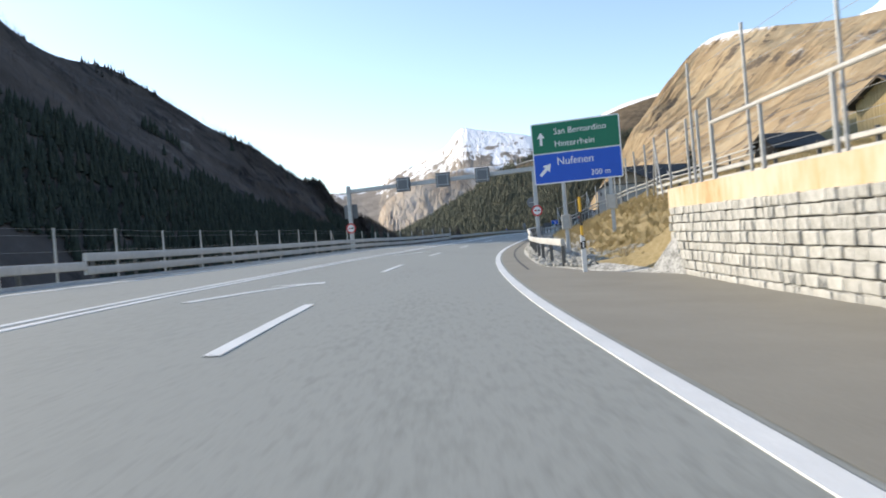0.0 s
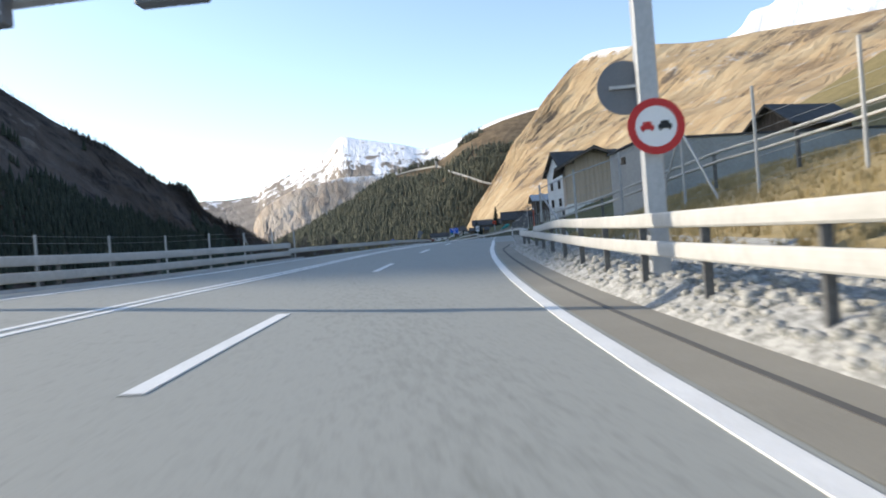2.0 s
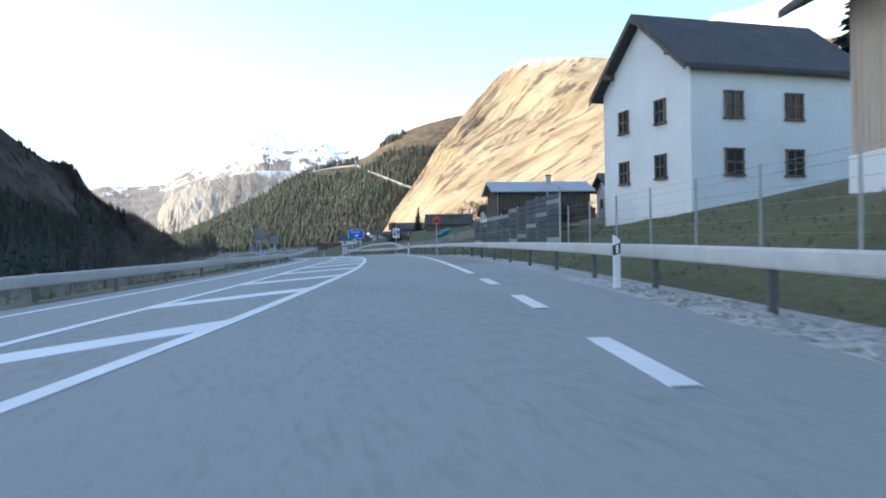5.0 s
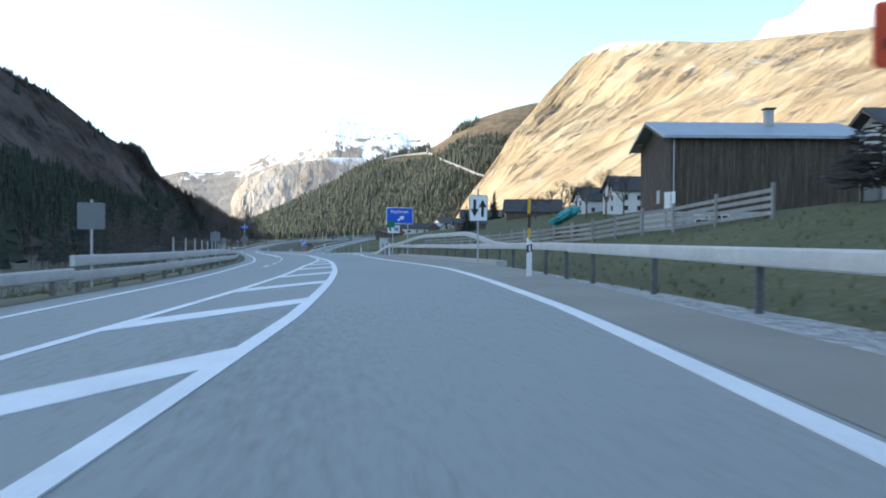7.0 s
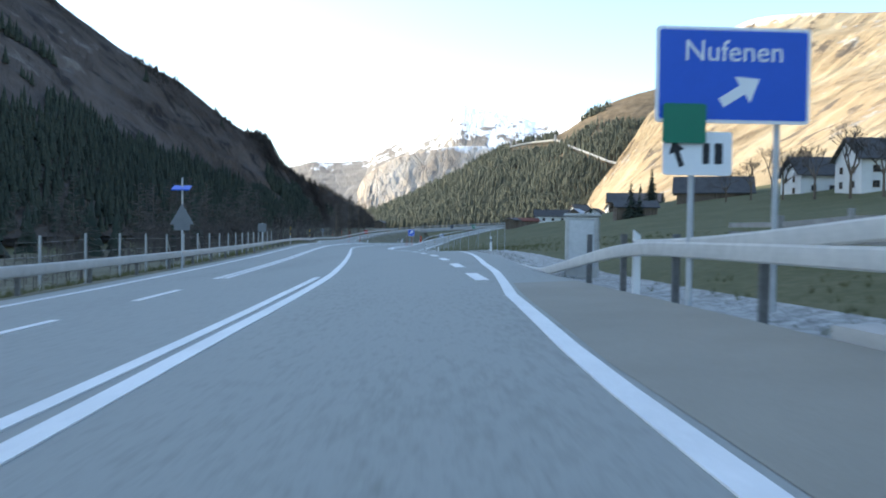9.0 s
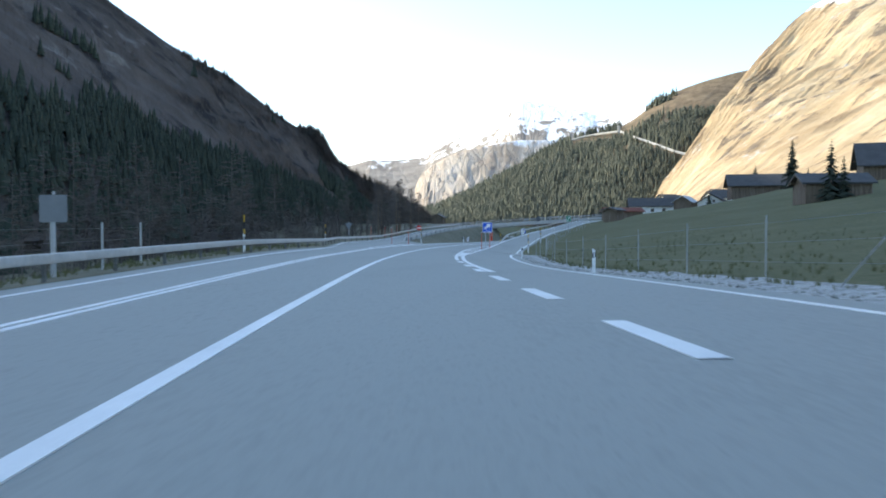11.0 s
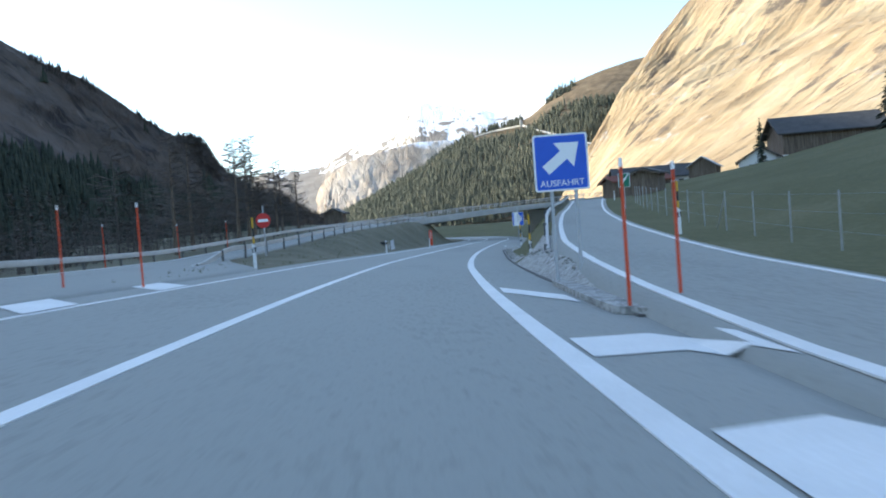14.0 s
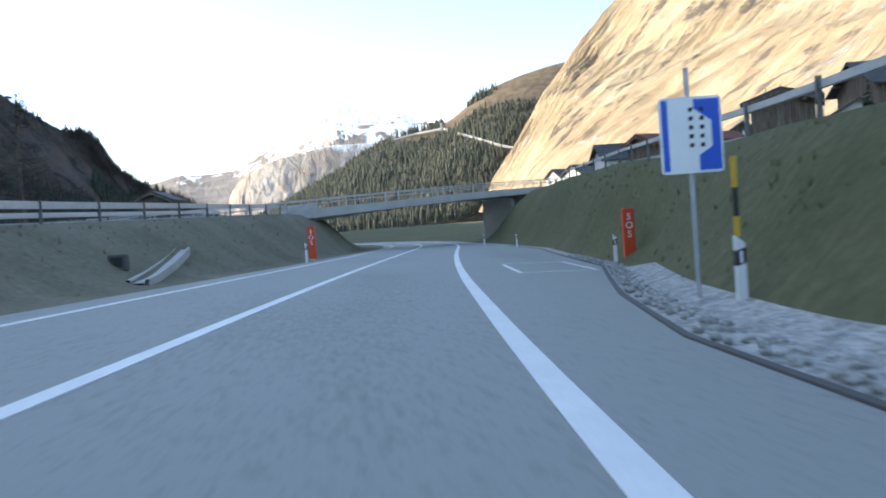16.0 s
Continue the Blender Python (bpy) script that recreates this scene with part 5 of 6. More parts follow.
def house(name, label, category, x, y, rot, w, depth, eave, ridge, walls, roof, over=0.6, z=None, sink=1.5, plinth=0.0, plinth_m=None, boards=None, windows=(), chimney=False, door=None, group=""):
    """A gabled house. Its front gable looks to -y of its own axes; rot turns that about the upright."""
    z = base_z(x, y) if z is None else z
    ob = thing(name, pose(x, y, z, 0, 0, rot), label, category, group)
    e, r = eave, ridge
    prof = [(-w / 2, -sink), (w / 2, -sink), (w / 2, e), (0, r), (-w / 2, e)]
    part("wall", [slab(prof, 0, depth)], walls, ob)
    if plinth:
        part("plinth", [box(0, depth / 2, plinth / 2 - sink / 2, w + 0.12, depth + 0.12, plinth + sink, 0.02)], plinth_m or M_CONCRETE, ob)
    t = 0.16
    sl = (r - e) / (w / 2)
    for k in (-1, 1):
        a, b = (k * (w / 2 + over), e - sl * over + 0.06), (0, r + 0.06)
        part("roof", [slab([a, b, (b[0], b[1] + t * 1.3), (a[0], a[1] + t * 1.3)], -over * 1.2, depth + over)], roof, ob)
        part("verge_board", [slab([(a[0], a[1] - 0.14), (b[0], b[1] - 0.14), (b[0], b[1] + 0.02), (a[0], a[1] + 0.02)], -over * 1.2 - 0.03, -over * 1.2 + 0.03)], M_WOOD, ob)
    for xx, zz in ((-w * 0.36, 0), (0, 0), (w * 0.36, 0)):      # purlin ends under the eaves
        zt = r - abs(xx) * sl - 0.12
        part("purlin", [box(xx, -over * 0.55, zt, 0.22, over * 1.2, 0.24, 0.02)], M_WOOD, ob)
    if boards:
        bw, bm_, faces = boards
        zb = plinth
        cache = {}

        def board(px, py, zt, turn, kind):
            hgt = round(zt - zb, 1)
            key = hgt
            if key not in cache:
                tmp = part("board", [box(0, -0.02, hgt / 2, bw - 0.015, 0.035, hgt, 0.006)], bm_)
                cache[key] = tmp.data
                bpy.data.objects.remove(tmp)
            shared("board", cache[key], ob, pose(px, py, zb, 0, 0, turn))
        if "front" in faces:
            for xx in np.arange(-w / 2 + bw / 2, w / 2, bw):
                board(xx, -0.01, e + (w / 2 - abs(xx)) * sl - 0.05, 0, 0)
        if "right" in faces:
            for yy in np.arange(bw / 2, depth, bw):
                board(w / 2 + 0.01, yy, e - 0.05, 90, 1)
        if "left" in faces:
            for yy in np.arange(bw / 2, depth, bw):
                board(-w / 2 - 0.01, yy, e - 0.05, -90, 1)
    for side, px, pz, ww, hh in windows:
        if side == "front":
            window_part(ob, px, -0.05, pz, ww, hh, 0, M_WOOD if walls in (M_WHITE, M_GREYRENDER) else M_WHITE)
        elif side == "right":
            window_part(ob, w / 2 + 0.05, px, pz, ww, hh, 90, M_WOOD if walls in (M_WHITE, M_GREYRENDER) else M_WHITE)
        else:
            window_part(ob, -w / 2 - 0.05, px, pz, ww, hh, -90, M_WOOD if walls in (M_WHITE, M_GREYRENDER) else M_WHITE)
    if door:
        side, px, pw, ph = door
        dm = {"front": pose(px, -0.05, ph / 2 + 0.0, 0, 0, 0), "right": pose(w / 2 + 0.05, px, ph / 2, 0, 0, 90), "left": pose(-w / 2 - 0.05, px, ph / 2, 0, 0, -90)}[side]
        dp = part("door", [box(0, -0.03, 0, pw, 0.08, ph, 0.01)], M_WOOD, ob)
        dp.matrix_basis = dm
    if chimney:
        ch = part("chimney", [box(w * 0.18, depth * 0.6, r + 0.1, 0.6, 0.6, 1.7, 0.03)], M_CONCRETE, ob)
        part("cap", [box(w * 0.18, depth * 0.6, r + 1.05, 0.85, 0.85, 0.12, 0.02)], M_ROOF, ch)
    return ob


M_TIN = mat("pale_tin_roof", [(0.3, 0.32, 0.34), (0.42, 0.44, 0.46)], 0.6, 0.45, metal=0.2, fine=8)
M_DARKWOOD = mat("dark_old_planks", [(0.035, 0.024, 0.018), (0.07, 0.05, 0.036), (0.11, 0.083, 0.062), (0.2, 0.16, 0.125)], 1.2, 0.85, bump=0.02, fine=6, stretch=(4, 4, 0.25))
M_GREYRENDER = mat("grey_render", [(0.3, 0.29, 0.27), (0.42, 0.41, 0.38)], 0.4, 0.9, bump=0.01, fine=14)
M_REDWOOD = mat("red_brown_timber", [(0.12, 0.035, 0.022), (0.2, 0.065, 0.04)], 1.0, 0.8, fine=8)
M_YELLOWWOOD = mat("honey_timber", [(0.42, 0.3, 0.14), (0.6, 0.46, 0.25)], 1.0, 0.8, fine=8, stretch=(4, 4, 0.4))

house("pale_barn", "barn of pale boards under a wide brown roof on grass", "barn", 33.0, 138.0, -16, 6.5, 11, 5.1, 6.7, M_PALEWOOD, M_ROOF, 1.25, z=4.7, plinth=0.8, plinth_m=M_WHITE,
      boards=(0.28, M_PALEWOOD, ("front", "left")))
house("white_house", "white-rendered house with a steep slate roof", "house", 37.8, 168.5, -88, 8.0, 9.5, 6.2, 9.2, M_WHITE, M_ROOF, 0.5, z=5.3,
      windows=[("front", -1.8, 1.8, 0.8, 1.1), ("front", 1.6, 1.8, 0.8, 1.1), ("front", -1.8, 4.4, 0.8, 1.1), ("front", 1.6, 4.4, 0.8, 1.1), ("right", 2.2, 1.8, 0.9, 1.2), ("right", 5.5, 1.8, 0.9, 1.2), ("right", 2.2, 4.4, 0.9, 1.2), ("right", 5.5, 4.4, 0.9, 1.2)])
grey_barn = thing("grey_barn", pose(19.6, 95.9, 2.6, 0, 0, -88), "plain grey-rendered barn with a flat-pitched roof", "barn")
part("wall", [slab([(-2.25, -1.5), (2.25, -1.5), (2.25, 4.0), (-2.25, 3.75)], 0, 15)], M_GREYRENDER, grey_barn)
part("roof", [slab([(-2.4, 3.745), (2.33, 4.01), (2.33, 4.12), (-2.4, 3.86)], -0.12, 15.2)], M_ROOF, grey_barn)
window_part(grey_barn, -0.2, -0.05, 3.2, 0.25, 0.3, 0, M_WOOD)
house("dark_barn", "tall barn of dark weathered vertical boards with a pale tin roof", "barn", 55.0, 244.4, -99.8, 9.0, 13.5, 6.4, 7.85, M_DARKWOOD, M_TIN, 0.7, z=5.0, plinth=1.0,
      boards=(0.3, M_DARKWOOD, ("front", "right")), windows=[("right", 2.2, 0.45, 1.0, 0.6), ("right", 3.6, 0.45, 1.0, 0.6), ("right", 6.2, 0.45, 1.0, 0.6), ("right", 7.6, 0.45, 1.0, 0.6), ("front", 1.2, 2.2, 0.5, 0.9)], chimney=True)
house("white_cottage", "white-rendered house with a dark roof and brown shutters", "house", 71.5, 241.0, -100, 8.5, 9, 6.5, 8.6, M_WHITE, M_ROOF, 0.9, z=5.4,
      windows=[("front", -1.5, 4.4, 0.9, 1.3), ("right", 1.4, 1.6, 1.0, 1.2), ("right", 1.4, 4.4, 1.0, 1.4), ("right", 4.5, 4.4, 1.0, 1.4)])
house("tall_white_house", "tall white house with small dark-framed windows above the road", "house", 54.5, 193.0, -62, 8.5, 9, 9.5, 12.0, M_WHITE, M_ROOF, 0.9, z=4.4,
      windows=[("front", -2.4, 7.3, 0.9, 1.3), ("front", 1.2, 7.3, 0.9, 1.3), ("right", 2.0, 7.3, 0.9, 1.3), ("front", -2.4, 4.0, 0.9, 1.3)])
house("white_house", "long white village house with rows of dark windows", "house", 104, 378.5, -90, 9.0, 21, 6.4, 9.9, M_WHITE, M_ROOF, 0.7, z=10.2,
      windows=[("right", 2.5 + 3.6 * i, 1.8 + 2.6 * j, 1.1, 1.1) for i in range(5) for j in range(2)] + [("front", -2.2, 4.4, 0.9, 1.1), ("front", 1.8, 4.4, 0.9, 1.1), ("front", -2.2, 1.8, 0.9, 1.1), ("front", 1.8, 1.8, 0.9, 1.1)], chimney=True)
house("white_house", "small white village house under a dark roof", "house", 102.5, 397.5, -90, 9.0, 11, 4.6, 8.0, M_WHITE, M_ROOF, 0.7, z=10.4,
      windows=[("right", 2.5, 1.8, 0.9, 1.1), ("right", 6.0, 1.8, 0.9, 1.1), ("front", -2.0, 3.6, 0.8, 1.0), ("front", 1.5, 3.6, 0.8, 1.0), ("front", 1.5, 1.4, 0.8, 1.0)])
house("brown_house", "red-brown timber house with white-framed windows", "house", 111.0, 338.5, -30, 9.0, 9, 5.8, 8.3, M_REDWOOD, M_ROOF, 0.9, z=8.4,
      windows=[("front", -2.6 + 2.0 * i, 1.6 + 2.2 * j, 0.9, 1.1) for i in range(3) for j in range(2)] + [("front", 0.0, 6.0, 0.8, 0.8)])
house("farm_barn", "dark brown timber hay barn on the meadow edge", "barn", 92.0, 437.0, -108, 10, 17, 5.6, 9.2, M_WOOD, M_ROOF, 0.9, z=7.6, boards=(0.5, M_WOOD, ("right", "front")))
house("low_hut", "low dark hut with a shallow roof", "shed", 68.5, 402, -95, 6, 8, 2.6, 3.8, M_WOOD, M_ROOF, 0.5, z=5.6)
house("timber_barn", "large dark timber barn on a pale stone base", "barn", 92.0, 513.5, -100, 9.5, 17, 5.2, 8.0, M_WOOD, M_ROOF, 0.9, z=8.2, plinth=1.3, plinth_m=M_WHITE,
      boards=(0.5, M_WOOD, ("right", "front")), windows=[("right", 9.0, 0.7, 0.8, 0.6), ("right", 12.0, 0.7, 0.8, 0.6)], door=("right", 5.0, 2.4, 2.6))
house("white_shed", "small white stable with a grey roof", "shed", 84.5, 503.5, -25, 7.0, 7, 2.2, 4.2, M_WHITE, M_ROOF, 0.5, z=6.4, windows=[("front", -1.4, 1.2, 0.7, 0.7), ("front", 0.6, 2.6, 0.5, 0.5)], door=("front", 1.6, 1.2, 1.9))
house("brown_shed", "small brown shed with a bright tin roof", "shed", 81.0, 520, -30, 5, 6, 2.6, 4.2, M_WOOD, M_TIN, 0.5, z=6.6)
house("low_house", "long low white house with a dark roof", "house", 70.0, 541, -95, 7, 17, 2.6, 4.8, M_WHITE, M_ROOF, 0.6, z=6.0, windows=[("right", 3 + 3.4 * i, 1.3, 0.9, 0.9) for i in range(4)])
house("ticket_hut", "small brown timber hut with a white door beside the ramp", "hut", 53.4, 468.4, -35, 3.2, 3.2, 2.5, 3.0, M_WOOD, M_ROOF, 0.5, z=3.5)
house("open_shed", "long low shed with a brown roof beyond the ramp", "shed", 55.5, 492.0, -80, 4.5, 9, 1.9, 2.7, M_WOOD, M_REDWOOD, 0.5, z=4.2)
house("bus_shelter", "small timber shelter at the end of the bridge", "shelter", 13.0, 507, -10, 3.0, 3.0, 2.2, 2.9, M_WOOD, M_ROOF, 0.5, z=2.8)
house("sunlit_chalet", "honey-coloured timber chalet in the sun above the wall", "chalet", 57.0, 100.0, -62, 8.0, 9, 5.5, 8.2, M_YELLOWWOOD, M_ROOF, 1.1, z=9.6, boards=(0.4, M_YELLOWWOOD, ("front", "left")))
house("field_hut", "long low dark shed with a slate roof beside the barn", "shed", 60.2, 160.5, -38, 5.5, 5, 2.6, 3.9, M_DARKWOOD, M_ROOF, 0.5, z=8.9)
house("hay_hut", "dark timber hay hut with a slate roof", "shed", 52.6, 163.5, -62, 4.0, 6, 1.9, 3.4, M_DARKWOOD, M_ROOF, 0.5, z=8.6)
house("hay_hut", "dark timber hay hut with a slate roof", "shed", 55.8, 161.2, -62, 4.0, 6, 2.2, 3.9, M_DARKWOOD, M_ROOF, 0.5, z=8.8)
house("tall_barn", "tall dark timber barn close above the bank", "barn", 62.4, 150.6, -78, 7.0, 10, 4.8, 7.2, M_DARKWOOD, M_ROOF, 1.0, z=9.9, boards=(0.4, M_DARKWOOD, ("front", "left")))
for x, y, w, z in ((120, 640, 8, 13), (104, 655, 9, 12), (135, 690, 9, 16), (112, 700, 8, 14)):
    house("village_house", "far village house, white under a dark roof", "house", x, y, -70, w, 9, 3.4, 6.0, M_WHITE, M_ROOF, 0.6, z=z - 2, windows=[("front", -1.5, 1.8, 0.9, 1.0), ("front", 1.5, 1.8, 0.9, 1.0)], group="far village houses")

barn = next(o for o in bpy.data.objects if o.name == "dark_barn")
part("downpipe", [rod((4.56, 0.12, -0.2), (4.56, 0.12, 6.2), 0.06, n=8)], M_TIN, barn)

# teal sheet over a stored load behind the slat fence
tp = thing("covered_load", pose(46.8, 242.0, base_z(46.8, 242.0) + 0.0, 0, 0, -40), "farm load under a crumpled teal tarpaulin", "covered load")
bm = bmesh.new()
bmesh.ops.create_icosphere(bm, subdivisions=4, radius=1.0)
for v in bm.verts:
    k = noise.fractal(v.co * 2.2, 1.0, 2.0, 4) * 0.16
    v.co = Vector((v.co.x * (1.15 + k), v.co.y * (0.7 + k), max(-0.3, v.co.z * (0.75 + 0.25 * v.co.x)) * 0.7 + 0.3 + 0.55 * max(-0.6, v.co.x) + k * 0.6))
me = bpy.data.meshes.new("tarpaulin")
bm.to_mesh(me)
bm.free()
me.materials.append(M_TEAL)
ob = new("tarpaulin", me)
ob.parent = tp
ob.matrix_basis = pose(0, 0, 1.45)
part("trailer_bed", [box(0, 0, 0.85, 2.0, 1.1, 0.5, 0.02), box(-0.7, 0.5, 0.3, 0.6, 0.2, 0.7, 0.05), box(0.7, 0.5, 0.3, 0.6, 0.2, 0.7, 0.05), box(-0.7, -0.5, 0.3, 0.6, 0.2, 0.7, 0.05), box(0.7, -0.5, 0.3, 0.6, 0.2, 0.7, 0.05)], M_WOOD, tp)


# ---- fences ----
def tube(points, r, n=4):
    """One continuous round wire or rail through a row of points."""
    v, f = [], []
    for i, p in enumerate(points):
        a, b = points[max(0, i - 1)], points[min(len(points) - 1, i + 1)]
        side = (b - a).cross(Vector((0, 0, 1))).normalized()
        for k in range(n):
            an = 2 * math.pi * (k + 0.5) / n
            v.append(tuple(p + side * (r * math.cos(an)) + Vector((0, 0, r * math.sin(an)))))
        if i:
            o = (i - 1) * n
            f += [[o + k, o + (k + 1) % n, o + n + (k + 1) % n, o + n + k] for k in range(n)]
    m = (len(points) - 1) * n
    return v, f + [list(range(n)), [m + k for k in range(n)][::-1]]


def wire_fence(label, s0, s1, d, gap, height, wires, braces=(), r=0.045, base=None, lean=0.0, rail=None):
    """Posts with strained wires. d and base: by the distance along the road."""
    dfun = d if callable(d) else (lambda s: d)
    bfun = base or (lambda s: float(ground_h(s, dfun(s))))
    ob = thing("wire_fence", Matrix(), label, "fence", "fences")
    tmp = part("post", [rod((0, 0, -0.4), (0, 0, height), r, r * 0.9, 8)], M_GALV, ob)
    first = True
    tops = []
    for s in np.arange(s0, s1 + 0.01, gap):
        m = at(s, float(dfun(s)), bfun(s), 0)
        tops.append(m.translation.copy())
        if first:
            tmp.matrix_basis, first = m, False
        else:
            shared("post", tmp.data, ob, m)
    for hgt in wires:
        part("wire", [tube([a + Vector((0, 0, hgt)) for a in tops], 0.005)], M_WIRE, ob)
    if rail:
        part("rail", [tube([a + Vector((0, 0, rail)) for a in tops], 0.045, 8)], M_RAIL, ob)
    for i in braces:
        if i == -1:       # the last post leans on a stay that runs back along the fence, under a top bar
            a, b = tops[-1], tops[-2]
            part("brace", [rod(a + Vector((0, 0, height * 0.88)), a + (b - a) * 0.75 + Vector((0, 0, 0.1)), r * 0.9, n=8)], M_GALV, ob)
            part("top_bar", [tube([q + Vector((0, 0, height * 0.94)) for q in tops[-4:]], r * 0.5, 6)], M_GALV, ob)
        elif i < len(tops) - 1:
            a, b = tops[i], tops[i + 1]
            for way in (1, -1) if height > 2.5 and i else (1,):
                part("brace", [rod(a + Vector((0, 0, height * 0.9)), a + (b - a) * (0.45 * way) + Vector((0, 0, -0.2)), r * 0.8, n=8)], M_GALV, ob)
    return ob


M_GALV = mat("galvanised_tube", [(0.3, 0.31, 0.31), (0.44, 0.44, 0.43)], 2.0, 0.5, metal=0.3)
W5 = (0.3, 0.65, 1.0, 1.35, 1.7, 2.05, 2.4)
wire_fence("tall galvanised wire fence on the dry grass bank", 22, 94.3, knots((22, 7.6), (30, 9.2), (45, 10), (70, 10), (80, 8.4), (88, 6.2), (94.3, 4.5)), 4.51, 2.95, W5, (4, 13, -1), 0.055)
wire_fence("wire fence of thin posts on the grass slope", 97, 172, knots((97, 5.2), (108, 6.8), (120, 7.2), (172, 7.2)), 3.6, 1.75, (0.3, 0.6, 0.9, 1.2, 1.5, 1.7), (1, 4, 10), 0.035)
wire_fence("galvanised fence with a tube rail on top of the stone wall", -14, 20.6, 6.35, 2.9, 1.35, (0.3, 0.6, 0.9), (), 0.05, base=lambda s: 2.15, rail=1.33)
wire_fence("tall leaning stakes with wires above the stone wall", -12, 21, 6.75, 4.1, 3.3, (0.6, 1.2, 1.8, 2.4, 3.0), (), 0.04, base=lambda s: 2.1)
wire_fence("thin posted wire fence beyond the valley-side guard rail", -60, 100, lambda s: float(L_ROAD(s)) - 1.5, 4.0, 1.75, (0.5, 1.0, 1.5, 1.7), (5, 17, 30, 38), 0.045)
wire_fence("thin posted wire fence beyond the valley-side guard rail", 226, 330, lambda s: float(L_ROAD(s)) - 1.9, 3.6, 1.6, (0.5, 1.0, 1.4), (6, 15, 17), 0.045)
wire_fence("wire fence round the meadow beside the exit lane", 292.9, 372, lambda s: float(R_ROAD(s)) + 1.6, 6.0, 1.7, (0.5, 1.0, 1.5), (3, 10), 0.02)
wire_fence("wire fence round the meadow beside the climbing ramp", 376, 452, lambda s: float(RAMP_R(s)) + 3.0, 3.8, 1.6, (0.5, 1.0, 1.5), (4, 9), 0.028)
UP_D, UP_H = knots((42, 14.5), (55, 14), (66, 12.6), (78, 10), (87, 7.2), (94, 5.0)), knots((42, 4.0), (60, 4.0), (70, 3.5), (80, 2.6), (88, 1.5), (94, 0.9))
guard_rail("single-beam rail of the lane above the stone wall", -4, 40, 9.8, 1, (0.45, 0.75), 3.0, 0.9, base=2.4, tall=0.6)
guard_rail("pale twin-bar rail of the lane above the bank", 40, 94, UP_D, 1, (0.42, 0.72), 4.0, 0.78, base=UP_H, tall=0.34)

# dark windbreak screen above the rail
M_SCREEN = mat("dark_screen_slats", [(0.03, 0.034, 0.038), (0.075, 0.08, 0.085)], 1.0, 0.7, fine=9, rnd=0.3)
scr = thing("windbreak_screen", Matrix(), "dark slatted windbreak screen on steel posts", "screen fence")
SCR_S = np.arange(171.0, 197.1, 2.6)
top_k = knots((171, 3.35), (184, 2.75), (197, 2.3))
for s in SCR_S:
    part("post", [rod(Vector(place(s, 7.3, 0.3)), Vector(place(s, 7.3, float(top_k(s)))), 0.05, n=8)], M_GALV, scr)
slat_i = 0
for s in SCR_S[:-1]:
    for j in range(9):
        h0 = 0.85 + j * 0.26
        if h0 < float(top_k(s + 1.3)) - 0.1:
            a, b = place(s, 7.25, h0), place(s + 2.6, 7.25, h0)
            q = [(0, -0.11), (0.02, 0.11)]
            mesh("slat", [a + [0, 0, -0.115], b + [0, 0, -0.115], b + [0, 0, 0.115], a + [0, 0, 0.115], a + [0.03, 0.01, -0.115], b + [0.03, 0.01, -0.115], b + [0.03, 0.01, 0.115], a + [0.03, 0.01, 0.115]],
                 [(0, 1, 2, 3), (7, 6, 5, 4), (0, 4, 5, 1), (3, 2, 6, 7), (1, 5, 6, 2), (0, 3, 7, 4)], M_SCREEN if (slat_i % 7) else M_GREYWOOD, scr)
            slat_i += 1

# slat fence of the farmyard
yard = thing("slat_fence", Matrix(), "silver-grey timber slat fence round the farmyard", "fence")
YD = knots((203, 12.5), (215, 10.2), (230, 9.4), (262, 8.6))
tmp = None
for s in np.arange(211, 262, 2.6):
    p0, p1 = place(s, YD(s), float(ground_h(s, YD(s)))), place(s + 2.6, YD(s + 2.6), float(ground_h(s + 2.6, YD(s + 2.6))))
    part("post", [box(p0[0], p0[1], p0[2] + 0.35, 0.1, 0.1, 1.4, 0.01)], M_GREYWOOD, yard)
    for j in range(4):
        z0 = 0.12 + 0.22 * j
        a, b = np.array(p0) + [0, 0, z0], np.array(p1) + [0, 0, z0]
        mesh("slat", [a, b, b + [0, 0, 0.12], a + [0, 0, 0.12], a + [0.035, 0, 0], b + [0.035, 0, 0], b + [0.035, 0, 0.12], a + [0.035, 0, 0.12]],
             [(0, 1, 2, 3), (7, 6, 5, 4), (0, 4, 5, 1), (3, 2, 6, 7), (1, 5, 6, 2), (0, 3, 7, 4)], M_GREYWOOD, yard)
nb = thing("notice_board", pose(54.2, 240.2, base_z(54.2, 240.2), 0, 0, -80), "blank white board leaning at the barn corner", "board")
part("panel", [box(0, 0, 2.3, 1.3, 0.05, 1.2, 0.01)], M_SIGNWHITE, nb)
part("leg", [rod((k * 0.5, 0.05, -0.3), (k * 0.5, 0.05, 1.8), 0.04) for k in (-1, 1)], M_WOOD, nb)


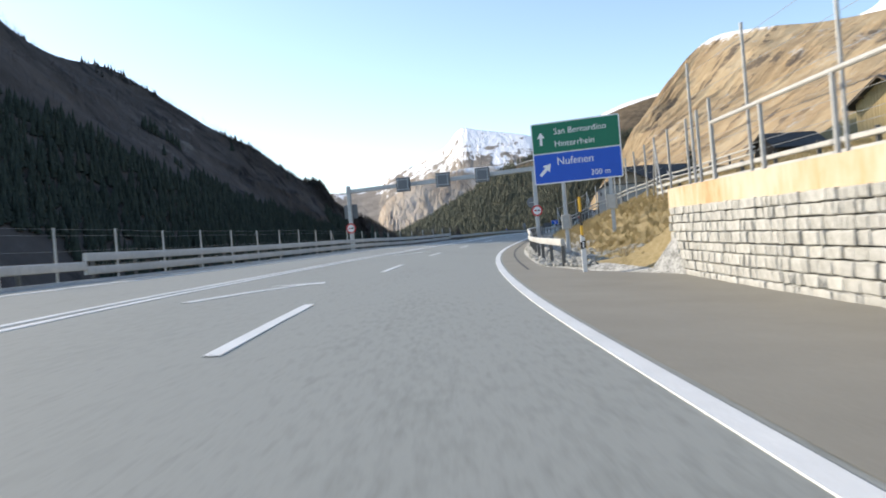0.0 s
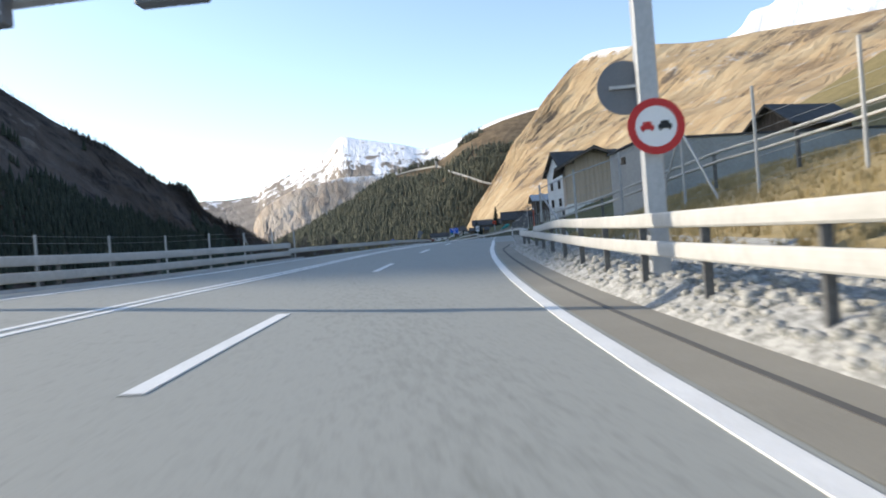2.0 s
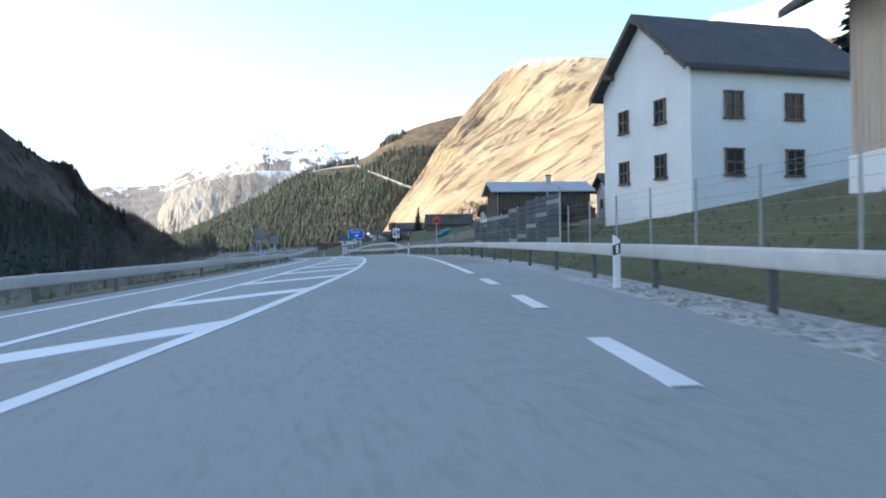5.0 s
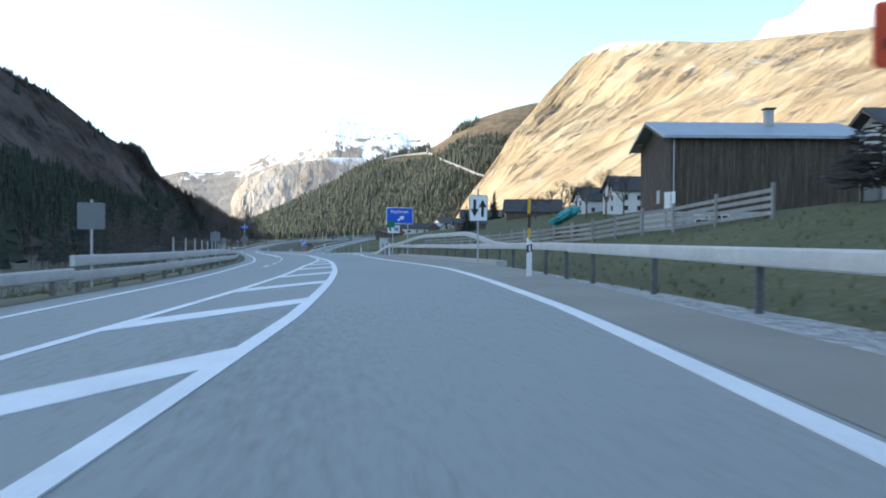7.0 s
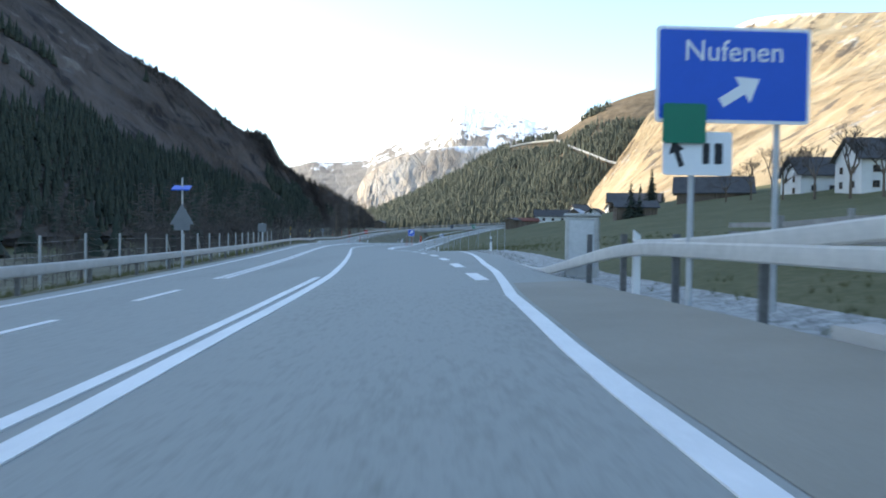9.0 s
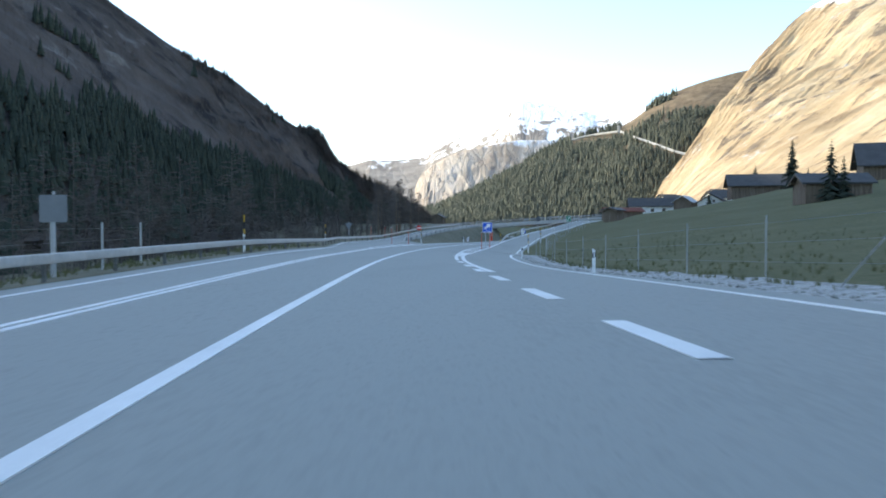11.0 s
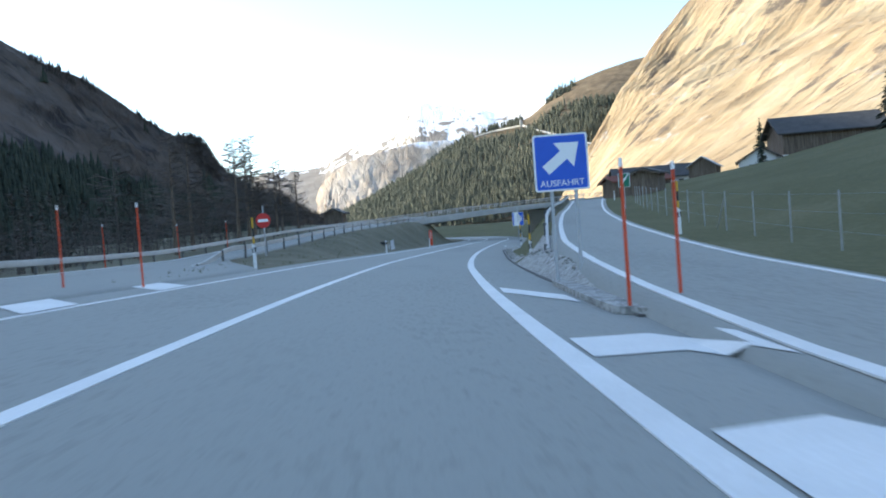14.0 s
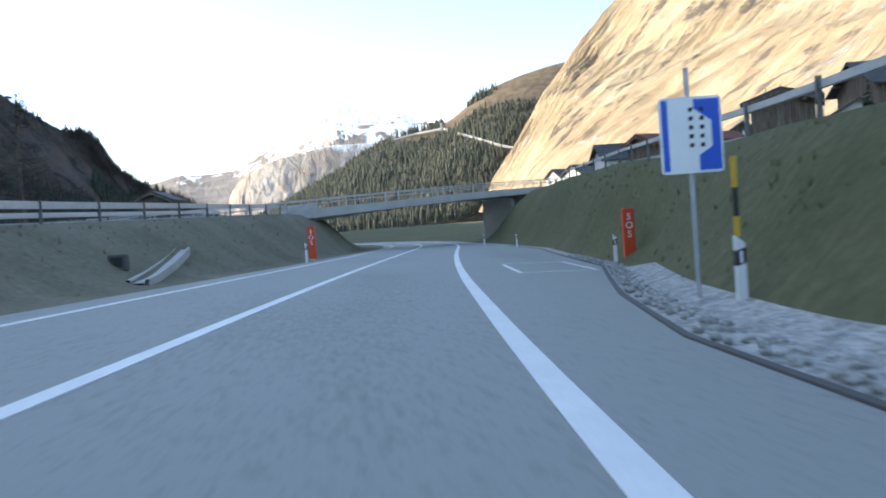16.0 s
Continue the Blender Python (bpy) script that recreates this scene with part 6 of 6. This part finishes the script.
# ---- vegetation ----
def instances(name, template, places, material, label, category, kind="stuff"):
    """Many copies of a small shape as one mesh; places: rows x, y, z, scale, stretch, turn."""
    tv, tfc = np.array(template[0], float), template[1]
    P = np.asarray(places, float)
    c, s = np.cos(P[:, 5]), np.sin(P[:, 5])
    w = P[:, 3]
    X = (tv[None, :, 0] * c[:, None] - tv[None, :, 1] * s[:, None]) * w[:, None] + P[:, 0:1]
    Y = (tv[None, :, 0] * s[:, None] + tv[None, :, 1] * c[:, None]) * w[:, None] + P[:, 1:2]
    Z = tv[None, :, 2] * (w * P[:, 4])[:, None] + P[:, 2:3]
    V = np.stack([X, Y, Z], -1).reshape(-1, 3)
    n = len(tv)
    F = (np.array(tfc)[None] + (np.arange(len(P)) * n)[:, None, None]).reshape(-1, len(tfc[0]))
    me = bpy.data.meshes.new(name)
    me.vertices.add(len(V))
    me.vertices.foreach_set("co", V.ravel())
    me.loops.add(F.size)
    me.loops.foreach_set("vertex_index", F.ravel())
    me.polygons.add(len(F))
    me.polygons.foreach_set("loop_start", np.arange(0, F.size, F.shape[1]))
    me.update(calc_edges=True)
    me.materials.append(material)
    ob = new(name, me)
    return tagged(ob, label, category, kind=kind)


def spruce_shape(tiers=4, n=7, seed=0):
    rs = np.random.RandomState(seed)
    v, f = [], []
    for t in range(tiers):
        z0, z1 = 0.08 + 0.7 * t / tiers, 0.08 + 0.7 * t / tiers + 0.42 - 0.03 * t
        z1 = min(1.0, z1) if t < tiers - 1 else 1.0
        r = 0.2 * (1 - t / (tiers + 0.6))
        k = len(v)
        for i in range(n):
            a = 2 * math.pi * (i + 0.5 * (t % 2)) / n
            q = r * (0.7 + 0.6 * rs.rand())
            v.append((q * math.cos(a), q * math.sin(a), z0 + 0.06 * rs.rand()))
        v.append((0, 0, z1))
        f += [[k + i, k + (i + 1) % n, k + n] for i in range(n)]
    return v, f


def bare_shape(seed=0, n=26, trunk=0.016, subs=4, fat=1.0):
    """A bare larch: a trunk with many thin rising and drooping branches, in triangles."""
    rs = np.random.RandomState(seed)
    v, f = [], []

    def stick(p, q, r0, r1):
        p, q = np.array(p), np.array(q)
        k = len(v)
        a = np.cross(q - p, [0.3, 0.5, 0.8])
        a /= np.linalg.norm(a) + 1e-9
        b = np.cross(q - p, a)
        b /= np.linalg.norm(b) + 1e-9
        for e, r in ((p, r0), (q, r1)):
            for t in range(3):
                an = 2 * math.pi * t / 3
                v.append(tuple(e + r * (a * math.cos(an) + b * math.sin(an))))
        for t in range(3):
            u = (t + 1) % 3
            f.append([k + t, k + u, k + 3 + u])
            f.append([k + t, k + 3 + u, k + 3 + t])
    stick((0, 0, -0.02), (0, 0, 0.55), trunk, trunk * 0.6)
    stick((0, 0, 0.55), (0.01, 0, 1.0), trunk * 0.6, 0.002)
    for i in range(n):
        z = 0.18 + 0.8 * (i + rs.rand()) / n
        L = 0.24 * (1.05 - z) + 0.03
        a = rs.rand() * 6.28
        q = (L * math.cos(a), L * math.sin(a), z + L * (0.35 * rs.rand() - 0.05))
        stick((0, 0, z), q, 0.005 * fat, 0.0028 * fat)
        for j in range(subs):
            u = 0.15 + 0.8 * rs.rand()
            o = (q[0] * u, q[1] * u, z + (q[2] - z) * u)
            a2 = a + rs.uniform(-1.0, 1.0)
            M = L * 0.5
            stick(o, (o[0] + M * math.cos(a2), o[1] + M * math.sin(a2), o[2] + M * rs.uniform(-0.4, 0.5)), 0.0034 * fat, 0.002 * fat)
    return v, f


def larch_shape(seed=0, n=130):
    """A leafless larch crown: a thin stem and a loose cone of many small twig tufts."""
    rs = np.random.RandomState(seed)
    v, f = [(0.012, 0, -0.02), (-0.006, 0.01, -0.02), (-0.006, -0.01, -0.02), (0, 0, 0.97)], [[0, 1, 3], [1, 2, 3], [2, 0, 3]]
    for i in range(n):
        z = 0.12 + 0.86 * (i / n) ** 0.9
        q = (0.19 * (1.04 - z) + 0.012) * math.sqrt(rs.rand())
        a = rs.rand() * 6.28
        p = np.array([q * math.cos(a), q * math.sin(a), z])
        out = np.array([math.cos(a), math.sin(a), rs.uniform(-0.3, 0.6)]) * rs.uniform(0.035, 0.075)
        side = np.array([-math.sin(a), math.cos(a), rs.uniform(-0.5, 0.5)]) * rs.uniform(0.004, 0.011)
        k = len(v)
        v += [tuple(p - side - out * 0.5), tuple(p + side - out * 0.5), tuple(p + out)]
        f.append([k, k + 1, k + 2])
    return v, f


def scatter(P, n, keep, rs, size=(9, 16)):
    """Random places on a mountain's sheet where keep(u, v, x, y, z) allows."""
    nu, nv = P.shape[0], P.shape[1] - 1
    out = []
    for _ in range(40):
        u, v = rs.rand(n), rs.rand(n)
        i, j = np.minimum((u * (nu - 1)).astype(int), nu - 2), np.minimum((v * (nv - 1)).astype(int), nv - 2)
        a, b = (u * (nu - 1) - i)[:, None], (v * (nv - 1) - j)[:, None]
        q = (P[i, j] * (1 - a) + P[i + 1, j] * a) * (1 - b) + (P[i, j + 1] * (1 - a) + P[i + 1, j + 1] * a) * b
        ok = keep(u, v, q[:, 0], q[:, 1], q[:, 2])
        out.append(q[ok])
        if sum(len(o) for o in out) >= n:
            break
    q = np.concatenate(out)[:n]
    m = len(q)
    sc = rs.uniform(size[0], size[1], m)
    return np.column_stack([q[:, 0], q[:, 1], q[:, 2] - 0.6, sc, rs.uniform(0.85, 1.25, m), rs.rand(m) * 6.28])


rs = np.random.RandomState(3)
GAL = np.array([(236, 2470, 228), (267, 2457, 235), (300, 2440, 240), (356, 2366, 240), (364, 2190, 204), (386, 2138, 188), (424, 2048, 158), (463, 1996, 141)], float)


def gallery_clear(x, z):
    """No trees grow close below the gallery that crosses the slope."""
    return (x < 236) | (x > 470) | (np.abs(z - np.interp(x, GAL[:, 0], GAL[:, 2]) + 10) > 14)


thick = lambda x, y, f=0.012, s=20: fbm(x * f, y * f, 4, s)
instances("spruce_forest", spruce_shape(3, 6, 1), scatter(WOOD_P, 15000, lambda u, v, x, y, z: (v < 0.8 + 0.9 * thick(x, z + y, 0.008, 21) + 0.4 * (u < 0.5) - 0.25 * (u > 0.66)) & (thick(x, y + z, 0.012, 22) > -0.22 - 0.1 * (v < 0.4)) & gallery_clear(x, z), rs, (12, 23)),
          M_SUNSPRUCE, "spruce forest covering the far mountain shoulder", "forest")
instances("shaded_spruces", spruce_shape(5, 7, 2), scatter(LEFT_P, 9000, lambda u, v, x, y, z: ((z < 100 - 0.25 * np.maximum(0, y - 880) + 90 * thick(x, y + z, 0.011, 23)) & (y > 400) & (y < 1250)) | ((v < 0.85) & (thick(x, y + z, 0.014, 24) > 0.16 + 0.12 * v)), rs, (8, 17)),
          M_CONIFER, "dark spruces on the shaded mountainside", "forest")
instances("larch_slope", larch_shape(9, 46), scatter(LEFT_P, 12000, lambda u, v, x, y, z: (y > 200) & (thick(x, y + z, 0.011, 33) > -0.1), rs, (7, 14)) * [1, 1, 1, 1, 0.8, 1],
          M_LARCH, "brown leafless larches covering the shaded mountainside", "forest")
ci, cj = rs.randint(50, len(LEFT_P) - 20, 900), rs.randint(2, 9, 900)
ok = fbm(ci * 0.11, ci * 0.0, 3, 31) > -0.1
crest = LEFT_P[ci[ok], -cj[ok]]
instances("crest_trees", spruce_shape(4, 6, 4), np.column_stack([crest - [0, 0, 0.6], rs.uniform(5, 12, len(crest)), rs.uniform(0.6, 0.95, len(crest)), rs.rand(len(crest)) * 6.28]),
          M_CREST, "ragged line of trees along the mountain crest", "forest")
m = 420
sL, dL = rs.uniform(372, 560, m), rs.uniform(-66, -24, m)
pL = np.array([place(a, b, float(ground_h(a, max(b, -69)))) for a, b in zip(sL, dL)])
instances("larch_thicket", larch_shape(15, 170), np.column_stack([pL, rs.uniform(5.5, 10, m) * np.clip(1 - (sL - 470) / 60, 0.4, 1), rs.uniform(0.5, 0.8, m), rs.rand(m) * 6.28]), M_LARCH, "dense thicket of brown larches by the river", "wood")
m = 90
sL, dL = rs.uniform(350, 560, m), rs.uniform(-62, -26, m)
pL = np.array([place(a, b, float(ground_h(a, max(b, -69)))) for a, b in zip(sL, dL)])
instances("bare_wood", bare_shape(5, 40, 0.008, 6, 0.7), np.column_stack([pL, rs.uniform(9, 15, m) * np.clip(1 - (sL - 465) / 50, 0.3, 1), np.ones(m), rs.rand(m) * 6.28]), M_LARCH, "thicket of bare brown larches by the river", "wood")
m = 30
sL, dL = rs.uniform(250, 420, m), rs.uniform(-66, -44, m)
pL = np.array([place(a, b, float(ground_h(a, b))) for a, b in zip(sL, dL)])
instances("riverside_spruces", spruce_shape(5, 8, 6), np.column_stack([pL, rs.uniform(7, 14, m), np.ones(m), rs.rand(m) * 6.28]), M_CONIFER, "dark spruces along the river", "wood")
m = 420
sL, dL = rs.uniform(230, 470, m), rs.uniform(-40, -20, m)
pL = np.array([place(a, b, float(ground_h(a, b))) for a, b in zip(sL, dL)])
instances("riverside_scrub", bare_shape(8, 12, 0.01), np.column_stack([pL, rs.uniform(2.0, 4.5, m), np.full(m, 0.8), rs.rand(m) * 6.28]), M_LARCH, "bare brown riverside scrub", "scrub")


def conifer(x, y, height, z=None, seed=0, spread=0.2):
    """A near spruce: a trunk and whorls of drooping, ragged boughs."""
    r2 = np.random.RandomState(seed)
    z = base_z(x, y) if z is None else z
    ob = thing("spruce_tree", pose(x, y, z, 0, 0, r2.rand() * 360), "dark green spruce tree on the meadow", "tree", "spruce trees")
    part("trunk", [rod((0, 0, -0.3), (0, 0, height * 0.97), height * 0.016, 0.02, 7)], M_WOOD, ob)
    v, f = [], []
    for k in range(int(26 * height / 10) + 8):
        u = 0.08 + 0.9 * (k + r2.rand()) / (int(26 * height / 10) + 8)
        L = height * spread * (1.05 - u) * r2.uniform(0.75, 1.15)
        for b in range(7):
            a = r2.rand() * 6.28
            zc = u * height
            d = np.array([math.cos(a), math.sin(a), 0])
            p = np.array([-d[1], d[0], 0])
            w = L * 0.22 + 0.06
            i0 = len(v)
            drop = L * r2.uniform(0.2, 0.5)
            for q, ww, dz in ((0.05, 0.3, 0.12), (0.55, 1.0, 0.0), (1.0, 0.15, -0.02)):
                for sgn in (-1, 1):
                    v.append(tuple(d * L * q + p * w * ww * sgn + np.array([0, 0, zc - drop * q + dz * L - (0.1 * w if sgn else 0)])))
                v.append(tuple(d * L * q + np.array([0, 0, zc - drop * q + dz * L + 0.12 * w])))
            for r_ in (0, 3):
                f += [[i0 + r_, i0 + r_ + 2, i0 + r_ + 5, i0 + r_ + 3], [i0 + r_ + 2, i0 + r_ + 1, i0 + r_ + 4, i0 + r_ + 5]]
    mesh("crown", v, f, M_CONIFER, ob)
    return ob


def bare_tree(x, y, height, z=None, seed=0, n=60, label="bare leafless tree with fine brown twigs", mat_=None):
    z = base_z(x, y) if z is None else z
    ob = thing("bare_tree", pose(x, y, z), label, "tree", "bare trees")
    part("trunk", [rod((0, 0, -0.3), (0, 0, height * 0.5), height * 0.02, height * 0.012, 8), rod((0, 0, height * 0.5), (0.1, 0, height * 0.9), height * 0.012, 0.02, 8)], M_WOOD, ob)
    v, f = bare_shape(seed, n, 0.009, 7, 0.62)
    mesh("crown", [(x_ * height, y_ * height, z_ * height) for x_, y_, z_ in v], f, mat_ or M_LARCH, ob)


def round_tree(x, y, height, seed=0):
    """A leafless broadleaf: forked limbs that divide into twigs."""
    r2 = np.random.RandomState(seed)
    ob = thing("bare_tree", pose(x, y, base_z(x, y)), "leafless broadleaf tree before the village houses", "tree", "bare trees")
    limbs, twigs = [], []

    def grow(p, d, L, r, depth):
        q = p + d * L
        (limbs if depth < 2 else twigs).append(rod(tuple(p), tuple(q), r, r * 0.65, 6 if depth < 2 else 3))
        if depth < 5:
            for _ in range(3 if depth else 4):
                nd = (d + Vector(r2.uniform(-0.75, 0.75, 3)) + Vector((0, 0, 0.12))).normalized()
                grow(q, nd, L * r2.uniform(0.55, 0.8), max(r * 0.6, 0.022), depth + 1)
    grow(Vector((0, 0, -0.2)), Vector((0, 0, 1)), height * 0.28, height * 0.022, 0)
    part("trunk", limbs, M_WOOD, ob)
    v, f = [], []
    for sv, sf in twigs:
        k = len(v)
        v += sv
        f += [[i + k for i in fc] for fc in sf[:-2]]
    mesh("crown", v, f, M_LARCH, ob)


for i, (x, y, h, z) in enumerate(((75, 215, 14, 9.0), (70.5, 397, 8, 5.8), (72.5, 398, 6, 5.8), (101, 493, 15, 9.0), (104, 491, 8, 9.0), (119, 576, 12, 12.0), (83, 500, 5.5, 6.8), (62, 214, 7, 8), (66, 213, 8, 8), (56, 175, 10.5, 8.5))):
    conifer(x, y, h, z, 40 + i, 0.36 if (x, y) == (56, 175) else 0.24)
for i, (s, d, h) in enumerate(((432, -20.0, 8.6), (437, -20.8, 9.4), (448, -21, 9.8), (453.6, -22, 10.4), (459, -23.3, 11.2), (464, -22.5, 8.4), (472, -24.5, 9.5), (480, -25, 8.5))):
    p = place(s, d, float(ground_h(s, d)))
    bare_tree(float(p[0]), float(p[1]), h, float(p[2]) - 0.2, 60 + i, 100, "tall bare larch standing against the sky")
for i, (x, y, h) in enumerate(((97, 376, 13), (95.5, 385, 11), (96, 391, 12), (99, 368, 14), (101, 362, 13), (94, 396, 10), (108, 402, 12), (92, 404, 9))):
    round_tree(x, y, h, 80 + i)
m = 40
hd = [(208.6, 12.6), (209.8, 12.9), (209.2, 13.6), (208.0, 13.4), (178, 9), (183, 9.2), (188, 9.4)]
for i, (s, d) in enumerate(hd):
    ob = thing("shrub", at(s, d, float(ground_h(s, d))), "low leafless shrub by the fence", "shrub", "shrubs")
    v, f = bare_shape(100 + i, 60, 0.012, 8, 2.0)
    mesh("crown", [(x * 4.5, y * 4.5, z * 2.1) for x, y, z in v], f, M_LARCH, ob)

# pale avalanche gallery and mast on the wooded shoulder
gal = thing("avalanche_gallery", Matrix(), "pale concrete gallery crossing the wooded mountainside", "gallery")
gp = [Vector(tuple(g)) + Vector((0, -3, 3)) for g in GAL]
for a, b in zip(gp, gp[1:]):
    part("wall", [rod(a, b, 3.0, n=6)], M_CONCRETE, gal)
part("mast", [box(352, 2358, 240, 6, 6, 34)], M_CONCRETE, gal)

# ---- stone wall at the start ----
wall = structure(sweep("wall_stone_core", -30, 20.8, 6.14, 0.0, [(-0.02, -0.6), (-0.02, 1.66), (0.5, 1.66), (0.5, -0.6)], M_TAR), "mortar core of the stone retaining wall", "retaining wall")
M_STAIN = mat("stained_render", [(0.44, 0.25, 0.1), (0.56, 0.4, 0.23), (0.6, 0.5, 0.36), (0.62, 0.55, 0.44)], 0.5, 0.85, bump=0.01, fine=6, stretch=(1, 1, 0.35))
structure(sweep("wall_coping", -30, 20.95, 6.1, 0.0, [(-0.06, 1.64), (-0.06, 2.16), (0.6, 2.2), (0.6, 1.64)], M_STAIN), "ochre-stained rendered coping band on the wall", "coping")
M_STONE = mat("pale_granite", [(0.3, 0.29, 0.26), (0.46, 0.45, 0.41), (0.58, 0.57, 0.54)], 1.6, 0.85, bump=0.03, fine=5, rnd=0.12, coord="obj")
rs = np.random.RandomState(5)
STONE_MESH = {}


def stone_mesh(w, h):
    """A roughly squared block, its edges worn."""
    if (w, h) not in STONE_MESH:
        tmp = part("stone", [box(0, 0, h / 2, 0.18, w - 0.025, h - 0.025, 0.02)], M_STONE)
        for vv in tmp.data.vertices:
            vv.co += Vector(rs.uniform(-0.011, 0.011, 3))
        STONE_MESH[(w, h)] = tmp.data
        bpy.data.objects.remove(tmp)
    return STONE_MESH[(w, h)]


z = -0.12
far_v, far_f = [], []
for h in (0.26, 0.22, 0.25, 0.2, 0.24, 0.22, 0.21, 0.2):
    s = -6.0 + rs.rand() * 0.4
    while s < 20.6:
        w = min(float(rs.choice([0.13, 0.18, 0.24, 0.28, 0.34, 0.4, 0.48])), 20.75 - s)
        if w > 0.1:
            me = stone_mesh(round(w, 2), h)
            o = at(s + w / 2, 6.06 + rs.uniform(-0.025, 0.025), z)
            if s > 11.2:
                st = new("stone", me)
                st.parent = wall
                st.matrix_basis = o
            else:       # the blocks further back along the wall, in one mesh
                k = len(far_v)
                far_v += [tuple(o @ vv.co) for vv in me.vertices]
                far_f += [[i + k for i in p.vertices] for p in me.polygons]
        s += w
    z += h
rest = mesh("stonework", far_v, far_f, M_STONE, wall)
tagged(rest, kind="stuff")

# ---- ballast beside the road ----
def pebble(seed):
    bm2 = bmesh.new()
    bmesh.ops.create_icosphere(bm2, subdivisions=1, radius=1.0)
    r2 = np.random.RandomState(seed)
    vs = [tuple(x.co * r2.uniform(0.7, 1.15)) for x in bm2.verts]
    fs = [[x.index for x in fc.verts] for fc in bm2.faces]
    bm2.free()
    return vs, fs


M_BALLAST = mat("ballast_stone", [(0.15, 0.15, 0.132), (0.32, 0.316, 0.29), (0.5, 0.49, 0.455)], 6.0, 0.9, fine=5, sharp=0.6)
for k, (s0, s1, w0, w1, m) in enumerate(((23, 104, 0.1, 2.3, 5200), (104, 150, 0.1, 1.0, 700), (262, 300, 0.1, 1.2, 500), (300, 384, 0.1, 1.1, 900), (396, 470, 0.1, 0.65, 900))):
    sv = rs.uniform(s0, s1, m)
    dv = R_ROAD(sv) + w0 + rs.rand(m) * (w1 - w0)
    hv = np.array([float(x) for x in ground_h(sv, dv)])
    pv = place(sv, dv, hv + 0.005)
    instances("ballast", pebble(k), np.column_stack([pv, rs.uniform(0.035, 0.085 if s0 != 23 else 0.12, m), rs.uniform(0.6, 0.9, m), rs.rand(m) * 6.28]), M_BALLAST, "loose pale ballast stones beside the asphalt", "gravel")
# tufts of dry grass on the sunny bank and the verges
def tuft(seed, n=9):
    r2 = np.random.RandomState(seed)
    vs, fs = [], []
    for i in range(n):
        a, l_ = r2.rand() * 6.28, r2.uniform(0.5, 1.0)
        c_, s_ = math.cos(a), math.sin(a)
        o = r2.uniform(-0.25, 0.25, 2)
        k = len(vs)
        vs += [(o[0] - s_ * 0.05, o[1] + c_ * 0.05, -0.1), (o[0] + s_ * 0.05, o[1] - c_ * 0.05, -0.1), (o[0] + c_ * 0.45 * l_, o[1] + s_ * 0.45 * l_, l_)]
        fs.append([k, k + 1, k + 2])
    return vs, fs


M_STRAW = mat("straw_blades", [(0.25, 0.195, 0.09), (0.37, 0.29, 0.15), (0.48, 0.395, 0.23)], 0.6, 0.9, fine=12, spec=0.15)
M_BLADES = mat("olive_blades", [(0.088, 0.096, 0.043), (0.128, 0.13, 0.06), (0.18, 0.165, 0.085)], 0.5, 0.9, fine=12, spec=0.15)
for k, (s0, s1, d0, d1, m, mt, lab) in enumerate(((22, 100, 5.0, 13.5, 9000, M_STRAW, "straw-dry grass tufts on the sunny bank"), (100, 260, 4.9, 12, 3500, M_BLADES, "olive grass tufts along the shaded verge"),
                                                  (262, 372, 8.6, 26, 1800, M_BLADES, "brown-green grass tufts along the meadow"), (392, 500, 4.6, 12, 2600, M_BLADES, "coarse grass on the ramp bank"), (392, 500, -17, -7.9, 1100, M_BLADES, "coarse grass on the slip road bank"),
                                                  (96, 370, -12.5, -8.9, 4500, M_BLADES, "rough grass beyond the valley-side rail"))):
    sv, dv = rs.uniform(s0, s1, m), rs.uniform(d0, d1, m)
    if s0 == 392:
        ok = (dv < RAMP_L(sv) - 0.9) & (dv > R_ROAD(sv) + 1.2) if d0 > 0 else (dv > LRAMP_IN(sv) + 0.8) & (dv < L_ROAD(sv) - 0.9)
        sv, dv = sv[ok], dv[ok]
    if s0 == 96:
        ok = dv < np.minimum(L_ROAD(sv) - 1.0, LRAMP_OUT(np.maximum(sv, 262)) - 0.4 * (sv > 256))
        sv, dv = sv[ok], dv[ok]
    if s0 == 262:
        dv = d0 + (d1 - d0) * ((dv - d0) / (d1 - d0)) ** 2
    hv = ground_h(sv, dv)
    pv = place(sv, dv, hv)
    m = len(sv)
    instances("grass_tufts", tuft(k), np.column_stack([pv, rs.uniform(0.1, 0.3, m) * (0.6 if s0 in (392, 100) else 1.0), rs.uniform(0.7, 1.3, m), rs.rand(m) * 6.28]), mt, lab, "grass")
